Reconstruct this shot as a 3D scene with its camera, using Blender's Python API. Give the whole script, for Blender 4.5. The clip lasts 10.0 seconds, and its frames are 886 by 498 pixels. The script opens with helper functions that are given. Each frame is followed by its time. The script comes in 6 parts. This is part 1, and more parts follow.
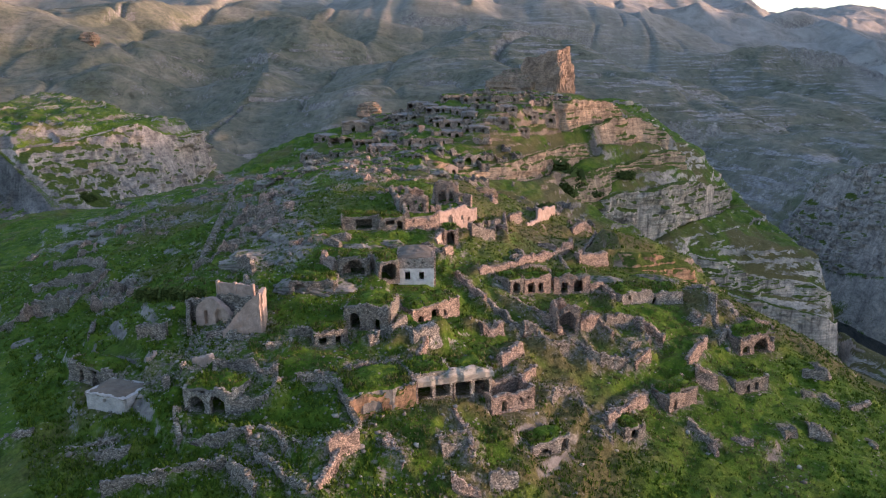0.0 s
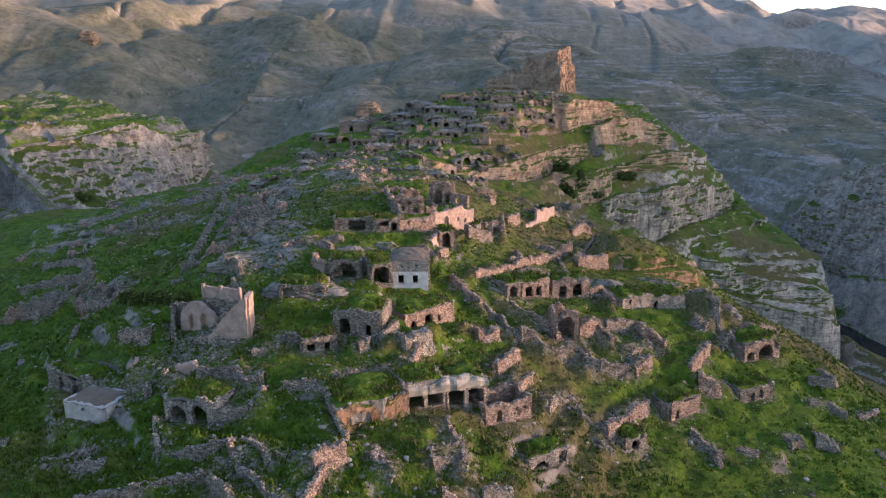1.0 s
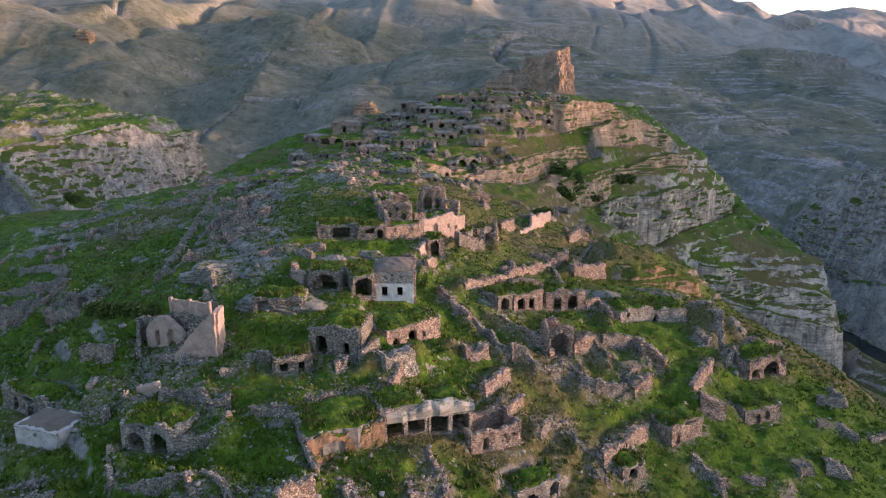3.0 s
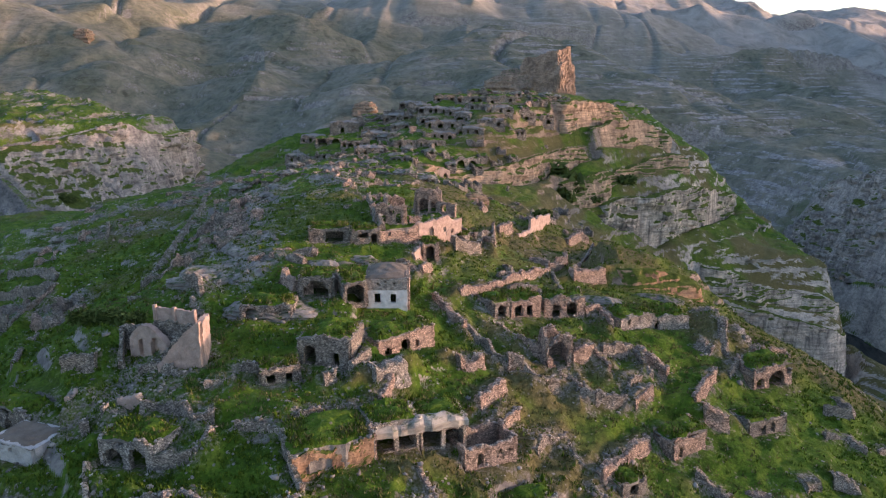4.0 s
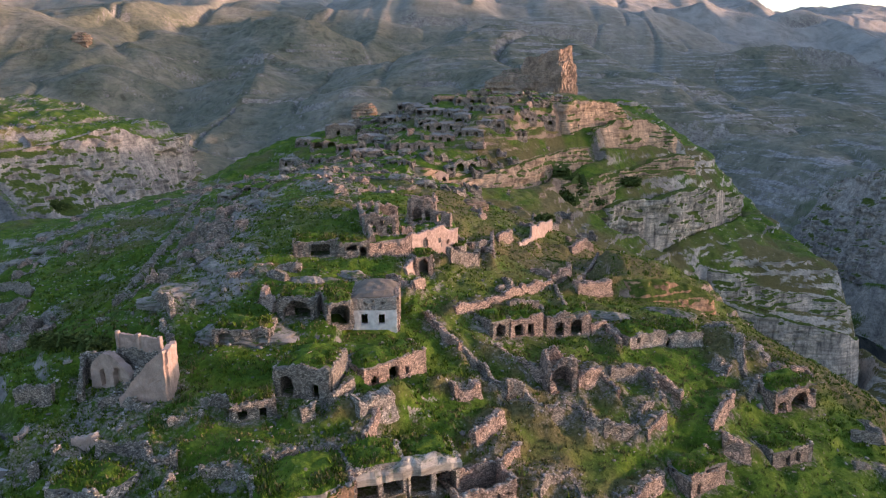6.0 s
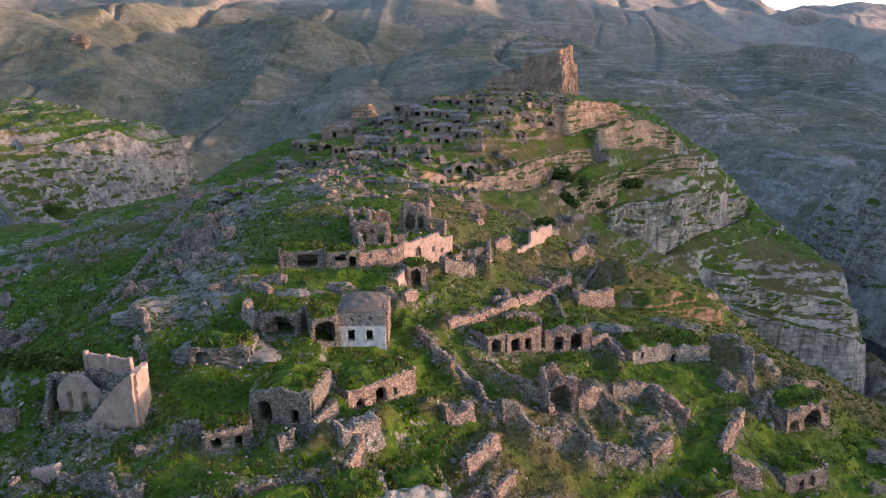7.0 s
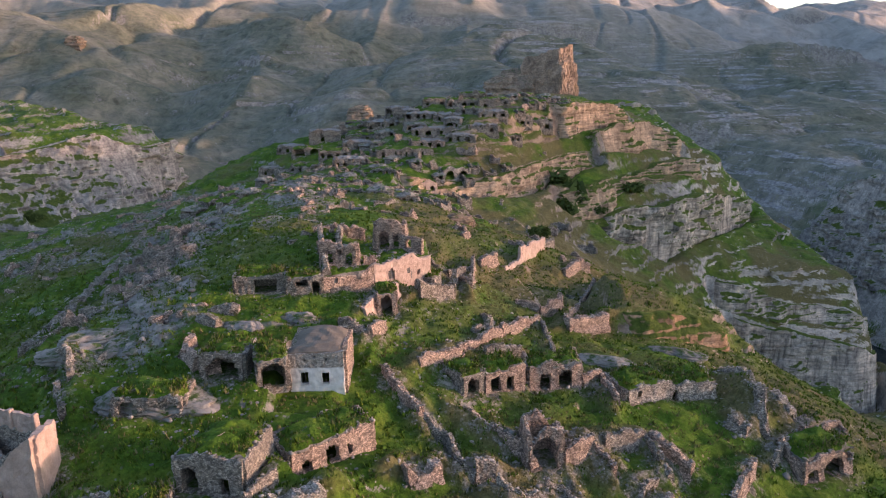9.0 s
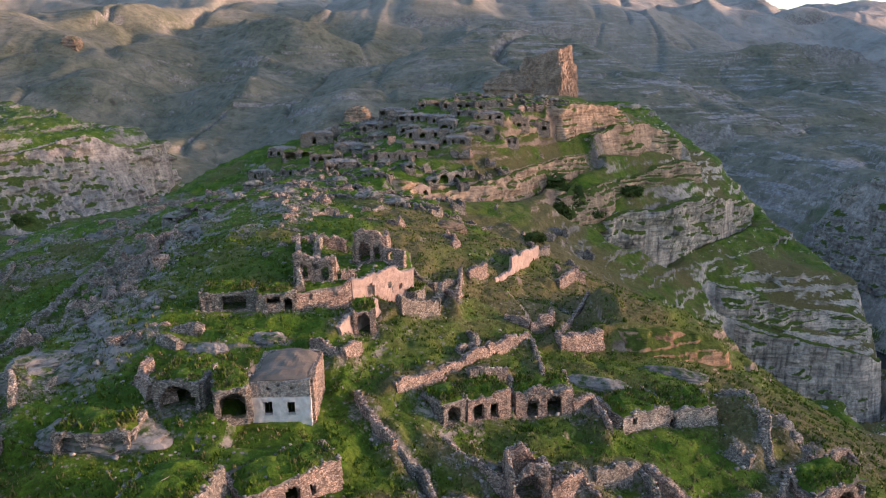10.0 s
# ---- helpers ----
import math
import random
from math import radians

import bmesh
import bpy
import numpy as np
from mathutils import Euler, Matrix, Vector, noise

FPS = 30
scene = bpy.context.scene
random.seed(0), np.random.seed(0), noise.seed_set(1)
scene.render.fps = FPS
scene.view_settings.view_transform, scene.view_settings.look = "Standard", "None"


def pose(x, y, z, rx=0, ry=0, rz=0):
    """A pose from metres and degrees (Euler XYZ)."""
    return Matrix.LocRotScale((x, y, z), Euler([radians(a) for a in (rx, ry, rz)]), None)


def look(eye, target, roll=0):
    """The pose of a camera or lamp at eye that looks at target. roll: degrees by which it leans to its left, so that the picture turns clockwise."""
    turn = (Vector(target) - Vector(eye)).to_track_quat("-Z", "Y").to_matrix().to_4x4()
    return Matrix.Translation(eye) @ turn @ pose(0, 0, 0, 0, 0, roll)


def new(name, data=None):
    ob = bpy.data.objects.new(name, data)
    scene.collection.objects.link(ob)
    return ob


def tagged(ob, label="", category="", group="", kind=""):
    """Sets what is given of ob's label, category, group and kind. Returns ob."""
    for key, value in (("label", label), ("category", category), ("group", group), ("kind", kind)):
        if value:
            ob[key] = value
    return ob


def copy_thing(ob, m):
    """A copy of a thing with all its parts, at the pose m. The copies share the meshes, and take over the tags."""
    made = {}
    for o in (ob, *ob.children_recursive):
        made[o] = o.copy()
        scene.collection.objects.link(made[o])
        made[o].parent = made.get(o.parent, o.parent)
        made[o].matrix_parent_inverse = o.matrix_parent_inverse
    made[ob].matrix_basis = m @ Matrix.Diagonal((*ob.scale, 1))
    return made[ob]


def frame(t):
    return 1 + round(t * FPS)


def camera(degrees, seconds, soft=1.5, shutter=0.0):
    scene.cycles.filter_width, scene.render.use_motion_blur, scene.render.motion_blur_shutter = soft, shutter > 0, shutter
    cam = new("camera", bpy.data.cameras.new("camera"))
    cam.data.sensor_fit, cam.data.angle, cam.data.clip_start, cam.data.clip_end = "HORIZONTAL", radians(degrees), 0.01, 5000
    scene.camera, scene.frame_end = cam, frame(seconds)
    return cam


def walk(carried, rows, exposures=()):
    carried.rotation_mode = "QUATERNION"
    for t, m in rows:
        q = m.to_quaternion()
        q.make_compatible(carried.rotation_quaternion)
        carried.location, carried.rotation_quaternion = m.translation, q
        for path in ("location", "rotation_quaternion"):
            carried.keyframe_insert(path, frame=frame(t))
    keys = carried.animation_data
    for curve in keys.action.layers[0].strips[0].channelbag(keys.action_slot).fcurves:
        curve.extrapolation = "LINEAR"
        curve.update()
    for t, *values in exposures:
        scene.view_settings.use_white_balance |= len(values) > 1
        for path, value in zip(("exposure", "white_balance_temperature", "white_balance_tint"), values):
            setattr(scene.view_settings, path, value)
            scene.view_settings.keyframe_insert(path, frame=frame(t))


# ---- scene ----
# camera: a drone at constant height; seconds, x, y, z, yaw, pitch, roll
cam = camera(68, 10.0, soft=1.2)
PATH = [
    (0, 0, 0, 39.2, 0, -14.88, 0),
    (0.5, 0.55, 2.01, 38.87, 0.02, -14.87, -0.07),
    (1, 1.06, 4.03, 38.56, 0.03, -14.85, -0.12),
    (1.5, 1.76, 5.97, 38.5, -0.02, -14.83, -0.17),
    (2, 2.26, 7.9, 38.43, -0.06, -14.82, -0.24),
    (2.5, 2.76, 9.69, 38.42, -0.07, -14.82, -0.33),
    (4, 4.26, 15.35, 38.45, 0.02, -14.85, -0.42),
    (4.5, 4.7, 17.29, 38.52, 0.08, -14.86, -0.41),
    (5, 5.09, 19.6, 38.42, 0.14, -14.84, -0.3),
    (5.5, 5.4, 22.05, 38.33, 0.21, -14.81, -0.06),
    (7, 7.39, 30.82, 38.5, 0.44, -14.77, 0.37),
    (7.5, 8.25, 33.92, 38.51, 0.48, -14.75, 0.49),
    (8, 9.33, 37.3, 38.6, 0.54, -14.75, 0.58),
    (8.5, 10.53, 40.49, 38.83, 0.59, -14.77, 0.64),
    (9, 11.87, 43.84, 38.97, 0.65, -14.77, 0.63),
    (9.5, 13.23, 47.29, 39.07, 0.68, -14.75, 0.63),
    (10, 14.69, 51.1, 39.2, 0.72, -14.73, 0.61),
]
walk(cam, [(t, pose(x, y, z, 90, 0, yaw) @ pose(0, 0, 0, pitch, 0, 0) @ pose(0, 0, 0, 0, 0, -roll)) for t, x, y, z, yaw, pitch, roll in PATH])
# ---- light: a low evening sun from the east, clear hazy sky ----
SUN_ELEVATION, SUN_AZIMUTH = 6.7, 89.0     # degrees; azimuth clockwise from +y
world = bpy.data.worlds.new("sky")
scene.world = world
world.use_nodes = True
wn = world.node_tree
sky = wn.nodes.new("ShaderNodeTexSky")
sky.sky_type, sky.sun_disc = "NISHITA", False
sky.sun_elevation, sky.sun_rotation = radians(SUN_ELEVATION), radians(SUN_AZIMUTH)
sky.air_density, sky.dust_density, sky.ozone_density = 1.0, 1.6, 2.0
wn.links.new(sky.outputs[0], wn.nodes["Background"].inputs[0])
wn.nodes["Background"].inputs[1].default_value = 0.15
sun = new("sun", bpy.data.lights.new("sun", "SUN"))
sun.data.energy, sun.data.angle, sun.data.color = 2.05, radians(2.5), (1.0, 0.66, 0.47)
a, e = radians(SUN_AZIMUTH), radians(SUN_ELEVATION)
sun.matrix_world = look((0, 0, 300), Vector((0, 0, 300)) - Vector((math.sin(a) * math.cos(e), math.cos(a) * math.cos(e), math.sin(e))))
scene.view_settings.exposure = 1.84
scene.view_settings.use_white_balance = True
scene.view_settings.white_balance_temperature, scene.view_settings.white_balance_tint = 6400, 27


# ---- materials ----
def material(name):
    m = bpy.data.materials.new(name)
    m.use_nodes = True
    return m, m.node_tree, m.node_tree.nodes["Principled BSDF"]


def node(tree, kind, **props):
    n = tree.nodes.new(kind)
    for key, value in props.items():
        if key == "operation":
            n.operation = value
        elif key == "blend":
            n.blend_type = value
        elif key == "data_type":
            n.data_type = value
        elif key == "feature":
            n.feature = value
        elif key == "attribute":
            n.attribute_name = value
    return n


def noise_tex(tree, vector, scale, detail=4.0, rough=0.6, distort=0.0):
    n = node(tree, "ShaderNodeTexNoise")
    n.inputs["Scale"].default_value, n.inputs["Detail"].default_value = scale, detail
    n.inputs["Roughness"].default_value, n.inputs["Distortion"].default_value = rough, distort
    tree.links.new(vector, n.inputs["Vector"])
    return n.outputs["Fac"]


def ramp(tree, fac, stops):
    n = node(tree, "ShaderNodeValToRGB")
    el = n.color_ramp.elements
    while len(el) < len(stops):
        el.new(0.5)
    for e_, (p, c) in zip(el, stops):
        e_.position, e_.color = p, (*c, 1) if len(c) == 3 else c
    tree.links.new(fac, n.inputs[0])
    return n.outputs[0]


def step(tree, fac, low, high):
    n = node(tree, "ShaderNodeMapRange")
    n.interpolation_type = "SMOOTHSTEP"
    n.inputs["From Min"].default_value, n.inputs["From Max"].default_value = low, high
    tree.links.new(fac, n.inputs["Value"])
    return n.outputs[0]


def mix(tree, fac, a_, b_, blend="MIX"):
    n = node(tree, "ShaderNodeMix", data_type="RGBA", blend=blend)
    for socket, value in ((0, fac), (6, a_), (7, b_)):
        if isinstance(value, (int, float)):
            n.inputs[socket].default_value = value
        elif isinstance(value, tuple):
            n.inputs[socket].default_value = (*value, 1)
        else:
            tree.links.new(value, n.inputs[socket])
    return n.outputs[2]


def maths(tree, op, a_, b_=0.0, c_=None):
    n = node(tree, "ShaderNodeMath", operation=op)
    for i, value in enumerate((a_, b_) if c_ is None else (a_, b_, c_)):
        if isinstance(value, (int, float)):
            n.inputs[i].default_value = value
        else:
            tree.links.new(value, n.inputs[i])
    return n.outputs[0]


def bump(tree, bsdf, height, strength, distance):
    n = node(tree, "ShaderNodeBump")
    n.inputs["Strength"].default_value, n.inputs["Distance"].default_value = strength, distance
    tree.links.new(height, n.inputs["Height"])
    tree.links.new(n.outputs[0], bsdf.inputs["Normal"])


def coords(tree, squash=None):
    g = node(tree, "ShaderNodeNewGeometry")
    if squash is None:
        return g.outputs["Position"], g
    m = node(tree, "ShaderNodeMapping")
    m.inputs["Scale"].default_value = squash
    tree.links.new(g.outputs["Position"], m.inputs["Vector"])
    return m.outputs[0], g


def rock_colour(tree, pos, layered):
    """Grey limestone with pale and dark staining, and bedding where layered."""
    big = noise_tex(tree, pos, 0.09, 5, 0.65, 0.6)
    col = ramp(tree, big, [(0.3, (0.14, 0.13, 0.12)), (0.48, (0.27, 0.25, 0.22)), (0.62, (0.36, 0.33, 0.285)), (0.78, (0.48, 0.43, 0.365))])
    fine = noise_tex(tree, pos, 0.9, 6, 0.7)
    col = mix(tree, 0.75, col, ramp(tree, fine, [(0.3, (0.45, 0.45, 0.46)), (0.5, (1, 1, 1)), (0.75, (1.25, 1.2, 1.15))]), "MULTIPLY")
    stain = noise_tex(tree, layered, 0.5, 5, 0.7, 0.4)
    return mix(tree, 0.7, col, ramp(tree, stain, [(0.34, (0.4, 0.38, 0.38)), (0.5, (0.95, 0.94, 0.92)), (0.7, (1.2, 1.14, 1.05))]), "MULTIPLY"), fine, stain


def ground_material():
    m, t, b = material("hillside_ground")
    pos, g = coords(t)
    lay, _ = coords(t, (0.6, 0.6, 1.25))
    rock, fine, stain = rock_colour(t, pos, lay)
    tuft = noise_tex(t, pos, 1.6, 6, 0.75)
    patch = noise_tex(t, pos, 0.055, 5, 0.6, 0.5)
    hue = noise_tex(t, pos, 0.22, 4, 0.65)
    grass = ramp(t, hue, [(0.3, (0.036, 0.07, 0.007)), (0.5, (0.072, 0.136, 0.012)), (0.68, (0.142, 0.188, 0.022))])
    grass = mix(t, 0.8, grass, ramp(t, tuft, [(0.28, (0.28, 0.32, 0.28)), (0.5, (0.88, 0.92, 0.88)), (0.75, (1.8, 1.7, 1.45))]), "MULTIPLY")
    dry = ramp(t, tuft, [(0.3, (0.06, 0.058, 0.02)), (0.55, (0.15, 0.13, 0.05)), (0.8, (0.25, 0.205, 0.09))])
    dry_at = node(t, "ShaderNodeAttribute", attribute="dry").outputs["Fac"]
    dry_mask = step(t, maths(t, "ADD", maths(t, "MULTIPLY", patch, 0.9), dry_at), 0.60, 0.98)
    soil = mix(t, dry_mask, grass, dry)
    steppe = node(t, "ShaderNodeAttribute", attribute="steppe").outputs["Fac"]
    broad = noise_tex(t, pos, 0.012, 6, 0.62, 0.4)
    scrub = ramp(t, broad, [(0.3, (0.11, 0.115, 0.07)), (0.5, (0.16, 0.158, 0.108)), (0.7, (0.25, 0.225, 0.165))])
    scrub = mix(t, 0.8, scrub, ramp(t, noise_tex(t, pos, 0.07, 8, 0.75, 0.6), [(0.34, (0.42, 0.44, 0.42)), (0.5, (1, 1, 1)), (0.66, (1.5, 1.45, 1.38))]), "MULTIPLY")
    # the farthest hills get a paler stone colour in place of haze
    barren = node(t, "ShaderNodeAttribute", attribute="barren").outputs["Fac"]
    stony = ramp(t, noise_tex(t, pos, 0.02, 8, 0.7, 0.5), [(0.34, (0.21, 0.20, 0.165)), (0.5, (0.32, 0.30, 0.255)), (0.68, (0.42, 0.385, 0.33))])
    beds = noise_tex(t, coords(t, (0.016, 0.016, 0.2))[0], 1.0, 7, 0.68, 0.3)
    outcrops = maths(t, "MULTIPLY", step(t, beds, 0.52, 0.57), step(t, noise_tex(t, pos, 0.011, 4, 0.6), 0.4, 0.54))
    scrub = mix(t, maths(t, "MULTIPLY", outcrops, node(t, "ShaderNodeAttribute", attribute="ledgy").outputs["Fac"]), scrub, ramp(t, noise_tex(t, pos, 0.25, 5, 0.7), [(0.34, (0.13, 0.12, 0.115)), (0.5, (0.31, 0.285, 0.26)), (0.68, (0.5, 0.46, 0.42))]))
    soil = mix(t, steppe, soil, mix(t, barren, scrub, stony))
    track = node(t, "ShaderNodeAttribute", attribute="track").outputs["Fac"]
    worn = node(t, "ShaderNodeAttribute", attribute="worn").outputs["Fac"]
    earth = ramp(t, noise_tex(t, pos, 3.2, 5, 0.75), [(0.32, (0.07, 0.06, 0.04)), (0.5, (0.19, 0.165, 0.125)), (0.68, (0.38, 0.335, 0.27))])
    soil = mix(t, step(t, maths(t, "ADD", maths(t, "MULTIPLY", worn, 0.25), noise_tex(t, pos, 0.8, 5, 0.7)), 0.62, 0.86), soil, earth)
    soil = mix(t, track, soil, ramp(t, tuft, [(0.3, (0.16, 0.14, 0.11)), (0.7, (0.30, 0.265, 0.21))]))
    stones = node(t, "ShaderNodeTexVoronoi", feature="F1")
    stones.inputs["Scale"].default_value = 1.1
    t.links.new(pos, stones.inputs["Vector"])
    rocky = node(t, "ShaderNodeAttribute", attribute="rocky").outputs["Fac"]
    spots = maths(t, "MULTIPLY", maths(t, "LESS_THAN", stones.outputs["Distance"], 0.24), step(t, maths(t, "ADD", noise_tex(t, pos, 0.3, 3), maths(t, "MULTIPLY", rocky, 0.4)), 0.5, 0.7))
    slope = node(t, "ShaderNodeSeparateXYZ")
    t.links.new(g.outputs["True Normal"], slope.inputs[0])
    steep = maths(t, "ADD", slope.outputs[2], maths(t, "MULTIPLY", maths(t, "SUBTRACT", noise_tex(t, pos, 0.28, 6, 0.7), 0.5), 0.8))
    steep = maths(t, "SUBTRACT", steep, maths(t, "MULTIPLY", rocky, 0.55))
    steep = maths(t, "ADD", steep, maths(t, "MULTIPLY", node(t, "ShaderNodeAttribute", attribute="heap").outputs["Fac"], 1.1))
    bare = maths(t, "SUBTRACT", 1.0, step(t, steep, 0.40, 0.60))
    bare = maths(t, "MAXIMUM", bare, spots)
    warm = node(t, "ShaderNodeAttribute", attribute="warm").outputs["Fac"]
    rock = mix(t, warm, rock, mix(t, 1.0, rock, (1.2, 0.98, 0.82), "MULTIPLY"))
    # darkens the butte front's rock to stand in for shade on it
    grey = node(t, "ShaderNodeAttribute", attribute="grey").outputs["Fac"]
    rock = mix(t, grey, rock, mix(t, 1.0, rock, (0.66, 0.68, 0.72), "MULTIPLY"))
    pale = node(t, "ShaderNodeAttribute", attribute="pale").outputs["Fac"]
    rock = mix(t, pale, rock, mix(t, 1.0, rock, (1.75, 1.72, 1.68), "MULTIPLY"))
    t.links.new(mix(t, bare, soil, rock), b.inputs["Base Color"])
    b.inputs["Roughness"].default_value = 0.95
    b.inputs["Specular IOR Level"].default_value = 0.15
    height = maths(t, "ADD", maths(t, "MULTIPLY", tuft, 0.6), maths(t, "MULTIPLY", stain, 0.8))
    bump(t, b, height, 0.9, 0.5)
    return m


def stone_material(name, tint, stain_scale=0.35, lichen=0.25):
    """Rubble masonry: small uneven stones in pale mortar, weathered and stained."""
    m, t, b = material(name)
    pos, g = coords(t, (1, 1, 1.5))
    cells = node(t, "ShaderNodeTexVoronoi", feature="F1")
    cells.inputs["Scale"].default_value = 4.8
    t.links.new(pos, cells.inputs["Vector"])
    joint = node(t, "ShaderNodeTexVoronoi", feature="DISTANCE_TO_EDGE")
    joint.inputs["Scale"].default_value = 4.8
    t.links.new(pos, joint.inputs["Vector"])
    per_stone = node(t, "ShaderNodeSeparateColor")
    t.links.new(cells.outputs["Color"], per_stone.inputs[0])
    col = ramp(t, per_stone.outputs[0], [(0.0, tuple(c * 0.42 for c in tint)), (0.5, tint), (1.0, tuple(min(0.8, c * 1.62) for c in tint))])
    edge = step(t, joint.outputs["Distance"], 0.01, 0.12)
    col = mix(t, edge, tuple(c * 0.3 for c in tint), col)
    big = noise_tex(t, pos, stain_scale, 6, 0.7, 0.5)
    col = mix(t, 0.85, col, ramp(t, big, [(0.3, (0.42, 0.41, 0.42)), (0.5, (1, 0.98, 0.95)), (0.72, (1.28, 1.2, 1.1))]), "MULTIPLY")
    mid = noise_tex(t, pos, 1.3, 4, 0.65)
    col = mix(t, 0.8, col, ramp(t, mid, [(0.34, (0.62, 0.62, 0.62)), (0.5, (1, 1, 1)), (0.68, (1.22, 1.2, 1.16))]), "MULTIPLY")
    if lichen:
        z = node(t, "ShaderNodeSeparateXYZ")
        t.links.new(g.outputs["Normal"], z.inputs[0])
        top = maths(t, "MULTIPLY", step(t, z.outputs[2], 0.45, 0.8), step(t, noise_tex(t, pos, 0.9, 4, 0.7), 0.42, 0.6))
        col = mix(t, maths(t, "MULTIPLY", top, lichen * 2.6), col, (0.085, 0.095, 0.03))
    t.links.new(col, b.inputs["Base Color"])
    b.inputs["Roughness"].default_value = 0.93
    b.inputs["Specular IOR Level"].default_value = 0.15
    bump(t, b, maths(t, "ADD", edge, maths(t, "MULTIPLY", big, 0.6)), 0.8, 0.12)
    return m


def plain_material(name, tint, scale=1.5, spread=0.35, rough=0.9, fine=9.0):
    m, t, b = material(name)
    pos, g = coords(t)
    n1, n2 = noise_tex(t, pos, scale, 6, 0.7, 0.3), noise_tex(t, pos, fine, 4, 0.7)
    col = ramp(t, n1, [(0.28, tuple(c * (1 - spread) for c in tint)), (0.5, tint), (0.75, tuple(min(0.85, c * (1 + spread)) for c in tint))])
    col = mix(t, 0.5, col, ramp(t, n2, [(0.3, (0.6, 0.6, 0.6)), (0.6, (1.15, 1.15, 1.15))]), "MULTIPLY")
    t.links.new(col, b.inputs["Base Color"])
    b.inputs["Roughness"].default_value = rough
    b.inputs["Specular IOR Level"].default_value = 0.2
    bump(t, b, n2, 0.5, 0.06)
    return m


GROUND = ground_material()
RUBBLE = stone_material("grey_rubble_masonry", (0.36, 0.315, 0.26))
RUBBLE_WARM = stone_material("ochre_rubble_masonry", (0.475, 0.36, 0.285), lichen=0.12)
PALE = stone_material("pale_rubble_masonry", (0.47, 0.425, 0.36), lichen=0.2)
PLASTER = plain_material("worn_lime_plaster", (0.47, 0.34, 0.265), 0.6, 0.35)
LIMEWASH = plain_material("pale_limewash", (0.5, 0.465, 0.415), 0.8, 0.3)
GRAVEL_ROOF = plain_material("grey_stony_earth_roof", (0.25, 0.235, 0.21), 0.5, 0.4)
EARTH_ROOF = plain_material("earth_and_dry_grass_roof", (0.19, 0.155, 0.115), 0.4, 0.35)


# ---- the ground: one sheet, from the ruined town to the far mountains ----
TABLE = np.random.RandomState(7).rand(512)
SHUFFLE = np.random.RandomState(8).permutation(512)


def vnoise(x, y, seed=0):
    """Smooth lattice noise, -1 to 1."""
    xi, yi = np.floor(x).astype(np.int64), np.floor(y).astype(np.int64)
    fx, fy = x - xi, y - yi
    fx, fy = fx * fx * fx * (fx * (fx * 6 - 15) + 10), fy * fy * fy * (fy * (fy * 6 - 15) + 10)

    def corner(i, j):
        return TABLE[SHUFFLE[(SHUFFLE[(xi + i + seed * 37) & 511] + yi + j) & 511]]
    low = corner(0, 0) * (1 - fx) + corner(1, 0) * fx
    high = corner(0, 1) * (1 - fx) + corner(1, 1) * fx
    return (low * (1 - fy) + high * fy) * 2 - 1


def fbm(x, y, size, octaves=4, seed=0, gain=0.5):
    total, amp, f = 0.0, 1.0, 1.0 / size
    for k in range(octaves):
        total = total + amp * vnoise(x * f + 13.7 * k, y * f - 7.3 * k, seed + k)
        amp, f = amp * gain, f * 2.03
    return total


def ridged(x, y, size, octaves=4, seed=0):
    total, amp, f = 0.0, 1.0, 1.0 / size
    for k in range(octaves):
        total = total + amp * (1 - 2 * np.abs(vnoise(x * f + 5.1 * k, y * f + 9.2 * k, seed + k)))
        amp, f = amp * 0.5, f * 2.1
    return total


def smooth(v, low, high):
    u = np.clip((v - low) / (high - low), 0, 1)
    return u * u * (3 - 2 * u)


# spot levels in metres on square plans: first x, step, count, first y, step, rows of levels
NEAR = (-130, 24, 11, 56, 21, [
    -27.3, -23.4, -18.7, -14.5, -12.6, -12.5, -17.7, -24, -28.6, -33.3, -39.7,
    -27.8, -24.2, -19.5, -14.6, -10.1, -7.4, -15.4, -23.2, -27, -31.5, -38.4,
    -27.7, -24.4, -19.2, -9.9, -3.7, -2.3, -9, -18.8, -23.3, -29, -37.6,
    -27, -23.5, -17.3, -4, 1.4, 1.9, -4.7, -10.4, -17.5, -24.7, -36.9,
    -25.6, -21.2, -14.2, -3.1, 4.9, 4.8, -1.2, -6.6, -10.7, -21.4, -37.4,
    -23.6, -17, -9.9, -2.4, 5.9, 8.6, 0, -6.2, -12.4, -23, -39.7,
    -21.8, -14.3, -7.8, -1.8, 6.6, 8.3, 1.1, -6.6, -14.2, -25.9, -43.3,
    -20.7, -13.6, -6.6, -0.3, 6.1, 7.2, 1.6, -6.3, -15.2, -28.6, -47.7,
    -18.8, -12.2, -4.7, 1.1, 4.1, 4.5, 1.3, -6, -16.6, -31.7, -53.3])
MESA = (0, 24, 11, 284, 26, [
    -1, -5, -12, -30, -50, -74, -96, -116, -126, -130, -133,
    0, -3, -12, -32, -48, -70, -92, -112, -122, -128, -132,
    12, 9, 3, -20, -38, -56, -78, -97, -103, -108, -114,
    19, 22, 20, 2, -14, -36, -50, -57, -58, -66, -92,
    22, 26, 27, 22, 4, -10, -26, -40, -54, -62, -90,
    21, 26, 27, 27, 20, 4, -12, -27, -43, -57, -86,
    17, 23, 27, 27, 25, 15, 2, -12, -34, -52, -84,
    10, 17, 22, 25, 24, 18, 9, -4, -28, -60, -105,
    0, 9, 14, 18, 19, 18, 14, -2, -34, -78, -120])
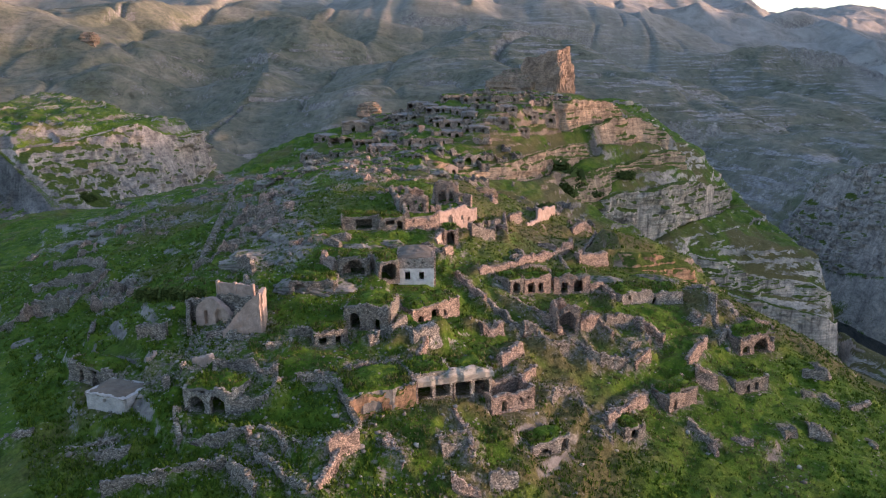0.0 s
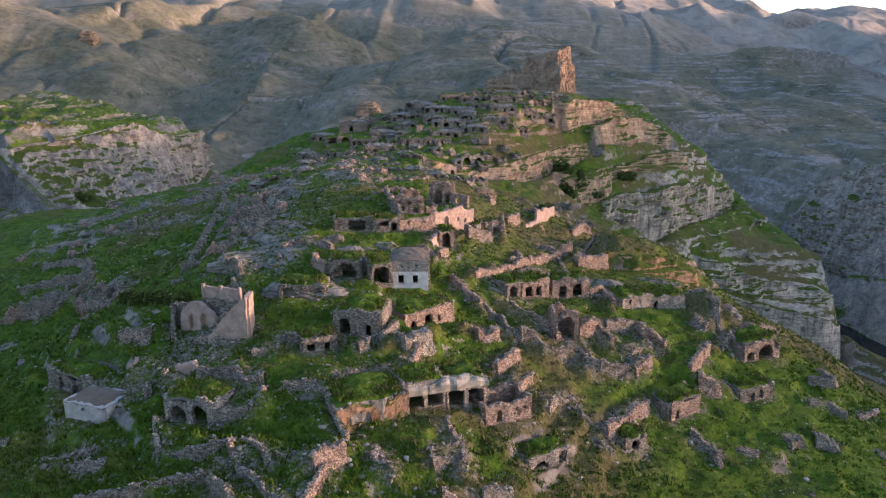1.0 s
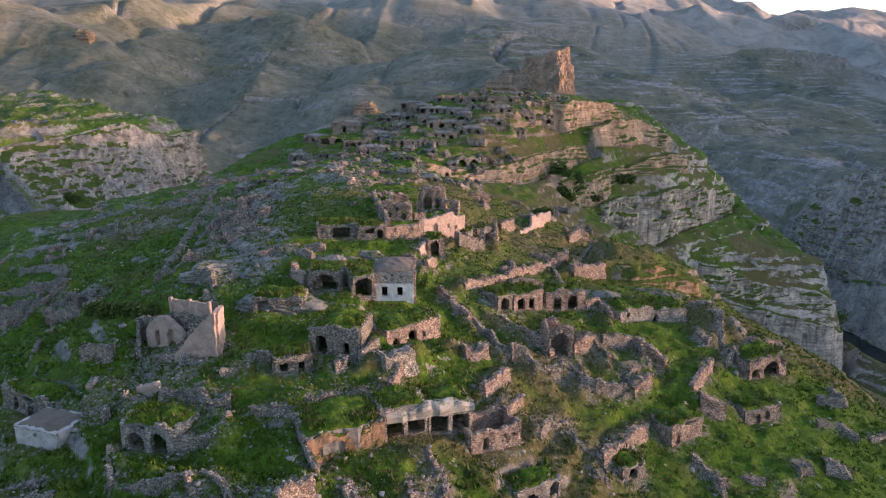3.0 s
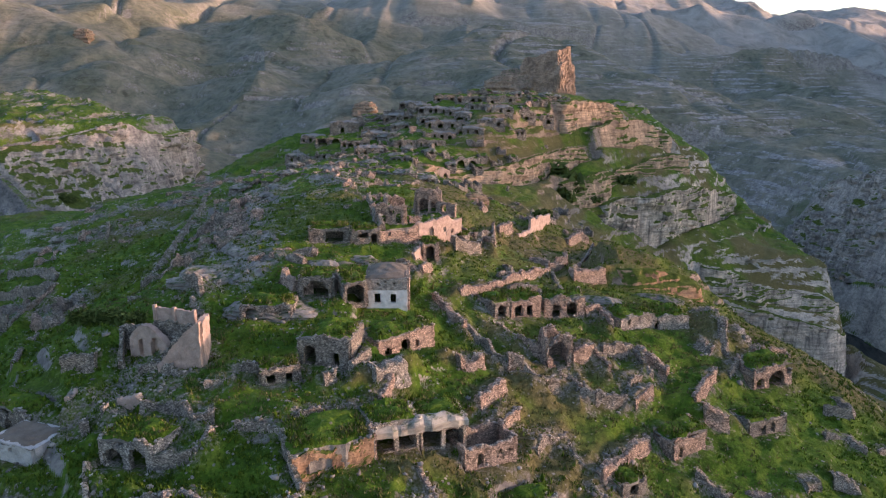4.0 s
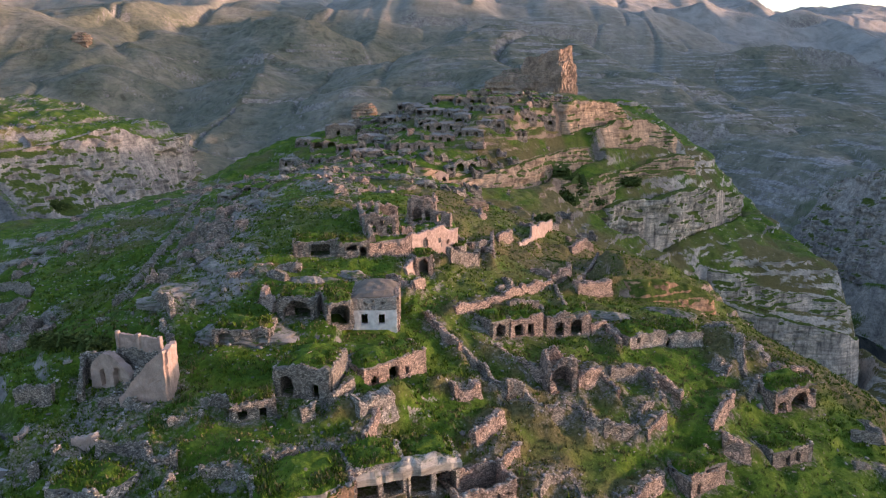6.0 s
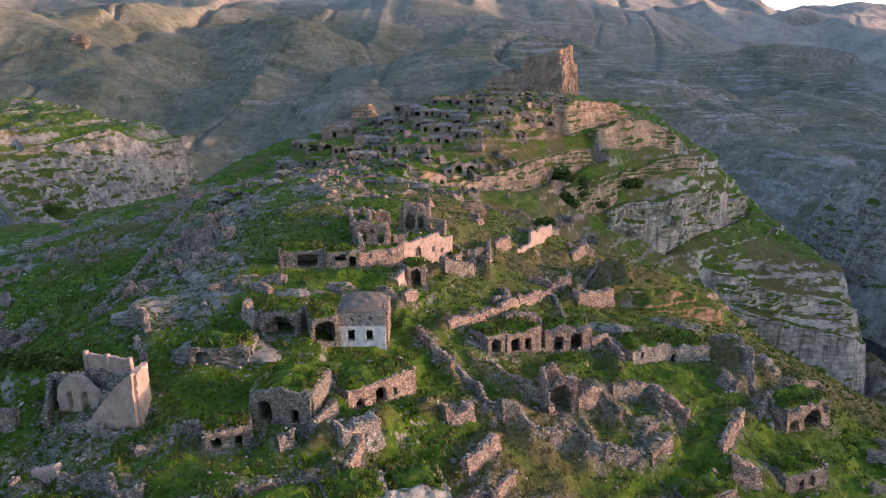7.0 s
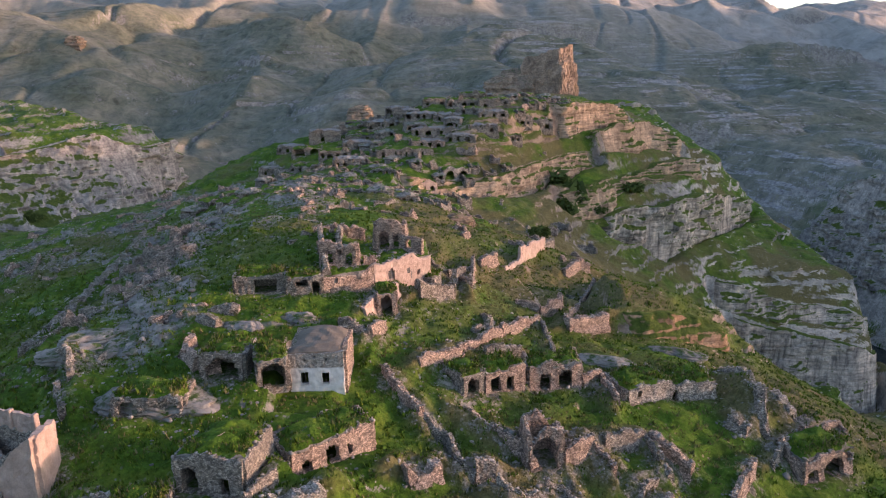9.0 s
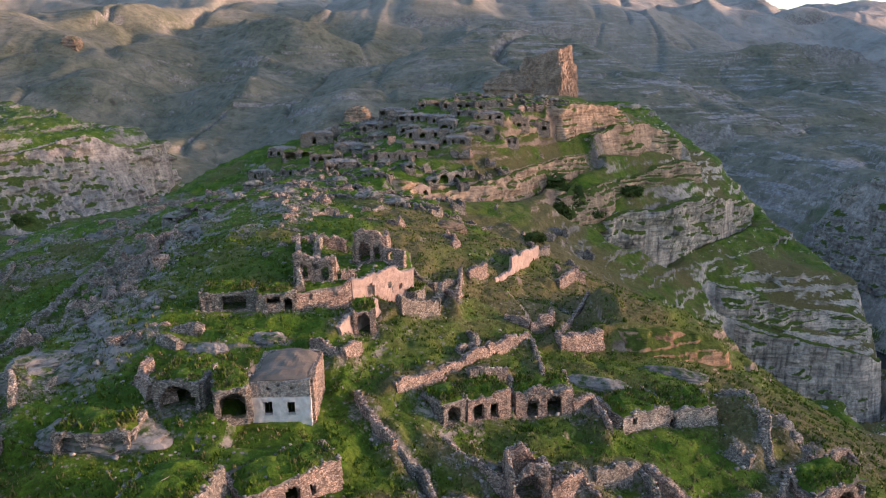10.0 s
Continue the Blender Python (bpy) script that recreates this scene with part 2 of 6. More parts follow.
BUTTE = (-330, 20, 10, 350, 21, [
    -30, -36, -41, -40, -38, -39, -38, -33, -28, -23,
    -19, -27, -35, -35, -35, -33, -38, -38, -33, -26,
    -3, -9, -17, -18, -14, -7, -24, -38, -37, -30,
    7, 5, 2, 0, 3, 2, -12, -33, -38, -33,
    11, 10, 10, 9, 8, 6, -6, -28, -40, -39,
    15, 14, 13, 12, 11, 8, 0, -24, -42, -42,
    19, 18, 16, 15, 13, 9, 4, -10, -42, -48,
    22, 21, 19, 17, 14, 9, 4, -3, -37, -52,
    25, 24, 22, 19, 15, 9, 3, -30, -42, -50,
    27, 26, 24, 20, 14, 6, -20, -44, -50, -56])
GORGE = (200, 25, 9, 420, 38, [
    -85, -118, -134, -134, -134, -118, -85, -62, -50,
    -60, -100, -130, -134, -128, -100, -72, -56, -46,
    -40, -80, -120, -133, -108, -80, -58, -47, -42,
    -38, -75, -112, -124, -100, -66, -50, -44, -40,
    -45, -75, -105, -116, -98, -72, -50, -42, -38,
    -50, -75, -98, -106, -96, -76, -54, -42, -36,
    -50, -72, -90, -98, -88, -68, -50, -40, -35,
    -48, -68, -84, -90, -78, -58, -44, -36, -33,
    -42, -60, -74, -78, -66, -48, -38, -33, -31,
    -36, -50, -62, -64, -54, -40, -33, -30, -29,
    -28, -40, -50, -50, -42, -33, -29, -28, -28])
MID = (-330, 60, 13, 200, 60, [
    -33, -35, -36, -26, -9, 7, -4, -31, -82, -127, -136, -122, -78,
    -32, -36, -34, -18, -5, 3, -6, -45, -89, -120, -135, -124, -85,
    -28, -41, -33, -24, -7, 4, -3, -43, -75, -94, -128, -131, -98,
    -11, -25, -30, -30, -0, 15, 27, 10, -32, -81, -136, -131, -95,
    10, 12, -5, -45, -33, 2, 24, 29, 1, -57, -136, -96, -64,
    19, 18, 9, -44, -51, -17, 8, 17, 13, -68, -136, -64, -28,
    28, 22, -4, -40, -50, -26, -4, 6, -4, -67, -115, -49, -28])
FAR = (-1200, 240, 11, 500, 190, [
    40, 28, 20, 12, -42, -22, -110, -43, -24, -4, 5,
    61, 37, 12, -6, -42, -24, -62, -30, -34, -16, -4,
    87, 56, 22, 5, -13, 40, 9, -32, -34, -22, -11,
    112, 84, 60, 41, 20, 67, 49, -16, -32, -23, -16,
    137, 112, 90, 55, 35, 81, 67, -21, -27, -19, -25,
    164, 140, 115, 92, 90, 103, 93, 23, 11, -6, -40,
    192, 170, 149, 133, 129, 134, 137, 103, 63, 15, -31,
    220, 201, 183, 165, 157, 156, 154, 127, 92, 51, 15,
    247, 229, 211, 192, 181, 172, 161, 134, 111, 86, 64])


def levels(plan, x, y):
    x0, dx, nx, y0, dy, flat = plan
    g = np.array(flat, float).reshape(-1, nx)
    ny = g.shape[0]
    u, v = np.clip((x - x0) / dx, 0, nx - 1.001), np.clip((y - y0) / dy, 0, ny - 1.001)
    i, j = u.astype(int), v.astype(int)
    fu, fv = u - i, v - j

    def weights(f):
        return (-0.5 * f + f * f - 0.5 * f ** 3, 1 - 2.5 * f * f + 1.5 * f ** 3, 0.5 * f + 2 * f * f - 1.5 * f ** 3, -0.5 * f * f + 0.5 * f ** 3)
    wu, wv = weights(fu), weights(fv)
    total = 0.0
    for b_ in range(4):
        row = 0.0
        for a_ in range(4):
            row = row + wu[a_] * g[np.clip(j + b_ - 1, 0, ny - 1), np.clip(i + a_ - 1, 0, nx - 1)]
        total = total + wv[b_] * row
    return total


def inside(plan, x, y, fade):
    """1 within a plan, falling to 0 over the last metres to its edge."""
    x0, dx, nx, y0, dy, flat = plan
    x1, y1 = x0 + dx * (nx - 1), y0 + dy * (len(flat) // nx - 1)
    d = np.minimum(np.minimum(x - x0, x1 - x), np.minimum(y - y0, y1 - y))
    return smooth(d, 0, fade)


def benches(z, height, share, x, y, seed):
    """Turns a slope into ledges and cliff bands of about the given height."""
    phase = z / height + 0.34 * fbm(x, y, height * 4.5, 3, seed)
    k = np.floor(phase)
    f = phase - k
    return (k + smooth(f, 0.5 - share / 2, 0.5 + share / 2) - phase) * height + z


# cliff lines drawn with the fall to their right: x, y, level above, level below, half the lean
RIM = [(64.2, 374.8, 24.2, 7.7, 2), (79.4, 384, 25.4, 11.2, 2), (98, 403.5, 24.2, 11.1, 2), (114, 420, 18.3, 8, 2)]
RIM_EAST = [(87.5, 375.2, 11, 1.2, 2), (103.7, 391.7, 14.8, -0.5, 2), (121, 407.6, 13.9, -0.8, 2.5), (134.3, 417, 8.7, -3, 2.5), (144.6, 415.7, 0.8, -8.2, 2)]
PALE_BAND = [(-7.3, 291, 3.1, -2.7, 2), (5.7, 304.6, -1.5, -13.3, 3), (18.4, 312.3, -3.5, -17.7, 4), (30.5, 320.5, -3.6, -16.6, 4), (42.1, 331.4, -1.3, -15.3, 3), (58.5, 350.3, 0.4, -14.2, 2), (73.2, 364.9, 1.8, -6.6, 2), (84.5, 372.8, 1, -5.5, 2)]
NOSE = [(58.9, 333, -8.5, -21.5, 2), (69.6, 338, -12, -25.3, 3), (81, 345.9, -10.3, -27.6, 4), (91, 359, -9.2, -16.8, 2), (108, 379, -10.4, -14.5, 2), (121.4, 387.7, -7, -12.5, 2), (137.2, 397.2, -4.5, -13.1, 2), (151.8, 404.6, -10.6, -18, 2)]
OVERHANG = [(80, 342.5, -26.6, -46.2, 1.2), (91, 347, -22.5, -51.8, 1.2), (102, 350.2, -21.6, -54.7, 1.2), (113, 353, -22.7, -53.3, 1.2), (125, 359.5, -19.6, -45.7, 1.2), (141, 375, -19.7, -44, 1.2), (161.8, 394.7, -25.5, -45.8, 1.2), (179.7, 417.5, -30, -46.6, 1.2), (187.5, 425, -34.8, -42.4, 1.2)]
LOWER_BAND = [(139, 350.5, -57.4, -76.9, 2), (147.6, 350.2, -59.7, -72, 2), (158.8, 351.8, -61.9, -72.5, 2), (171.3, 351.3, -69.2, -77.3, 2), (183.8, 351.5, -72.4, -80.2, 2), (197, 353.3, -74.2, -83, 2), (209.9, 353.9, -76.2, -85.7, 2), (222.3, 353, -82, -90.2, 2)]
GORGE_WALL = [(146.5, 342, -75.6, -122.9, 2.5), (161.6, 341.5, -79.5, -125.8, 2.5), (175.4, 339, -82.2, -124.4, 2.5), (191.6, 335.7, -85.5, -122.6, 2.5), (205, 333.4, -88.5, -121.3, 2.5), (219, 337.3, -93.2, -123.3, 2), (226, 352, -96, -125, 2), (229, 372, -98, -127, 2)]
BUTTE_FACE = [(-239.8, 377.4, -3.8, -37.1, 26), (-232.9, 391.5, -3.8, -37.4, 24), (-225.6, 407.1, -2.3, -37, 21), (-215.9, 420.8, 0.2, -36.8, 17), (-205.5, 435.4, 4.6, -37.4, 15), (-197.3, 453.2, 6.8, -38.3, 12), (-191.5, 466, -1.3, -39.8, 8), (-187.5, 482.6, -5.5, -41.3, 4), (-182.8, 514.2, -3.5, -33.5, 2.5), (-199, 545, -4, -33, 3)]
EAST_WALL = [(315, 581, -61.6, -105, 10), (312.5, 548, -42, -108, 12), (313.5, 512, -30, -106.5, 12), (311, 465, -19.5, -102, 12), (311, 428, -11, -94, 12), (313, 380, -5, -94, 12)]
KNOLL_BANK = [(41, 156.3, -4.6, -7.1, 1.2), (44, 156.8, -3.4, -7.3, 1.6), (50, 158, -3.8, -8, 1.8), (56, 160, -5.2, -9.6, 1.9), (61, 161, -7.4, -11.2, 1.8), (65.5, 160.8, -9.6, -12.6, 1.5), (69, 163, -12, -14, 1.2)]
SCARPS = ((EAST_WALL, 9), (KNOLL_BANK, 3.5), (RIM, 7), (RIM_EAST, 7), (PALE_BAND, 7), (NOSE, 6), (OVERHANG, 7), (LOWER_BAND, 5), (GORGE_WALL, 5), (BUTTE_FACE, 8))


def beside(x, y, line):
    """Signed distance from a cliff line (uphill positive), its levels there, and how far past its ends."""
    best = np.full(np.shape(x), 1e9)
    d, top, foot, half, over = (np.zeros(np.shape(x)) for _ in range(5))
    for (ax, ay, at, ab, ah), (bx, by, bt, bb, bh) in zip(line, line[1:]):
        length = math.hypot(bx - ax, by - ay)
        u = ((x - ax) * (bx - ax) + (y - ay) * (by - ay)) / length ** 2
        v = np.clip(u, 0, 1)
        gap = np.hypot(x - ax - v * (bx - ax), y - ay - v * (by - ay))
        side = ((bx - ax) * (y - ay) - (by - ay) * (x - ax)) / length
        closer = gap < best
        best = np.where(closer, gap, best)
        d = np.where(closer, np.where(side >= 0, gap, -gap), d)
        top, foot, half = np.where(closer, at + v * (bt - at), top), np.where(closer, ab + v * (bb - ab), foot), np.where(closer, ah + v * (bh - ah), half)
        over = np.where(closer, np.abs(u - v) * length, over)
    return d, top, foot, half, over


def carve(x, y, z):
    """Cuts the cliff lines into the slope; also how near a cliff each place is, and whether it is a ledge above one."""
    share, total, most, ledge = np.zeros(np.shape(x)), np.zeros(np.shape(x)), np.zeros(np.shape(x)), np.zeros(np.shape(x))
    for line, soft in SCARPS:
        xs, ys = [q[0] for q in line], [q[1] for q in line]
        box = (x > min(xs) - 45) & (x < max(xs) + 45) & (y > min(ys) - 45) & (y < max(ys) + 45)
        if not box.any():
            continue
        d, top, foot, half, over = beside(x[box], y[box], line)
        goal = foot + (top - foot) * np.clip((d - 1.3 + half) / (2 * half), 0, 1) + 0.1 * np.maximum(d - half, 0) - 0.15 * np.maximum(-d - half, 0)
        w = np.exp(-(np.maximum(np.abs(d) - half, 0) / soft) ** 2) * (1 - smooth(over, 0, 6))
        share[box] += goal * w ** 3
        total[box] += w ** 3
        most[box] = np.maximum(most[box], w)
        ledge[box] = np.maximum(ledge[box], w * (d > half + 1.5))
    return z + (share / np.maximum(total, 1e-9) - z) * most * (total > 1e-7), most, ledge


# far rounded hills and hollows: centre, height, half widths
KNOLLS = [(-270, 1370, 36, 120, 130), (-700, 1420, 30, 260, 120), (-400, 1080, -20, 70, 220), (-560, 1130, 16, 150, 70), (-950, 1150, 40, 240, 150),
          (90, 1180, 30, 190, 120), (-110, 830, 14, 60, 90), (420, 1180, -16, 130, 260), (-60, 1750, 40, 150, 200), (-620, 1950, 60, 200, 260), (260, 1900, 45, 170, 220),
          (-150, 615, -30, 90, 70), (-195, 730, -16, 60, 90), (-300, 1000, 20, 80, 70), (-440, 1000, 22, 100, 60), (-250, 1270, 12, 60, 50), (-360, 900, -14, 60, 140)]


def hills(x, y):
    """The far country, its closing mountains, and an unseen eastern ridge added for shade."""
    r, az = np.hypot(x, y), np.degrees(np.arctan2(x, y))
    base = levels(FAR, x, y)
    for kx, ky, high, rx, ry in KNOLLS:
        base = base + (1.5 if high > 0 else 1.2) * high * np.exp(-((x - kx) / rx) ** 2 - ((y - ky) / ry) ** 2)
    crest = np.interp(az, [-180, -100, -40, 10, 21, 25, 27.5, 30, 33, 45, 60, 90, 120, 180], [300, 380, 500, 430, 312, 284, 275, 242, 175, 180, 300, 350, 250, 200])
    rise = smooth(r, 1500, 3300)
    base = base * (1 - rise) + (crest + 18 * fbm(x, y, 420, 3, 31)) * rise
    # ridge out of view, its height stepped to shade gorge and far valleys
    east = np.exp(-((x - 1900) / 420.0) ** 2) * smooth(y, -1350, -260) * (1 - smooth(y, 1850, 2550))
    base = base + smooth(x, 900, 1300) * np.maximum(0, east * 0.68 * (200 + 100 * smooth(y, 187, 437) + 80 * smooth(y, 477, 537) * (1 - smooth(y, 667, 717)) + 260 * smooth(y, 767, 987) + 20 * fbm(x, y, 350, 3, 44)) - base)
    rough = smooth(r, 520, 1300)
    wx, wy = x + 40 * vnoise(x / 190, y / 190, 16), y + 40 * vnoise(x / 190, y / 190, 17)
    gully = np.exp(-(vnoise(wx / 210, wy / 210, 18) / 0.12) ** 2) + 0.5 * np.exp(-(vnoise(wx / 95, wy / 95, 19) / 0.14) ** 2)
    base = base + rough * (ridged(wx, wy, 460, 2, 3) * 38 - 10) + smooth(r, 540, 760) * (fbm(x, y, 60, 3, 12) * 1.4 + 4 - 15 * gully + ridged(x, y, 45, 3, 15) * 1.1 + fbm(x, y, 20, 2, 83) * 0.7)
    return base + smooth(r, 1900, 2800) * ridged(x, y, 700, 4, 21) * 26


def ground(x, y):
    """Height of the bare ground, in metres, for arrays of x and y."""
    x, y = np.asarray(x, float), np.asarray(y, float)
    z = hills(x, y)
    w = inside(MID, x, np.maximum(y, 262), 60)
    z = z * (1 - w) + (levels(MID, x, y) + 2.0 * fbm(x, y, 40, 4, 5)) * w
    w = inside(MESA, x, y, 24)
    z = z * (1 - w) + (levels(MESA, x, y) + 1.5 * fbm(x, y, 25, 4, 6)) * w
    w = inside(GORGE, x, y, 28)
    z = z * (1 - w) + (levels(GORGE, x, y) + 2.5 * fbm(x, y, 35, 4, 8)) * w
    w = inside(BUTTE, x, y, 18)
    z = z * (1 - w) + (levels(BUTTE, x, y) + 3.5 * fbm(x, y, 28, 5, 7)) * w
    # the town's own hill, which goes on falling to the south, west and east
    out = np.maximum(np.maximum(-130 - x, x - 110), np.maximum(56 - y, 0))
    town = levels(NEAR, x, y) - 26 * smooth(out, 0, 150) - 60 * smooth(x, 110, 190)
    w = (1 - smooth(y, 196, 224)) * (1 - smooth(np.hypot(x, y), 330, 600))
    z = z * (1 - w) + town * w
    r = np.hypot(x, y)
    # limestone ledges on the mesa, the buttes and the gorge; the town stands on low terraces
    edge = fbm(x, y, 30, 3, 58) * 12
    mesa = smooth(y + edge, 298, 318) * smooth(x + edge, 14, 34)
    gorge = smooth(x - 0.18 * (y - 120), 78, 100) * smooth(y, 120, 200) * (1 - 0.45 * smooth(x + edge - 0.1 * y, 250, 330))
    butte = smooth(-x - 0.15 * (y - 300), 110, 150) * smooth(y, 345, 365) * (1 - smooth(y, 525, 550))
    fade = 1 - smooth(r, 640, 900)
    cliffs = np.maximum(np.maximum(mesa, gorge), butte) * fade
    flat = 4 + 4 * smooth(x, -120, -20)
    tall = cliffs * (0.92 - 0.67 * butte) * (1 - 0.6 * mesa) * (0.15 + 0.85 * smooth(fbm(x, y, 40, 3, 69), -0.3, 0.35))
    tall = tall * (1 - smooth(z, 17, 23))
    wall = -40 + 48 * smooth((z + 40) / 48, 0.28, 0.72)
    z = z + 0.85 * butte * fade * np.where((z > -40) & (z < 8), wall - z, 0.0)
    z = z + tall * (benches(z - flat + 5.0 * fbm(x, y, 30, 4, 65), 17.0, 0.36, x, y, 51) + flat - z)
    z = z + cliffs * (benches(z + 3 * fbm(x, y, 22, 3, 73), 4.5, 0.5, x, y, 52) - 3 * fbm(x, y, 22, 3, 73) - z) * (0.4 - 0.4 * butte) + butte * fade * (5.0 * ridged(x, y * 0.5, 26, 3, 74) - 2) * smooth(-z, -6, 4)
    far = smooth(r, 560, 700) * (1 - smooth(r, 1300, 2000)) * smooth(fbm(x, y, 160, 3, 57), 0.0, 0.5)
    z = z + far * (benches(z, 11.0, 0.35, x, y, 59) - z) * 0.3
    # a grassy knoll that breaks off to the south in an ochre bank
    bank = y - 154.5 - 0.14 * (x - 43) + 2.2 * fbm(x, y, 9, 3, 60)
    knoll = smooth(x, 38, 46) * (1 - smooth(x, 66, 77)) * (1 - smooth(y, 173, 192))
    z = z + knoll * (3.4 * smooth(bank, 0, 3.2) + 3.4 * smooth(bank, 3, 15))
    ground.bank = knoll * smooth(bank, -1.5, -0.5) * (1 - smooth(bank, 3.0, 5.5))
    # the hollow between the town's back and the foot of the pale band
    z = z - 8 * np.exp(-((x - 24) / 20) ** 2 - ((y - 272) / 25) ** 2)
    z, ground.near, ground.ledge = carve(x, y, z)
    cliffs = cliffs * (1 - ground.near)
    slope = (1 - smooth(r, 380, 460)) * (1 - cliffs) * (1 - 0.8 * ground.near)
    z = z + slope * ((benches(z, 2.6, 0.35, x, y, 53) - z) * (0.4 + 0.15 * smooth(-x, 20, 45)) + 0.45 * fbm(x, y, 9, 4, 54) + 0.3 * fbm(x * 1.0 + y * 0.5, y * 1.4, 4.2, 2, 67))
    near = 1 - smooth(r, 430, 620)
    ground.cliffs = cliffs
    return z + near * 0.16 * fbm(x, y, 1.6, 3, 55) + cliffs * (0.3 + 1.3 * butte) * fbm(x, y, 7, 4, 56)


def ground_at(x, y):
    return float(ground(np.array([x]), np.array([y]))[0])


def rings(*runs):
    out = [0.02, 2.0]
    for end, size in runs:
        while out[-1] < end:
            out.append(out[-1] + (size if size > 0.2 else out[-1] * size))
    return np.array(out)


# rooms cut into the slope: front left, front right, depth
CUTS_A = [
    ((-19.7, 120.0), (-14.3, 119.8), 5.0),
    ((-11.9, 117.9), (-8.6, 118.9), 5.0),
    ((-27.4, 112.7), (-19.5, 113.2), 4.0),
    ((-4.4, 87.4), (1.2, 89.6), 5.0),
    ((1.5, 89.9), (7.2, 91.6), 5.0),
    ((7.1, 89.1), (13.9, 92.0), 4.5),
    ((-16.0, 102.1), (-8.8, 101.0), 6.5),
    ((-5.4, 105.8), (2.7, 112.2), 4.5),
    ((13.4, 126.4), (16.3, 128.3), 4.5),
    ((16.6, 128.2), (22.3, 130.6), 4.5),
    ((23.3, 131.3), (31.0, 132.5), 4.0),
    ((21.3, 114.8), (25.4, 115.4), 4.5),
    ((-22.4, 142.9), (-14.7, 143.9), 4.0),
    ((-14.3, 143.2), (-8.8, 143.9), 4.0),
    ((60.2, 123.9), (68.7, 127.2), 4.5),
    ((54.7, 112.2), (61.9, 114.7), 3.5),
    ((39.0, 103.2), (45.2, 106.9), 3.5),
    ((-54.4, 91.5), (-47.7, 89.4), 4.8)]
CUTS_B = [
    ((-37.4, 86.7), (-30.2, 84.8), 5.0),
    ((28.7, 93.4), (32.5, 95.2), 3.0),
    ((12.8, 83.8), (18.7, 87.1), 3.0),
    ((-20.3, 97.3), (-15.7, 98.9), 3.0),
    ((-62.9, 101.9), (-52.9, 97.0), 4.0),
    ((4.2, 158.0), (8.6, 156.2), 3.5),
    ((0.2, 142.3), (3.1, 142.8), 4.0),
    ((37.7, 131.6), (45.0, 134.8), 6.0),
    ((45.0, 134.8), (52.0, 135.7), 6.0)]
CUTS = CUTS_A + CUTS_B

HOUSE_A, HOUSE_B, HOUSE_Z = (-8.6, 120.5), (-1.75, 120.75), 0.2


def floor_of(a, b):
    return min(ground_at(*a), ground_at(*b)) + 0.1


def excavate(x, y, z):
    for (ax, ay), (bx, by), depth in CUTS:
        near = (np.abs(x - (ax + bx) / 2) < 25) & (np.abs(y - (ay + by) / 2) < 25)
        length = math.hypot(bx - ax, by - ay)
        rx, ry = (bx - ax) / length, (by - ay) / length
        u = (x - ax) * rx + (y - ay) * ry
        v = -(x - ax) * ry + (y - ay) * rx
        d = np.minimum(np.minimum(u, length - u), np.minimum(v + 1.2, depth - v))
        floor = floor_of((ax, ay), (bx, by))
        w = np.where(z > floor, smooth(d, -0.45, 0.0), smooth(np.minimum(d, v), 0.0, 0.5)) * near
        z = z + w * (floor - z)
    # level ground under and before the house
    (ax, ay), (bx, by) = HOUSE_A, HOUSE_B
    rx, ry = (bx - ax) / 6.86, (by - ay) / 6.86
    u, v = (x - ax) * rx + (y - ay) * ry, -(x - ax) * ry + (y - ay) * rx
    w = smooth(np.minimum(np.minimum(u + 1.5, 8.4 - u), np.minimum(v + 6.0, 9.0 - v)), -1.2, 0.6)
    z = np.minimum(z, z + w * (HOUSE_Z + 0.06 * np.minimum(v, 0) - z))
    hole = np.hypot((x - PIT[0]) / 1.7, (y - PIT[1]) / 1.5)
    return z - 2.6 * (1 - smooth(hole, 0.75, 1.0)) + 0.35 * np.exp(-((hole - 1.35) / 0.3) ** 2)


def along(x, y, line):
    """Distance from a track drawn point to point."""
    d = np.full(np.shape(x), 1e9)
    for (ax, ay), (bx, by) in zip(line, line[1:]):
        u = np.clip(((x - ax) * (bx - ax) + (y - ay) * (by - ay)) / ((bx - ax) ** 2 + (by - ay) ** 2), 0, 1)
        d = np.minimum(d, np.hypot(x - ax - u * (bx - ax), y - ay - u * (by - ay)))
    return d


# trodden tracks, and a collapsed cistern's mouth
RIBS = [[(-33, 125), (-34.5, 133), (-38.5, 142.5), (-46, 161), (-59, 195), (-68, 212)], [(-133, 215), (-123, 217), (-109, 218), (-96, 214), (-80.6, 205)],
        [(-137, 240), (-125, 244), (-114, 246), (-92, 248), (-88, 253), (-82.6, 267), (-80, 295)], [(-63, 225), (-50, 214), (-46, 187), (-40, 157)], [(-84, 312), (-70, 290), (-60, 262)], [(-30, 262), (-38, 246), (-30, 232), (-24, 205), (-30, 190)], [(-56, 300), (-44, 288), (-30, 262)], [(-120, 330), (-104, 318), (-92, 296)], [(-75, 140), (-80, 150), (-92, 158)]]
TRACKS = [[(-46.0, 198.2), (-45.5, 216.5), (-42.6, 227.2), (-33.6, 248.6), (-19.0, 249.8), (-5.0, 255.2)], [(4.4, 123.8), (9.6, 118.6), (14.7, 111.1)], [(-22.8, 132.6), (-14.7, 132.8), (-8.2, 135.7)]]
PIT, = (-28.9, 133.5),


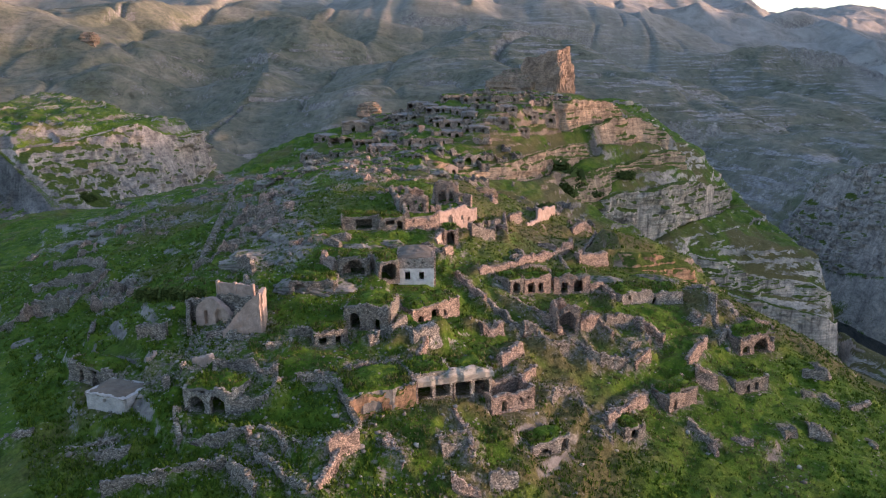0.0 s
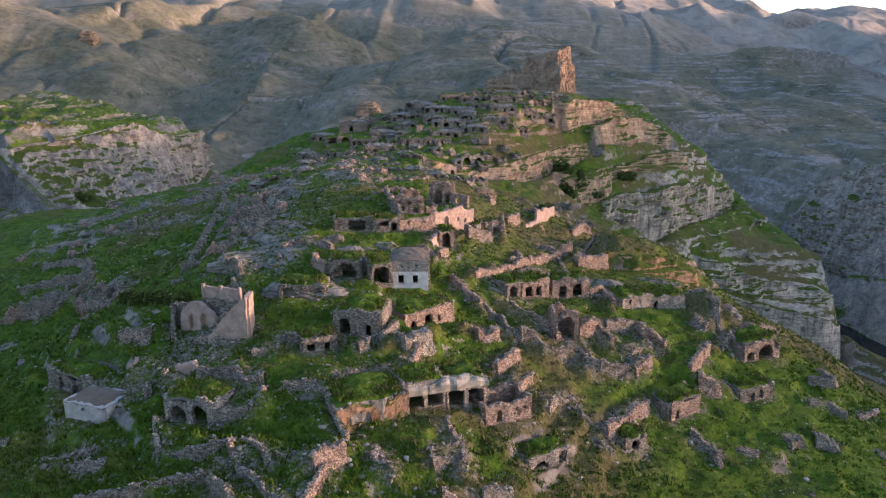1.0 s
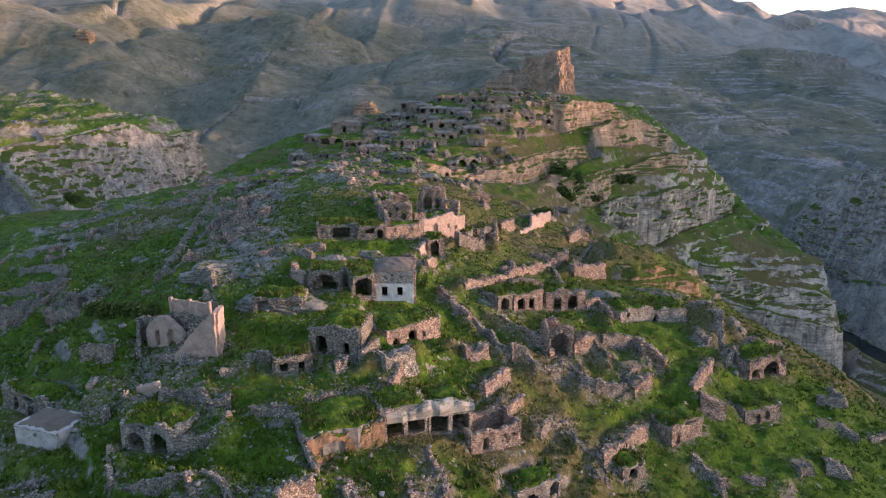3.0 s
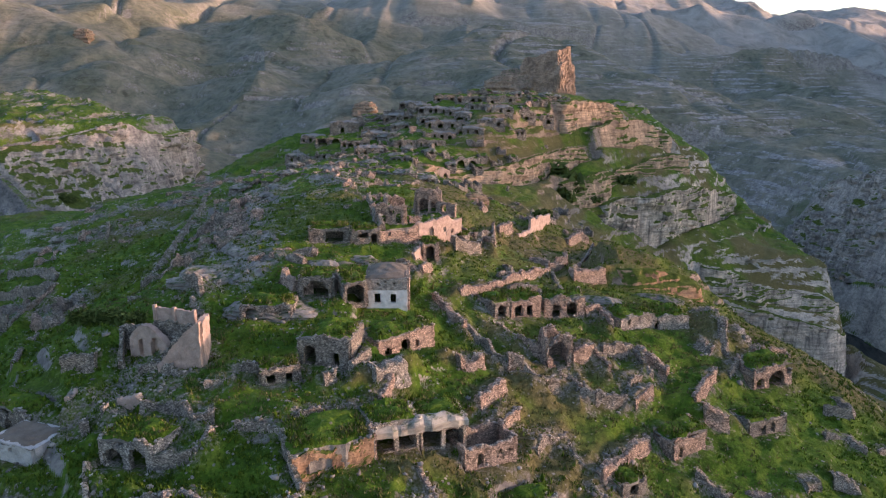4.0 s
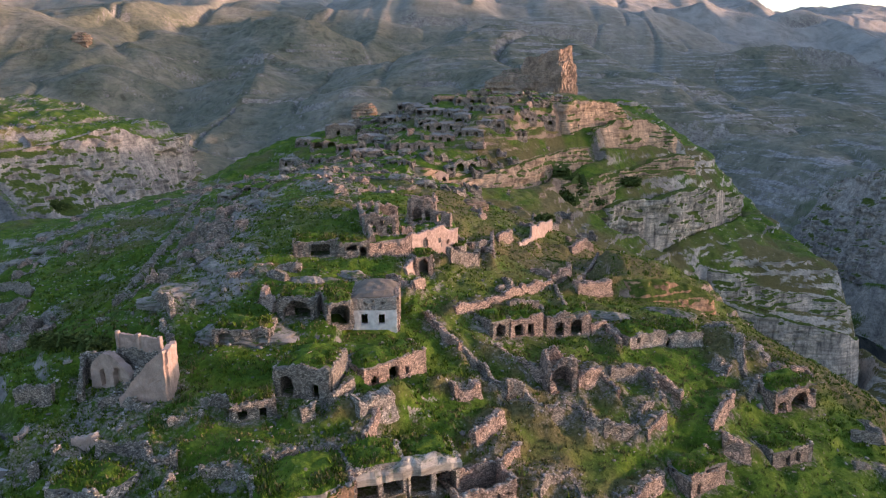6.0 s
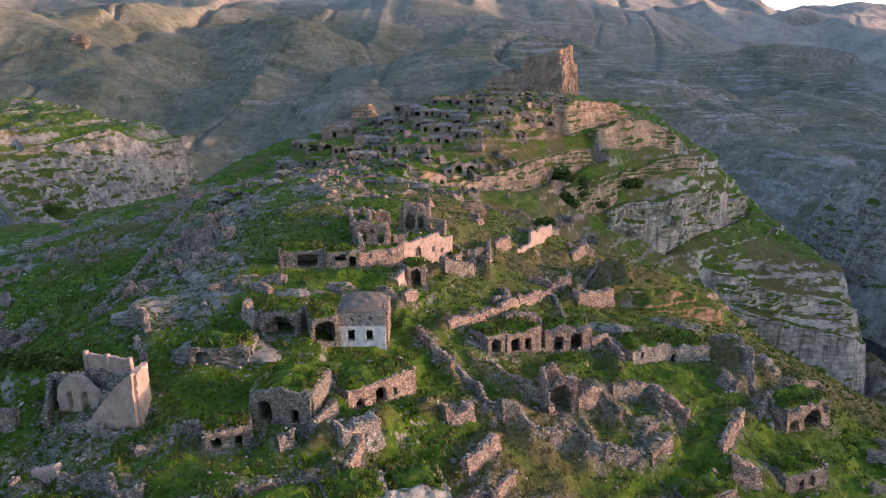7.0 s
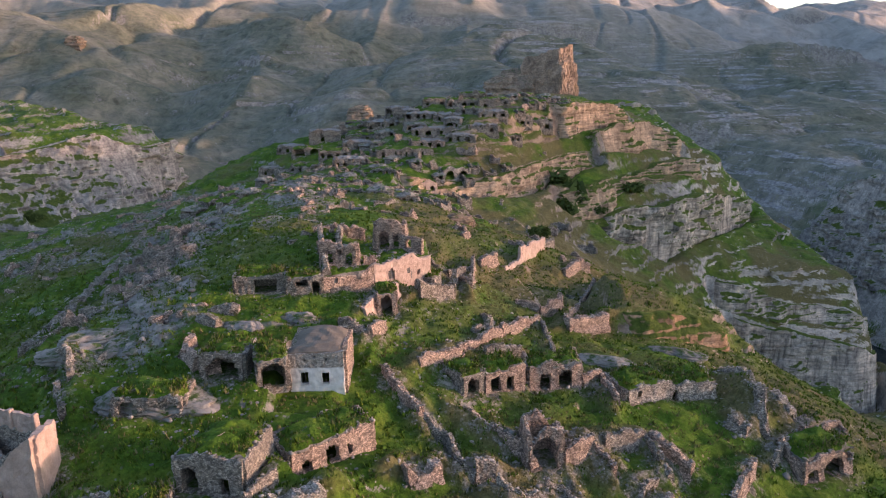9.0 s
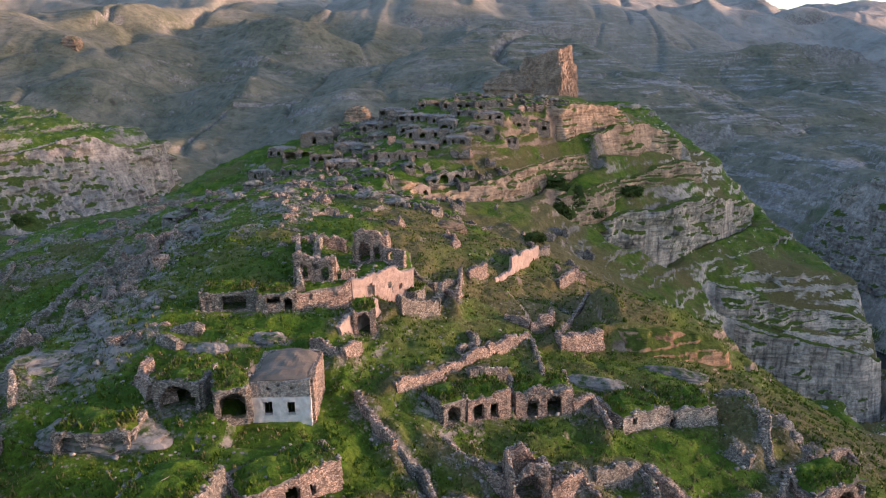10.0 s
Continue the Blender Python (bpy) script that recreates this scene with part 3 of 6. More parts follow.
def build_ground():
    centre = Vector((5, 0))
    r = rings((56, 3.0), (175, 0.42), (290, 0.8), (430, 0.55), (620, 1.0), (1300, 3.5), (2400, 10.0), (3500, 22.0), (4700, 0.04))
    az = np.radians(np.concatenate([np.arange(-180, -38, 2.0), np.arange(-38, 38, 0.125), np.arange(38, 180, 2.0)]))
    rr, aa = np.meshgrid(r, az, indexing="ij")
    x, y = centre[0] + rr * np.sin(aa), centre[1] + rr * np.cos(aa)
    z = ground(x, y)
    ledge = ground.ledge
    broken = ground.cliffs * (1 - ground.near) * smooth(np.hypot(x, y), 200, 240)
    bank = ground.bank
    z = excavate(x, y, z)
    nr, na = rr.shape
    idx = np.arange(nr * na).reshape(nr, na)
    nxt = np.roll(idx, -1, axis=1)
    quads = np.stack([idx[:-1], idx[1:], nxt[1:], nxt[:-1]], axis=-1).reshape(-1, 4)
    # bedding ledges and hollows in the cliff faces, pushed sideways so that they overhang
    sx = broken * (0.9 * fbm(x * 0.8 + y * 0.5, z * 1.3, 5.0, 3, 91) + 1.0 * vnoise(z * 0.45, (x + y) * 0.02, 92))
    sy = broken * (1.2 * fbm(x * 0.9 - y * 0.4, z * 1.3, 5.0, 3, 93) + 1.4 * vnoise(z * 0.4 + 7, (x - y) * 0.02, 94))
    me = bpy.data.meshes.new("ground")
    me.vertices.add(nr * na)
    me.vertices.foreach_set("co", np.stack([x + sx, y + sy, z], -1).ravel())
    me.loops.add(quads.size)
    me.loops.foreach_set("vertex_index", quads.ravel()[:].astype(np.int32))
    me.polygons.add(len(quads))
    me.polygons.foreach_set("loop_start", np.arange(0, quads.size, 4, dtype=np.int32))
    me.polygons.foreach_set("use_smooth", np.ones(len(quads), dtype=bool))
    me.update(calc_edges=True)
    # where rock breaks through, where grass is dry, where the stone is ochre
    dist = np.hypot(x, y)
    rocky = 0.55 * smooth(fbm(x, y, 14, 5, 61, 0.65) + 0.3 * smooth(-x, 22, 50) * (1 - smooth(y, 270, 340)) * (0.3 + 0.7 * smooth(y, 100, 150)), 0.35, 0.95) * (1 - smooth(dist, 260, 420))
    rocky = np.maximum(rocky, (0.45 - 0.35 * smooth(dist, 520, 650)) * (1 - 0.7 * smooth(-x, 150, 180) * (1 - smooth(y, 560, 600))) * (1 - 0.6 * smooth(x, 0, 20) * smooth(y, 300, 320) * (1 - smooth(y, 500, 560))) * smooth(fbm(x, y, 70, 4, 64), -0.1, 0.6) * smooth(dist, 260, 380))
    rocky = np.maximum(rocky, 0.45 * smooth(x - 0.1 * y, 190, 230) * smooth(y, 380, 440) * (1 - smooth(dist, 700, 820)) * smooth(fbm(x, y, 30, 3, 72), -0.5, 0.3))
    for line in RIBS:
        rocky = np.maximum(rocky, 0.8 * (1 - smooth(along(x, y, line) + 6 * fbm(x, y, 13, 4, 85), 2.5, 9)))
    dry = 0.35 * smooth(fbm(x, y, 30, 3, 62), 0.0, 0.7) + (0.3 * smooth(x, -20, 25) - 0.5 * smooth(x, 25, 45) * (1 - smooth(y, 118, 140))) * (1 - smooth(dist, 420, 520))
    warm = smooth(x + 0.15 * (y - 120) + 25 * fbm(x, y, 40, 3, 63), -10, 60) * (1 - smooth(x + 15 * fbm(x, y, 40, 3, 68), 68, 100)) * (1 - smooth(dist, 420, 520)) * smooth(z, -32, -8)
    rocky = np.maximum(rocky, 0.5 * smooth(-z, 52, 66) * smooth(x, 95, 125) * (1 - smooth(y, 420, 470)))
    streak = smooth(fbm(x * 0.6 + y * 0.3, y * 0.9 - x * 0.2, 30, 5, 79, 0.7), 0.0, 0.7)
    rocky = np.maximum(rocky, 0.4 * streak * smooth(dist, 470, 560) * (1 - smooth(dist, 1150, 1500)) * (0.8 + 0.2 * smooth(x, 60, 160)))
    meadow = sum(np.exp(-((x - mx) / mr) ** 2 - ((y - my) / mr) ** 2) for mx, my, mr in ((140, 368, 20), (165, 385, 20), (196, 402, 20), (104, 352, 13), (80, 358, 11)))
    rocky = rocky * (1 - 0.7 * smooth(x, 14, 30) * smooth(y, 298, 312) * (1 - smooth(y, 440, 500)))
    rocky = rocky * (1 - np.clip(meadow, 0, 1)) - 0.75 * np.clip(meadow * 1.3 + 0.25 * fbm(x, y, 14, 3, 84) * (meadow > 0.2), 0, 1)
    # the butte's front, its rock coloured darker as if shaded
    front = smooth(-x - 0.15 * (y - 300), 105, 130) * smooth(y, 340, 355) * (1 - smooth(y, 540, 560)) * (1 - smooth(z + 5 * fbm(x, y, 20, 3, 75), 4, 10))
    rocky = np.maximum(np.maximum(rocky, 0.62 * front), 0.5 * bank) - 0.5 * ledge
    warm = np.maximum(warm * (1 - front), bank)
    pale = np.maximum(smooth(x - 0.2 * (y - 150) + 20 * fbm(x, y, 30, 3, 76), 66, 100) * smooth(y, 150, 210) * (1 - smooth(dist, 480, 640)), front * 0.9 * smooth(fbm(x + z, y, 18, 4, 77), 0.1, 0.4))
    pale = np.maximum(pale, 0.3 * streak * smooth(dist, 470, 560) * (1 - smooth(dist, 1150, 1500)) * smooth(x, 60, 160))
    track = np.zeros_like(x)
    for line in TRACKS:
        track = np.maximum(track, 1 - smooth(along(x, y, line) + 0.5 * fbm(x, y, 2.5, 3, 70), 0.5, 1.1))
    steppe = smooth(dist + 60 * fbm(x, y, 90, 3, 66) + 40 * smooth(-x, 40, 90) * (1 - smooth(-x, 150, 190) * (1 - smooth(y, 560, 600))), 520, 720)
    # the paling of the farthest hills grows with distance, as haze would
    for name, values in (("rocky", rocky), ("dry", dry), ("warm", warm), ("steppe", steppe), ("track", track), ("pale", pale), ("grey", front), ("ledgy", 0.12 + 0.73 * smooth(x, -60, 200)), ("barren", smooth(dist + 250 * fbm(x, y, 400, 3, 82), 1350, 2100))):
        me.attributes.new(name, "FLOAT", "POINT").data.foreach_set("value", values.ravel())
    me.materials.append(GROUND)
    build_ground.plan = x, y
    ob = new("ground", me)
    tagged(ob, "grassy limestone hillside with cliffs, gorge and far mountains", "ground", kind="structure")
    return ob


def wear_ground(ob, spots):
    """Bare, stony earth where walls have tumbled."""
    x, y = build_ground.plan
    count, _, _ = np.histogram2d([s[0] for s in spots], [s[1] for s in spots], bins=(300, 360), range=((-150, 150), (60, 420)))
    kernel = np.exp(-np.linspace(-2, 2, 9) ** 2)
    for axis in (0, 1):
        count = np.apply_along_axis(np.convolve, axis, count, kernel / kernel.sum(), "same")
    i, j = np.clip(x + 150, 0, 299).astype(int), np.clip(y - 60, 0, 359).astype(int)
    worn = np.clip(count[i, j] * 5, 0, 1) * (y > 60) * (np.abs(x) < 150) * (y < 420)
    ob.data.attributes.new("worn", "FLOAT", "POINT").data.foreach_set("value", worn.ravel())


HILLSIDE = build_ground()


# ---- builders ----
def part(name, data, mat, parent, label=""):
    """One mesh object, from vertices and faces or a bmesh, under a thing."""
    me = bpy.data.meshes.new(name)
    if isinstance(data, bmesh.types.BMesh):
        data.to_mesh(me)
        data.free()
    else:
        me.from_pydata(data[0], [], data[1])
    me.update()
    me.materials.append(mat)
    ob = new(name, me)
    if parent is not None:
        ob.parent = parent
        ob.matrix_parent_inverse = parent.matrix_world.inverted()
    if label:
        tagged(ob, label)
    return ob


def thing(name, label, category, x, y, z=None, group=""):
    ob = new(name)
    ob.location = (x, y, ground_at(x, y) if z is None else z)
    ob.empty_display_size = 0.5
    bpy.context.view_layer.update()
    return tagged(ob, label, category, group)


DICE = random.Random(11)
TURF = []       # roofs with grass on them: corners, level
TOPS = []       # where loose stones lie on wall tops: x, y, z
BANKS = []      # earth against walls: ends, heights, thickness
FALLEN = []     # where stones lie tumbled: x, y, spread


def top_line(profile, ragged, length):
    """Height along a wall: through the given (share, height) pairs, broken by fallen stones."""
    if isinstance(profile, (int, float)):
        profile = [(0, profile), (1, profile)]
    us, hs = [p[0] for p in profile], [p[1] for p in profile]
    shift = DICE.uniform(0, 500)

    def height(u):
        h = float(np.interp(u / max(length, 0.01), us, hs))
        n = 1.3 * noise.noise((u * 0.28 + shift, 3.1, 0)) + 0.5 * noise.noise((u * 0.9 + shift, 7.7, 0))
        return max(0.15, h * (1 + ragged * 0.55 * (n - 0.25)) + ragged * 0.35 * n)
    return height


def in_opening(u, v, opening):
    centre, width, tall, sill, arch = opening
    du = abs(u - centre)
    if du > width / 2 or v < sill:
        return False
    if not arch:
        return v < sill + tall
    spring = max(0.2, tall - width / 2)
    if v < sill + spring:
        return True
    return du * du + ((v - sill - spring) * (width / 2) / (tall - spring)) ** 2 < (width / 2) ** 2


def masonry(a, b, profile, thick=0.6, openings=(), ragged=0.5, cell=0.36, levels_=None, sink=0.7, out=None):
    """A wall from a to b on the ground, with a broken top and openings cut through it."""
    verts, faces = out if out is not None else ([], [])
    a, b = Vector(a), Vector(b)
    length = (b - a).length
    run = (b - a) / length
    side = Vector((-run.y, run.x))
    FALLEN.extend((a.x + (b.x - a.x) * k, a.y + (b.y - a.y) * k, 1.6) for k in (0.1, 0.35, 0.6, 0.85))
    za, zb = levels_ if levels_ is not None else (ground_at(*a), ground_at(*b))
    height = top_line(profile, ragged, length)
    nu = max(2, math.ceil(length / cell))
    tops = [height(i * length / nu) for i in range(nu + 1)]
    tops = [h + DICE.uniform(-0.17, 0.15) * min(1, 2 * ragged) for h in tops]
    nv = max(2, math.ceil((0.5 * max(tops) + 0.5 * sum(tops) / len(tops) + sink) / cell))
    du = length / nu

    def solid(i, j):
        if not (0 <= i < nu and 0 <= j < nv):
            return False
        u, v = (i + 0.5) * du, (j + 0.5) / nv * ((tops[i] + tops[i + 1]) / 2 + sink) - sink
        return not any(in_opening(u, v, o) for o in openings)
    if ragged > 0.15 and cell < 0.5:
        for i in range(nu + 1):
            p = a + run * (i * du)
            TOPS.append((p.x, p.y, za + (zb - za) * i / nu + tops[i], thick))
    mask = [[solid(i, j) for j in range(nv)] for i in range(nu)]
    index = {}

    def vert(i, j, s):
        key = (i, j, s)
        if key not in index:
            u, v = i * du, j / nv * (tops[i] + sink) - sink
            f = u / length
            batter = 1 - 0.12 * min(1, max(0, v) / 6)
            fat = 1 + min(0.5, ragged) * (0.7 * noise.noise((u * 0.4 + a.x, v * 0.5, a.y)) + 0.25 * (1 - min(1, max(0, v))))
            if ragged > 0.2:
                fat += 0.9 * min(0.6, ragged) * max(0, 1 - max(0, v) / 1.1) ** 2
                fat *= 0.72 if j == nv else 1
            p = a + run * u + side * (s * thick / 2 * batter * fat)
            z = za + (zb - za) * f + v
            q = Vector((p.x * 1.9, p.y * 1.9, z * 1.9))
            k = noise.noise_vector(q) * 0.13 * min(1, cell / 0.36 + 0.2) + noise.noise_vector(q * 0.25) * (0.1 + 0.25 * min(0.8, ragged))
            index[key] = len(verts)
            verts.append((p.x + k.x, p.y + k.y, z + (k.z if j > 0 else 0)))
        return index[key]
    for i in range(nu):
        for j in range(nv):
            if not mask[i][j]:
                continue
            faces.append((vert(i, j, -1), vert(i + 1, j, -1), vert(i + 1, j + 1, -1), vert(i, j + 1, -1)))
            faces.append((vert(i + 1, j, 1), vert(i, j, 1), vert(i, j + 1, 1), vert(i + 1, j + 1, 1)))
            if j + 1 >= nv or not mask[i][j + 1]:
                faces.append((vert(i, j + 1, -1), vert(i + 1, j + 1, -1), vert(i + 1, j + 1, 1), vert(i, j + 1, 1)))
            if j > 0 and not mask[i][j - 1]:
                faces.append((vert(i, j, 1), vert(i + 1, j, 1), vert(i + 1, j, -1), vert(i, j, -1)))
            if i + 1 >= nu or not mask[i + 1][j]:
                faces.append((vert(i + 1, j, -1), vert(i + 1, j, 1), vert(i + 1, j + 1, 1), vert(i + 1, j + 1, -1)))
            if i == 0 or not mask[i - 1][j]:
                faces.append((vert(i, j, 1), vert(i, j, -1), vert(i, j + 1, -1), vert(i, j + 1, 1)))
    return verts, faces


def free_wall(points, high, mat=None, thick=0.75, ragged=0.5, label="tumbled dry-stone wall of grey rubble in the grass", name="ruined_masonry", openings=()):
    """A ruined wall that follows the ground from point to point, as one thing."""
    mat = mat or RUBBLE
    out = ([], [])
    n = len(points) - 1
    for k in range(n):
        p = high if isinstance(high, (int, float)) else [(0, high[k]), (1, high[k + 1])]
        masonry(points[k], points[k + 1], p, thick, openings if k == 0 else (), ragged, out=out)
        if not openings:
            h0, h1 = (high, high) if isinstance(high, (int, float)) else (high[k], high[k + 1])
            BANKS.append((points[k], points[k + 1], h0, h1, thick))
    ob = part(name, out, mat, None)
    return tagged(ob, label, "ruined wall")


def slab(quad, z, thick, bulge, seed=0, ragged=0.35, cell=0.6):
    """A roof or turf slab over four corners (front left, front right, back right, back left), domed and uneven."""
    p = [Vector(c) for c in quad]
    nu = max(3, int(((p[1] - p[0]).length) / cell))
    nv = max(3, int(((p[3] - p[0]).length) / cell))
    verts, faces = [], []
    for s in (0, 1):
        for j in range(nv + 1):
            for i in range(nu + 1):
                u, v = i / nu, j / nv
                q = (p[0] * (1 - u) + p[1] * u) * (1 - v) + (p[3] * (1 - u) + p[2] * u) * v
                rim = 1 - max(abs(2 * u - 1), abs(2 * v - 1)) ** 4
                k = noise.noise_vector(Vector((q.x * 0.8, q.y * 0.8, seed)))
                lump = noise.noise(Vector((q.x * 0.35, q.y * 0.35, seed))) + 0.5 * noise.noise(Vector((q.x * 1.1, q.y * 1.1, seed)))
                zz = z - thick if s == 0 else z + bulge * (1 - (2 * u - 1) ** 2) * (0.3 + 0.7 * v) + (0.25 * k.z + ragged * lump) * (0.35 + 0.65 * rim) - (0.2 + ragged * 0.5) * (1 - rim)
                verts.append((q.x + ragged * k.x, q.y + ragged * k.y, zz))
    m = (nu + 1) * (nv + 1)
    for j in range(nv):
        for i in range(nu):
            q = j * (nu + 1) + i
            faces.append((q, q + nu + 1, q + nu + 2, q + 1))
            faces.append((m + q, m + q + 1, m + q + nu + 2, m + q + nu + 1))
    ring = [i for i in range(nu + 1)] + [j * (nu + 1) + nu for j in range(1, nv + 1)] + [nv * (nu + 1) + i for i in range(nu - 1, -1, -1)] + [j * (nu + 1) for j in range(nv - 1, 0, -1)]
    for k in range(len(ring)):
        q0, q1 = ring[k], ring[(k + 1) % len(ring)]
        faces.append((q0, q1, m + q1, m + q0))
    return verts, faces


def corners(a, b, depth, grow=0.0):
    a, b = Vector(a), Vector(b)
    run = (b - a).normalized()
    back = Vector((-run.y, run.x))
    a2, b2 = a - run * grow - back * grow, b + run * grow - back * grow
    return a2, b2, b2 + back * (depth + 2 * grow), a2 + back * (depth + 2 * grow)


def chamber(a, b, depth, high, openings=(), mat=None, roof=None, label="", name="rock_chamber", roof_thick=0.7, bulge=0.5, ragged=0.25, right=None, left=None, category="ruin", side_openings=()):
    """A room built against the slope: front with openings, sides, back and an earth or turf roof. Heights may differ at the sides."""
    mat = mat or RUBBLE
    p = corners(a, b, depth)
    z = floor_of(a, b)
    ob = thing(name, label, category, *((p[0] + p[2]) / 2), z)
    length = (p[1] - p[0]).length
    holes = [(u * length, w, h, s, r) for u, w, h, s, r in openings]
    part("wall", masonry(p[0], p[1], high, 0.7, holes, ragged, 0.3, (z, z), 1.0), mat, ob, "front wall with openings" if holes else "")
    part("wall", masonry(p[1], p[2], right or high, 0.7, side_openings, ragged, 0.4, (z, z), 1.0), mat, ob)
    part("wall", masonry(p[3], p[0], left or high, 0.7, (), ragged, 0.4, (z, z), 1.0), mat, ob)
    part("wall", masonry(p[2], p[3], high, 0.7, (), ragged, 0.45, (z, z), 1.0), mat, ob)
    if roof is not None:
        turf = roof is GROUND
        part("roof", slab(corners(a, b, depth, 0.1 if turf else 0.3), z + high + roof_thick * 0.35, roof_thick, bulge, DICE.uniform(0, 99), 0.6 if turf else 0.3, 0.45), roof, ob, "earth roof overgrown with grass")
        if turf:
            TURF.append((corners(a, b, depth, 0.1), z + high + roof_thick * 0.35 + bulge * 0.5))
    return ob


def outcrop(x, y, rx, ry, high, mat, label, turn=0.0, strata=0.5, name="rock_outcrop", detail=4, sink=0.3, z=None, square=2.6, flat=1.0, rough=0.22, tilt=0.0):
    """A weathered limestone boss with bedding ledges, as one mesh."""
    bm = bmesh.new()
    bmesh.ops.create_icosphere(bm, subdivisions=detail, radius=1)
    c, s = math.cos(radians(turn)), math.sin(radians(turn))
    z0 = (ground_at(x, y) if z is None else z) - high * sink
    for v in bm.verts:
        d = v.co.copy()
        k = (abs(d.x) ** square + abs(d.y) ** square) ** (1 / square) / max(0.001, math.hypot(d.x, d.y))
        d.x, d.y = d.x / max(k, 0.2), d.y / max(k, 0.2)
        w = Vector((d.x * rx, d.y * ry, d.z * high))
        q = w * (1.6 / max(rx, ry)) + Vector((x, y, 0))
        n = noise.fractal(q, 0.9, 2.1, 5)
        grow = 1 + rough * n
        ledge = w.z / max(0.4, high * 0.22)
        f = ledge - math.floor(ledge)
        grow *= 1 + strata * 0.16 * ((f < 0.5) - 0.5) + 0.05 * noise.noise(w * 1.3 + Vector((x, 0, y)))
        X, Y = w.x * grow, w.y * grow
        v.co = (x + c * X - s * Y, y + s * X + c * Y, z0 + min(max(w.z, -high * 0.3), high * flat) * (1 + 0.12 * n) * (1 - tilt * (1 - d.x) / 2) + 0.25 * noise.noise(q * 3))
    ob = part(name, bm, mat, None)
    return tagged(ob, label, "rock")


def rock_material(name, tint, dark=0.45):
    m, t, b = material(name)
    pos, g = coords(t)
    lay, _ = coords(t, (0.4, 0.4, 2.2))
    rock, fine, stain = rock_colour(t, pos, lay)
    col = mix(t, 1.0, rock, tint, "MULTIPLY")
    z = node(t, "ShaderNodeSeparateXYZ")
    t.links.new(g.outputs["Normal"], z.inputs[0])
    moss = maths(t, "MULTIPLY", step(t, z.outputs[2], 0.6, 0.9), step(t, noise_tex(t, pos, 0.5, 5, 0.7), 0.45, 0.62))
    col = mix(t, moss, col, (0.05, 0.085, 0.018))
    t.links.new(col, b.inputs["Base Color"])
    b.inputs["Roughness"].default_value, b.inputs["Specular IOR Level"].default_value = 0.95, 0.12
    bump(t, b, maths(t, "ADD", fine, stain), 0.9, 0.35)
    return m


ROCK = rock_material("grey_limestone", (1.0, 1.0, 1.0))
ROCK_WARM = rock_material("ochre_limestone", (1.2, 0.93, 0.74))
PALE_ROCK = rock_material("pale_weathered_limestone", (1.5, 1.45, 1.35))


def mesh_of(name, co, tris, mat):
    me = bpy.data.meshes.new(name)
    me.vertices.add(len(co))
    me.vertices.foreach_set("co", co.astype(np.float32).ravel())
    me.loops.add(tris.size)
    me.loops.foreach_set("vertex_index", tris.astype(np.int32).ravel())
    me.polygons.add(len(tris))
    me.polygons.foreach_set("loop_start", np.arange(0, tris.size, 3, dtype=np.int32))
    me.update(calc_edges=True)
    me.materials.append(mat)
    return new(name, me)


def chance(k):
    """A fixed share from 0 to 1 for each whole number."""
    return TABLE[SHUFFLE[np.asarray(k).astype(np.int64) & 511]]


def cliff_material(name, tint, streaks=0.6, turf=0.5, bedding=0.5):
    """Bedded limestone: staining, dark runs down the face, lichen, and turf on the flats."""
    m, t, b = material(name)
    pos, g = coords(t)
    lay, _ = coords(t, (0.3, 0.3, 1.8))
    rock, fine, stain = rock_colour(t, pos, lay)
    col = mix(t, 1.0, rock, tint, "MULTIPLY")
    down, _ = coords(t, (0.55, 0.55, 0.045))
    runs = noise_tex(t, down, 0.8, 5, 0.65, 0.2)
    col = mix(t, streaks, col, ramp(t, runs, [(0.36, (0.3, 0.29, 0.29)), (0.5, (0.95, 0.93, 0.9)), (0.66, (1.3, 1.25, 1.18))]), "MULTIPLY")
    beds = noise_tex(t, coords(t, (0.05, 0.05, 1.0))[0], 0.9, 4, 0.6)
    col = mix(t, bedding, col, ramp(t, beds, [(0.38, (0.5, 0.48, 0.46)), (0.5, (1, 1, 1)), (0.62, (1.25, 1.2, 1.15))]), "MULTIPLY")
    z = node(t, "ShaderNodeSeparateXYZ")
    t.links.new(g.outputs["Normal"], z.inputs[0])
    flat = maths(t, "ADD", z.outputs[2], maths(t, "MULTIPLY", maths(t, "SUBTRACT", noise_tex(t, pos, 0.16, 5, 0.7), 0.5), 1.3))
    grass = ramp(t, noise_tex(t, pos, 0.8, 5, 0.7), [(0.3, (0.035, 0.055, 0.012)), (0.55, (0.085, 0.115, 0.02)), (0.75, (0.16, 0.16, 0.045))])
    col = mix(t, step(t, flat, turf, turf + 0.2), col, grass)
    t.links.new(col, b.inputs["Base Color"])
    b.inputs["Roughness"].default_value, b.inputs["Specular IOR Level"].default_value = 0.95, 0.12
    bump(t, b, maths(t, "ADD", fine, stain), 0.9, 0.4)
    return m


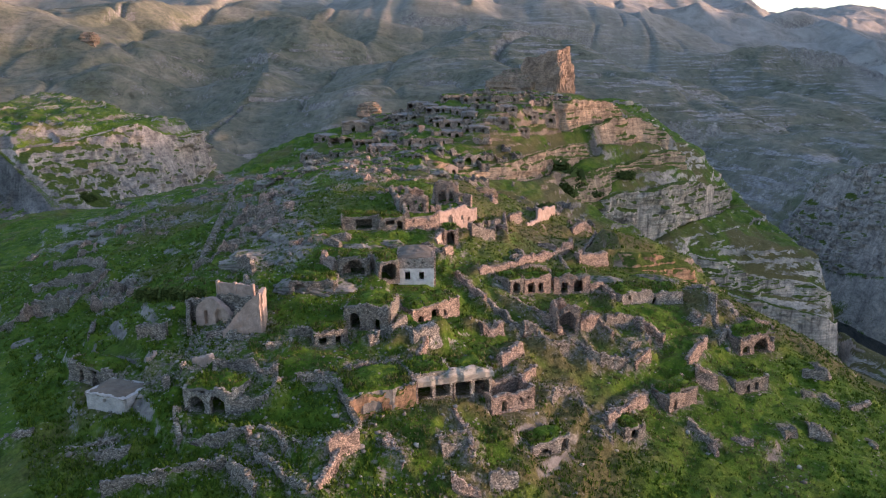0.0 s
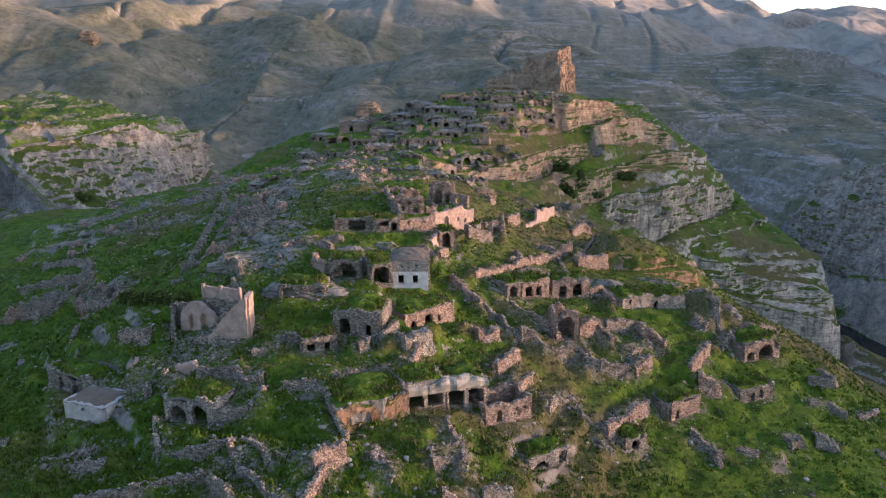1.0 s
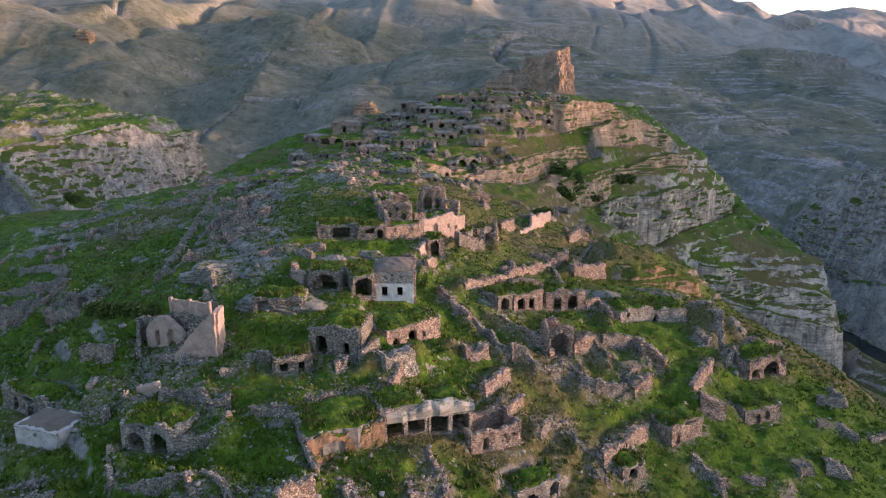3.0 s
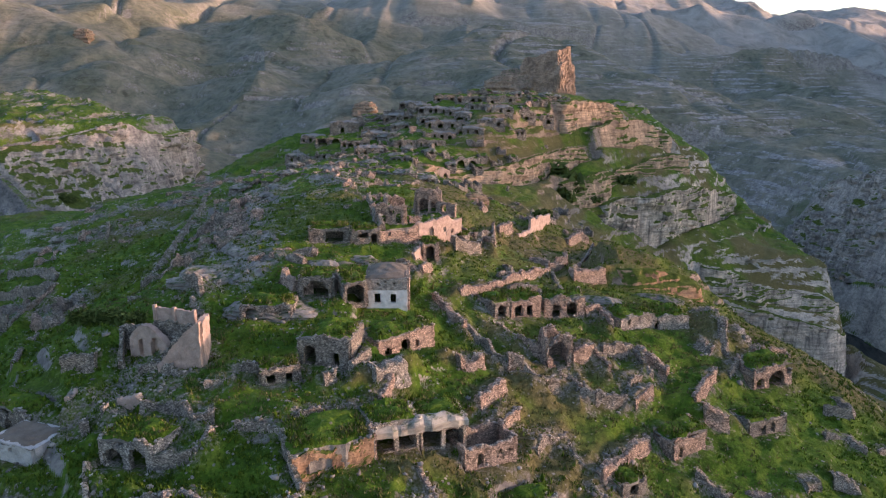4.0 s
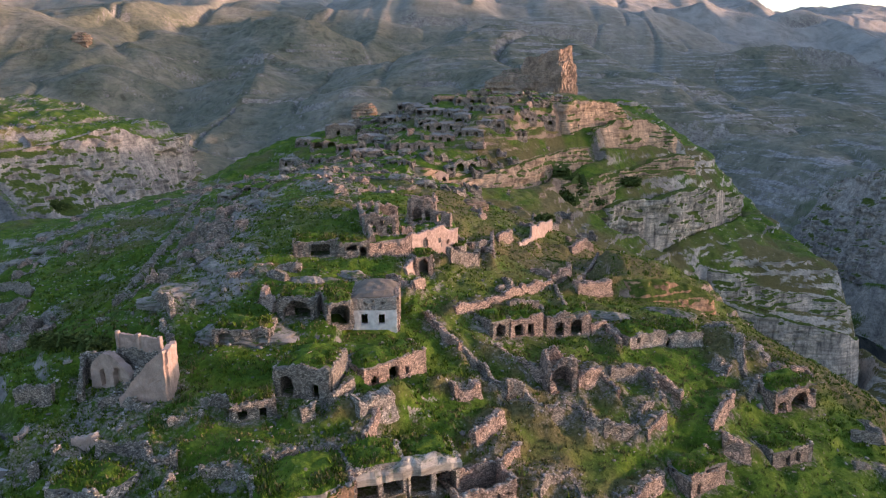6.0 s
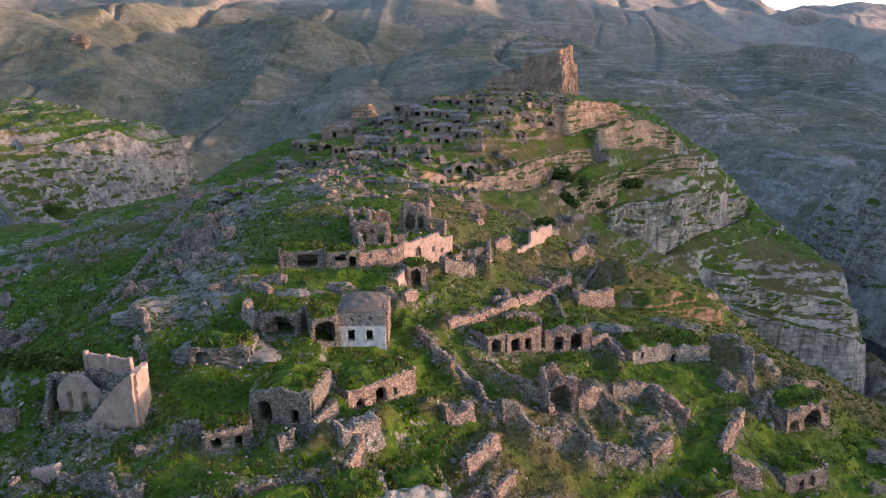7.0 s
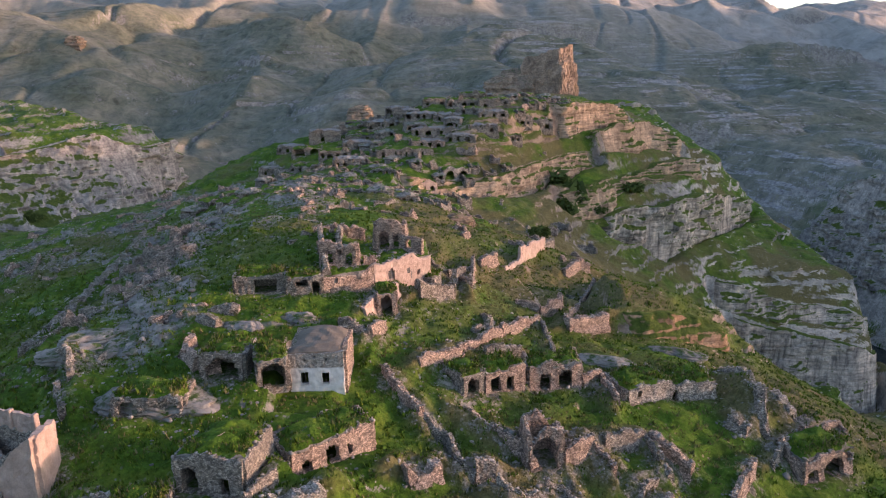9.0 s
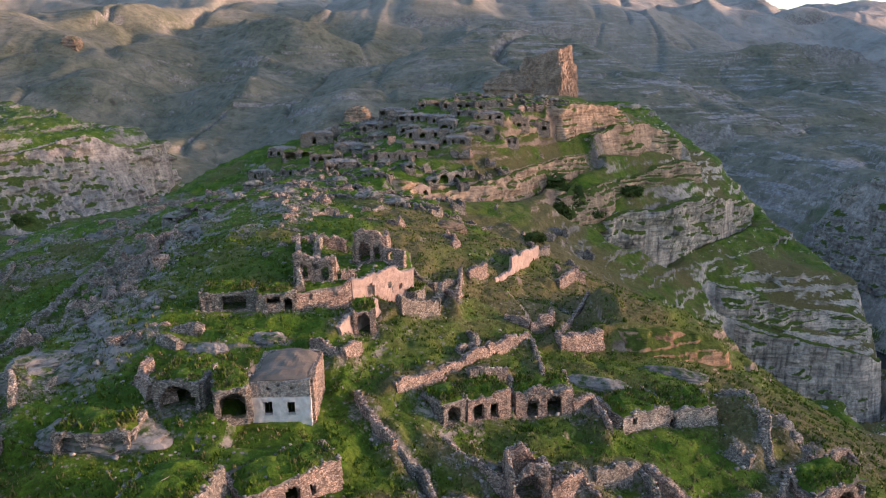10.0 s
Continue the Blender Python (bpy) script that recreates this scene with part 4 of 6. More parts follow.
def cliff(label, mat, line, bed=2.4, depth=1.6, seed=0, cell=0.65):
    """A bedded rock face along a cliff line: proud and hollow beds, vertical joints, a broken rim."""
    line = np.array(line, float)
    run = np.concatenate([[0], np.cumsum(np.hypot(*np.diff(line[:, :2], axis=0).T))])
    u = np.linspace(0, run[-1], int(run[-1] / cell) + 1)
    x, y, top, foot, half = (np.convolve(np.pad(np.interp(u, run, c), 6, "edge"), np.ones(13) / 13, "valid") for c in line.T)
    x[[0, -1]], y[[0, -1]] = line[[0, -1], 0], line[[0, -1], 1]
    tx, ty = np.gradient(x), np.gradient(y)
    size = np.hypot(tx, ty)
    nx, ny = ty / size, -tx / size
    tall = (top - foot + 2.0)
    nv = int(max(tall.max(), 2 * half.max()) / cell) + 1
    v = np.linspace(0, 1, nv)[None, :]
    top = top + 0.9 * fbm(u, 0 * u + seed, 7, 3, seed)
    z = foot[:, None] - 2.0 + v * (top - foot + 2.0)[:, None]
    uu = np.repeat(u[:, None], nv, 1)
    q = z / bed + 0.5 * fbm(uu, z * 0.3, 22, 3, seed + 1)
    k = np.floor(q)
    joint = np.floor(uu / (3.0 + 4.0 * chance(k * 7 + seed)) + 9 * chance(k * 3 + seed))
    out = depth * (0.7 * chance(k * 11 + seed) + 0.5 * chance(k * 57 + joint * 13)) + depth * 0.9 * fbm(uu, z * 1.4, 11, 4, seed + 2) + 0.3 * fbm(uu, z, 1.8, 2, seed + 3)
    # deep bays and buttresses, and hollows at the foot of the harder beds
    out = out + depth * 1.3 * fbm(uu, z * 0.15, 26, 2, seed + 4) - 0.35 * depth * smooth(q - k, 0.0, 0.3) * (1 - smooth(q - k, 0.3, 0.45))
    ends = np.minimum(smooth(u, 0, 6), smooth(run[-1] - u, 0, 6))[:, None]
    out = np.maximum(out, -0.6) * (0.35 + 0.65 * ends) + 0.5 - 4.0 * (1 - ends)
    off = half[:, None] * (1 - 2 * v) + out
    px, py = x[:, None] + nx[:, None] * off, y[:, None] + ny[:, None] * off
    # the rim turns back under the turf
    px = np.concatenate([px, (x - nx * (half + 4.5))[:, None]], 1)
    py = np.concatenate([py, (y - ny * (half + 4.5))[:, None]], 1)
    z = np.concatenate([z, (top - 0.7)[:, None]], 1)
    nu, nv = z.shape
    i = (np.arange(nu - 1)[:, None] * nv + np.arange(nv - 1)[None]).ravel()
    tris = np.concatenate([np.stack([i, i + nv, i + nv + 1], -1), np.stack([i, i + nv + 1, i + 1], -1)])
    ob = mesh_of("cliff", np.stack([px, py, z], -1).reshape(-1, 3), tris, mat)
    return tagged(ob, label, "cliff", kind="structure")


CLIFF_OCHRE = cliff_material("ochre_bedded_limestone", (1.7, 1.36, 1.1), 0.5, 0.42, 0.6)
CLIFF_PALE = cliff_material("pale_streaked_limestone", (1.9, 1.85, 1.8), 0.85, 0.42)
ORANGE_EARTH = cliff_material("orange_earth_and_rock", (1.5, 1.02, 0.72), 0.4, 0.3)
CLIFF_GREY = cliff_material("grey_weathered_limestone_face", (1.4, 1.38, 1.4), 0.5, 0.6, 0.12)

# ---- the ruined town ----
CAVE = "rock-cut chamber with dark arched openings under a grassy roof"


def white_house():
    """The one house with its roof: rubble walls, limewashed below, two windows."""
    p = corners(HOUSE_A, HOUSE_B, 7.6)
    z = HOUSE_Z
    ob = thing("stone_house", "two-storey stone house, whitewashed below, flat earth roof intact", "house", *((p[0] + p[2]) / 2), z)
    w = 7.0
    lower = [(1.85, 1.0, 1.6, 0.95, False), (4.45, 1.0, 1.6, 0.95, False)]
    upper = [(1.9, 0.3, 0.3, 4.1, False), (3.1, 0.3, 0.3, 4.5, False), (4.6, 0.3, 0.3, 4.1, False), (2.9, 0.24, 0.24, 3.6, False), (4.4, 0.24, 0.24, 3.55, False)]
    part("wall", masonry(p[0], p[1], [(0, 5.0), (0.5, 5.1), (1, 5.3)], 0.7, lower + upper, 0.02, 0.15, (z, z), 1.0), HOUSE_FRONT, ob, "front wall with two windows and beam holes")
    part("wall", masonry(p[1], p[2], [(0, 5.2), (0.4, 5.4), (1, 5.3)], 0.7, (), 0.08, 0.3, (z, z), 1.0), RUBBLE_WARM, ob, "side wall of warm rubble stone")
    part("wall", masonry(p[2], p[3], 5.6, 0.7, (), 0.08, 0.4, (z, z), 1.0), RUBBLE, ob)
    part("wall", masonry(p[3], p[0], [(0, 5.6), (1, 4.9)], 0.7, (), 0.08, 0.4, (z, z), 1.0), RUBBLE, ob)
    part("roof", slab(corners(HOUSE_A, HOUSE_B, 7.6, 0.1), z + 5.35, 0.5, 0.75, 3.0, 0.15, 0.4), EARTH_ROOF, ob, "domed roof of rammed earth and dry grass")
    run = (p[1] - p[0]).normalized()
    inner = Vector((-run.y, run.x))
    spin = Matrix.Rotation(math.atan2(run.y, run.x), 4, "Z")
    for centre in (1.85, 4.45):
        c = p[0] + run * centre + inner * 0.2
        bm = bmesh.new()
        for du, dz, wide, tall in ((-0.46, 0, 0.08, 1.6), (0.46, 0, 0.08, 1.6), (0, 0.76, 0.84, 0.08), (0, -0.76, 0.84, 0.08)):
            bmesh.ops.create_cube(bm, size=1, matrix=Matrix.Translation((c.x, c.y, z + 1.75)) @ spin @ Matrix.Translation((du, 0, dz)) @ Matrix.Diagonal((wide, 0.1, tall, 1)))
        window = part("window", bm, TIMBER, ob, "small window with a timber frame, unglazed")
        bm = bmesh.new()
        bmesh.ops.create_cube(bm, size=1, matrix=Matrix.Translation((c.x, c.y, z + 1.75)) @ spin @ Matrix.Diagonal((0.06, 0.05, 1.44, 1)))
        part("mullion", bm, TIMBER, window, "weathered timber mullion")
    bm = bmesh.new()
    middle = (p[0] + p[2]) / 2
    bmesh.ops.create_cube(bm, size=1, matrix=Matrix.Translation((middle.x, middle.y, z + 2.95)) @ spin @ Matrix.Diagonal((6.3, 7.0, 0.25, 1)))
    part("upper_floor", bm, TIMBER, ob, "timber floor of the upper storey")


TIMBER = plain_material("grey_weathered_timber", (0.11, 0.09, 0.075), 3.0, 0.3)


def house_front_material():
    m, t, b = material("rubble_wall_limewashed_below")
    pos, g = coords(t)
    cells = node(t, "ShaderNodeTexVoronoi", feature="F1")
    cells.inputs["Scale"].default_value = 5.0
    t.links.new(pos, cells.inputs["Vector"])
    tone = node(t, "ShaderNodeSeparateColor")
    t.links.new(cells.outputs["Color"], tone.inputs[0])
    stone = ramp(t, tone.outputs[0], [(0.0, (0.2, 0.175, 0.14)), (0.5, (0.38, 0.335, 0.28)), (1.0, (0.54, 0.48, 0.4))])
    joint = node(t, "ShaderNodeTexVoronoi", feature="DISTANCE_TO_EDGE")
    joint.inputs["Scale"].default_value = 5.0
    t.links.new(pos, joint.inputs["Vector"])
    stone = mix(t, step(t, joint.outputs["Distance"], 0.01, 0.1), (0.14, 0.12, 0.1), stone)
    z = node(t, "ShaderNodeSeparateXYZ")
    t.links.new(pos, z.inputs[0])
    n = noise_tex(t, pos, 1.1, 5, 0.7)
    line = maths(t, "ADD", z.outputs[2], maths(t, "MULTIPLY", n, 0.3))
    wash = maths(t, "SUBTRACT", 1.0, step(t, line, HOUSE_Z + 3.25, HOUSE_Z + 3.4))
    lime = ramp(t, noise_tex(t, pos, 0.9, 6, 0.7), [(0.3, (0.5, 0.47, 0.42)), (0.45, (0.7, 0.665, 0.6)), (0.6, (0.8, 0.765, 0.7))])
    t.links.new(mix(t, maths(t, "MULTIPLY", wash, 0.92), stone, lime), b.inputs["Base Color"])
    b.inputs["Roughness"].default_value, b.inputs["Specular IOR Level"].default_value = 0.93, 0.15
    bump(t, b, n, 0.25, 0.05)
    return m


HOUSE_FRONT = house_front_material()
white_house()

# caves and terraces beside the house
chamber((-19.7, 120.0), (-14.3, 119.8), 5.0, 3.3, [(0.5, 4.3, 2.9, 0, True)], RUBBLE, GROUND, CAVE)
chamber((-11.9, 117.9), (-8.6, 118.9), 5.0, 3.6, [(0.5, 3.2, 3.1, 0, True)], RUBBLE, GROUND, CAVE)
chamber((-27.4, 112.7), (-19.5, 113.2), 4.0, 2.4, [(0.2, 1.9, 2.0, 0, True), (0.85, 1.7, 1.5, 0, True)], RUBBLE, GROUND, CAVE)
# tall ruin with the sunlit gable
chamber((-4.4, 87.4), (1.2, 89.6), 5.0, 4.1, [(0.27, 2.5, 2.6, 0, False), (0.76, 2.4, 2.6, 0, False)], PALE, GROUND, "rock shelter with dark openings under a thick pale ledge", roof_thick=0.9, bulge=0.5, ragged=0.2)
shelter = chamber((1.5, 89.9), (7.2, 91.6), 5.0, 4.1, [(0.25, 2.5, 2.6, 0, False), (0.75, 2.5, 2.6, 0, False)], PALE, GROUND, "rock shelter with dark openings under a thick pale ledge", roof_thick=0.9, bulge=0.5, ragged=0.2)
part("ledge", slab([(-5.2, 86.2), (7.6, 90.6), (7.2, 93.0), (-5.6, 88.6)], floor_of((1.5, 89.9), (7.2, 91.6)) + 4.5, 1.25, 0.1, 41.0, 0.55, 0.35), PALE_ROCK, shelter, "thick overhanging ledge of pale rock")
chamber((7.1, 89.1), (13.9, 92.0), 4.5, [(0, 3.2), (0.6, 3.0), (0.65, 3.6), (1, 3.7)], [(0.3, 0.95, 1.9, 0, False), (0.68, 0.45, 0.6, 1.3, False), (0.85, 0.45, 0.45, 1.6, False)], RUBBLE_WARM, None, "small roofless house of pink rubble with a doorway", "ruined_house", ragged=0.3)
chamber((-16.0, 102.1), (-8.8, 101.0), 6.5, 4.2, [(0.2, 2.0, 2.9, 0, True), (0.75, 1.0, 2.0, 0.2, True)], RUBBLE, GROUND, "vaulted grey rubble house with arched doorways and grassy roof", "ruined_house")
chamber((-5.4, 105.8), (2.7, 112.2), 4.5, 3.2, [(0.17, 1.0, 1.5, 0, True), (0.47, 1.5, 2.2, 0, True), (0.68, 0.7, 1.0, 0.5, True)], RUBBLE_WARM, GROUND, "ochre row of small vaulted rooms with dark doorways", ragged=0.4)
chamber((13.4, 126.4), (16.3, 128.3), 4.5, 3.1, [(0.45, 2.2, 2.3, 0, True)], RUBBLE, GROUND, CAVE)
chamber((16.6, 128.2), (22.3, 130.6), 4.5, 3.3, [(0.25, 1.5, 2.4, 0, True), (0.62, 1.0, 2.0, 0, False)], RUBBLE_WARM, GROUND, "plastered ochre room with an arched and a square doorway", "ruined_house")
chamber((23.3, 131.3), (31.0, 132.5), 4.0, 3.7, [(0.28, 1.5, 2.5, 0, False), (0.68, 2.2, 2.9, 0, True)], RUBBLE_WARM, GROUND, "reddish rubble room with a tall blind arch", "ruined_house", ragged=0.5)
chamber((21.3, 114.8), (25.4, 115.4), 4.5, [(0, 3.0), (0.5, 6.2), (1, 5.0)], [(0.45, 3.2, 4.2, 0, True)], RUBBLE_WARM, None, "gabled ochre hall ruin with an open arched apse", "ruined_hall", ragged=0.35, right=[(0, 5.0), (1, 4.0)])
chamber((-22.4, 142.9), (-14.7, 143.9), 4.0, 2.9, [(0.62, 3.6, 2.1, 0.1, False)], RUBBLE, GROUND, "rubble room with a wide rectangular opening, grass roof", "ruined_house")
chamber((-14.3, 143.2), (-8.8, 143.9), 4.0, 2.9, [(0.45, 1.8, 1.0, 1.3, False), (0.85, 1.1, 2.0, 0, False)], RUBBLE, GROUND, "rubble room with a window and a dark doorway", "ruined_house")
chamber((60.2, 123.9), (68.7, 127.2), 4.5, 4.0, [(0.2, 1.6, 2.2, 0, True), (0.62, 3.4, 3.0, 0, True)], RUBBLE_WARM, GROUND, "pale rock chamber with a broken dark mouth", ragged=0.9, bulge=1.2)
chamber((54.7, 112.2), (61.9, 114.7), 3.5, 2.8, [(0.38, 0.85, 1.8, 0, True), (0.62, 0.85, 1.8, 0, True)], RUBBLE, GROUND, "low rubble room with two narrow arched doorways", "ruined_house")
chamber((39.0, 103.2), (45.2, 106.9), 3.5, 3.3, [(0.22, 0.8, 1.6, 0, False)], RUBBLE_WARM, GROUND, "small ochre block of masonry with a doorway", "ruined_house", ragged=0.5)
chamber((-54.4, 91.5), (-47.7, 89.4), 4.8, 2.7, [(0.5, 0.7, 0.5, 1.5, False)], LIMEWASH, EARTH_ROOF, "low plastered house with a flat earth roof", "stone_house", roof_thick=0.35, bulge=0.15, ragged=0.1)
chamber((-37.4, 86.7), (-30.2, 84.8), 5.0, 3.6, [(0.25, 2.6, 2.4, 0, True), (0.72, 2.2, 2.9, 0, True)], PALE, GROUND, "courtyard room with a wide plaster niche and deep arch", "ruined_house", ragged=0.4)
chamber((28.7, 93.4), (32.5, 95.2), 3.0, 2.2, [(0.5, 1.6, 1.7, 0, True)], RUBBLE, GROUND, CAVE)
chamber((12.8, 83.8), (18.7, 87.1), 3.0, 2.2, [(0.3, 2.6, 1.2, 0, True), (0.85, 1.3, 1.8, 0, True)], PALE, GROUND, "half-buried pale vault with dark openings")
chamber((-20.3, 97.3), (-15.7, 98.9), 3.0, 2.2, [(0.25, 1.2, 1.4, 0, True), (0.75, 0.9, 1.4, 0, True)], RUBBLE, GROUND, CAVE)
chamber((-62.9, 101.9), (-52.9, 97.0), 4.0, 3.0, [(0.28, 1.0, 2.2, 0, True), (0.6, 1.0, 2.0, 0, True)], RUBBLE, GROUND, "grey rubble room sunk in the slope, two narrow openings", "ruined_house", ragged=0.5)
chamber((4.2, 158.0), (8.6, 156.2), 3.5, 2.6, [(0.5, 1.0, 1.6, 0, True)], RUBBLE, GROUND, CAVE)
chamber((0.2, 142.3), (3.1, 142.8), 4.0, 3.6, [(0.5, 1.7, 3.0, 0, True)], RUBBLE_WARM, GROUND, CAVE)


def gable_ruin():
    """The tall ruin whose plastered gable still stands."""
    a, b, left, back_left = (-29.9, 101.8), (-30.4, 105.8), (-36.7, 102.9), (-45.5, 110.6)
    a, b, left, back_left = Vector(a), Vector(b), Vector(left), Vector(back_left)
    ob = thing("ruined_house", "tall roofless ruin with a pink plastered gable wall", "ruin", *a)
    z = ground_at(*a)
    part("wall", masonry(a, b, [(0, 6.7), (0.5, 7.2), (1, 6.8)], 0.8, (), 0.1, 0.35, (z, z), 1.2), PLASTER, ob, "sunlit end wall with worn plaster")
    part("wall", masonry(left, a, [(0, 0.4), (0.16, 1.4), (0.4, 3.4), (0.66, 5.4), (0.9, 6.3), (1, 6.7)], 0.9, (), 0.15, 0.3, (z - 0.3, z), 1.2), PLASTER, ob, "front wall broken off in a long slope")
    part("wall", masonry(left + Vector((0.3, 0.7)), a + Vector((-1.5, 0.8)), [(0, 1.2), (0.3, 2.6), (0.6, 4.4), (1, 5.6)], 0.7, (), 0.5, 0.35, (z, z), 1.0), RUBBLE, ob, "rubble core of the broken wall")
    part("wall", masonry(b, back_left, [(0, 6.2), (0.12, 4.9), (0.58, 4.8), (0.62, 3.8), (1, 3.0)], 0.9, [(11.5, 1.2, 2.0, 0.6, True)], 0.3, 0.35, (z, z), 1.2), RUBBLE, ob, "back wall of grey rubble")
    # the stump of a plastered vault, round-backed, with shallow niches
    v0, v1 = Vector((-42.8, 107.9)), Vector((-36.0, 105.4))
    part("vault", masonry(v0, v1, [(0, 3.0), (0.08, 3.9), (0.2, 4.6), (0.36, 5.0), (0.52, 5.0), (0.7, 4.4), (0.85, 3.6), (1, 2.2)], 1.0, [(2.2, 1.1, 2.4, 0.4, True), (4.9, 1.5, 2.9, 0.4, True)], 0.1, 0.3, (z - 1.0, z - 0.4), 1.2), PLASTER, ob, "rounded stump of a pink plastered vault")
    shift = Vector((v1 - v0).normalized().yx) * 0.75
    shift.x = -shift.x
    back = Vector((shift.x * -1, abs(shift.y)))
    part("vault_back", masonry(v0 + back, v1 + back, [(0, 2.6), (0.2, 4.2), (0.45, 4.7), (0.7, 4.0), (1, 1.8)], 0.6, (), 0.1, 0.35, (z - 1.0, z - 0.4), 1.2), PLASTER, ob)
    line = (back_left - b).normalized()
    inner = Vector((line.y, -line.x)) * 0.4
    p0, p1 = b + line * 2.0, b + line * 9.0
    part("parapet", masonry(p0, p1, 2.1, 0.4, (), 0.05, 0.3, (z + 4.6, z + 4.6), 0.6), PLASTER, ob, "pink plastered parapet panel")
    for k in (0.0, 0.5, 1.0):
        q = p0.lerp(p1, k) - inner * 0.3
        bm = bmesh.new()
        bmesh.ops.create_cube(bm, size=1, matrix=Matrix.Translation((q.x, q.y, z + 5.8)) @ Matrix.Rotation(math.atan2(line.y, line.x), 4, "Z") @ Matrix.Diagonal((0.55, 0.6, 2.4, 1)))
        bmesh.ops.bevel(bm, geom=bm.edges[:], offset=0.08, segments=1, affect="EDGES")
        part("pilaster", bm, PLASTER, ob)
    r = random.Random(77)
    FALLEN.extend((left.x + r.uniform(-6.5, 4.0), left.y + r.uniform(-7.0, 1.5), 0.9) for _ in range(80))
    part("wall", masonry(left + Vector((-6.5, 1.8)), back_left, [(0, 1.4), (0.4, 3.0), (1, 3.6)], 0.7, (), 0.6, 0.36, None, 1.2), RUBBLE, ob)


gable_ruin()


def castle_block():
    """The mansion ruin: a terrace held by tall walls, with broken rooms standing on it."""
    z = 8.2
    f0, f1, f2 = (-8.7, 144.6), (-1.1, 149.4), (8.0, 158.0)
    ob = thing("ruined_mansion", "terraced mansion ruin of ochre rubble with broken arched rooms", "ruin", -2, 155)
    v = Vector

    def wall(a, b, profile, thick=0.85, holes=(), ragged=0.45, mat=RUBBLE_WARM, sink=4.0, label=""):
        part("wall", masonry(v(a), v(b), profile, thick, holes, ragged, 0.36, (z, z), sink), mat, ob, label)
    low, mid, high = ground_at(*f0), ground_at(*f1), ground_at(*f2)
    part("retaining_wall", masonry(v(f0), v(f1), [(0, z - low - 0.3), (0.5, z - low + 0.1), (1, z - mid + 0.3)], 0.9, [(2.2, 0.7, 0.9, 1.4, True), (6.2, 0.8, 1.0, 1.9, True)], 0.25, 0.36, (low, mid), 1.2), RUBBLE_WARM, ob, "front retaining wall of ochre rubble")
    part("retaining_wall", masonry(v(f1), v(f2), [(0, z - mid + 0.3), (0.6, z - high + 0.2), (1, z - high - 0.6)], 0.9, [(3.6, 1.2, 2.2, 1.7, True), (7.6, 0.6, 0.9, 2.8, False), (9.6, 0.6, 0.9, 2.6, False)], 0.25, 0.36, (mid, high), 1.2), PLASTER, ob, "sunlit plastered wall with windows")
    part("terrace", slab([v(f0), v(f1), v((-1.5, 166)), v((-13, 164))], z, 4.0, 0.5, 7.0, 0.5, 0.6), GROUND, ob, "grass and rubble over the buried rooms")
    part("terrace", slab([v(f1), v(f2), v((7, 168)), v((-1.5, 166))], z, 6.0, 0.5, 8.0, 0.5, 0.6), GROUND, ob, "grass and rubble over the buried rooms")
    wall((-8.2, 145.5), (-13.5, 168), [(0, 0.8), (0.2, 2.6), (0.6, 2.4), (1, 3.4)], 0.9, (), 0.5, RUBBLE)
    wall((-10.0, 150), (-3.9, 150), [(0, 4.2), (0.3, 4.8), (0.7, 3.8), (1, 3.9)], 0.9, [(1.6, 1.3, 2.4, 0.3, True), (3.4, 0.9, 1.4, 1.9, True), (4.9, 1.0, 2.0, 0.2, True)], 0.5, label="wall with arched windows")
    wall((-3.9, 150), (-4.6, 156), [(0, 3.8), (0.4, 3.0), (1, 1.6)], 0.9, (), 0.7)
    wall((-6.9, 150.5), (-7.3, 157), [(0, 3.6), (1, 2.2)], 0.8, (), 0.7)
    wall((-15, 170), (-5.1, 171), [(0, 2.8), (0.4, 3.4), (0.7, 2.4), (1, 1.6)], 0.9, [(2.2, 1.2, 1.8, 0.4, True), (4.6, 1.4, 1.8, 0.3, True)], 0.6)
    wall((-8.6, 158), (-9.6, 170), [(0, 1.6), (0.5, 3.2), (1, 3.0)], 0.8, (), 0.7, RUBBLE)
    wall((-12, 158), (-8.6, 158), [(0, 2.6), (1, 1.4)], 0.8, (), 0.7)
    wall((-1.6, 160), (3.2, 160), [(0, 5.4), (0.15, 5.9), (0.75, 6.0), (1, 4.6)], 1.0, [(1.5, 2.1, 3.4, 0.4, True), (3.6, 1.2, 2.4, 0.5, True)], 0.15, label="tall wall with an arched niche")
    wall((3.2, 160), (3.6, 165), [(0, 5.0), (0.5, 5.4), (1, 3.0)], 0.9, (), 0.5)
    wall((-1.6, 160), (-2.2, 165), [(0, 5.4), (1, 3.0)], 0.9, (), 0.5)
    wall((-2.0, 165), (3.6, 165.4), 3.2, 0.9, (), 0.2)
    wall((3.2, 159.6), (7.0, 157.6), [(0, 3.4), (0.6, 3.9), (1, 2.6)], 0.9, [(1.7, 1.0, 1.8, 0.7, True)], 0.4)
    wall((-3.0, 151.5), (-0.8, 152), [(0, 2.2), (0.6, 2.6), (1, 1.2)], 1.4, (), 0.8)
    r = random.Random(78)
    for _ in range(170):
        x = r.uniform(-11, 6)
        TOPS.append((x, r.uniform(max(148, 151 + x), 165), z + 0.3, 3.0))


castle_block()


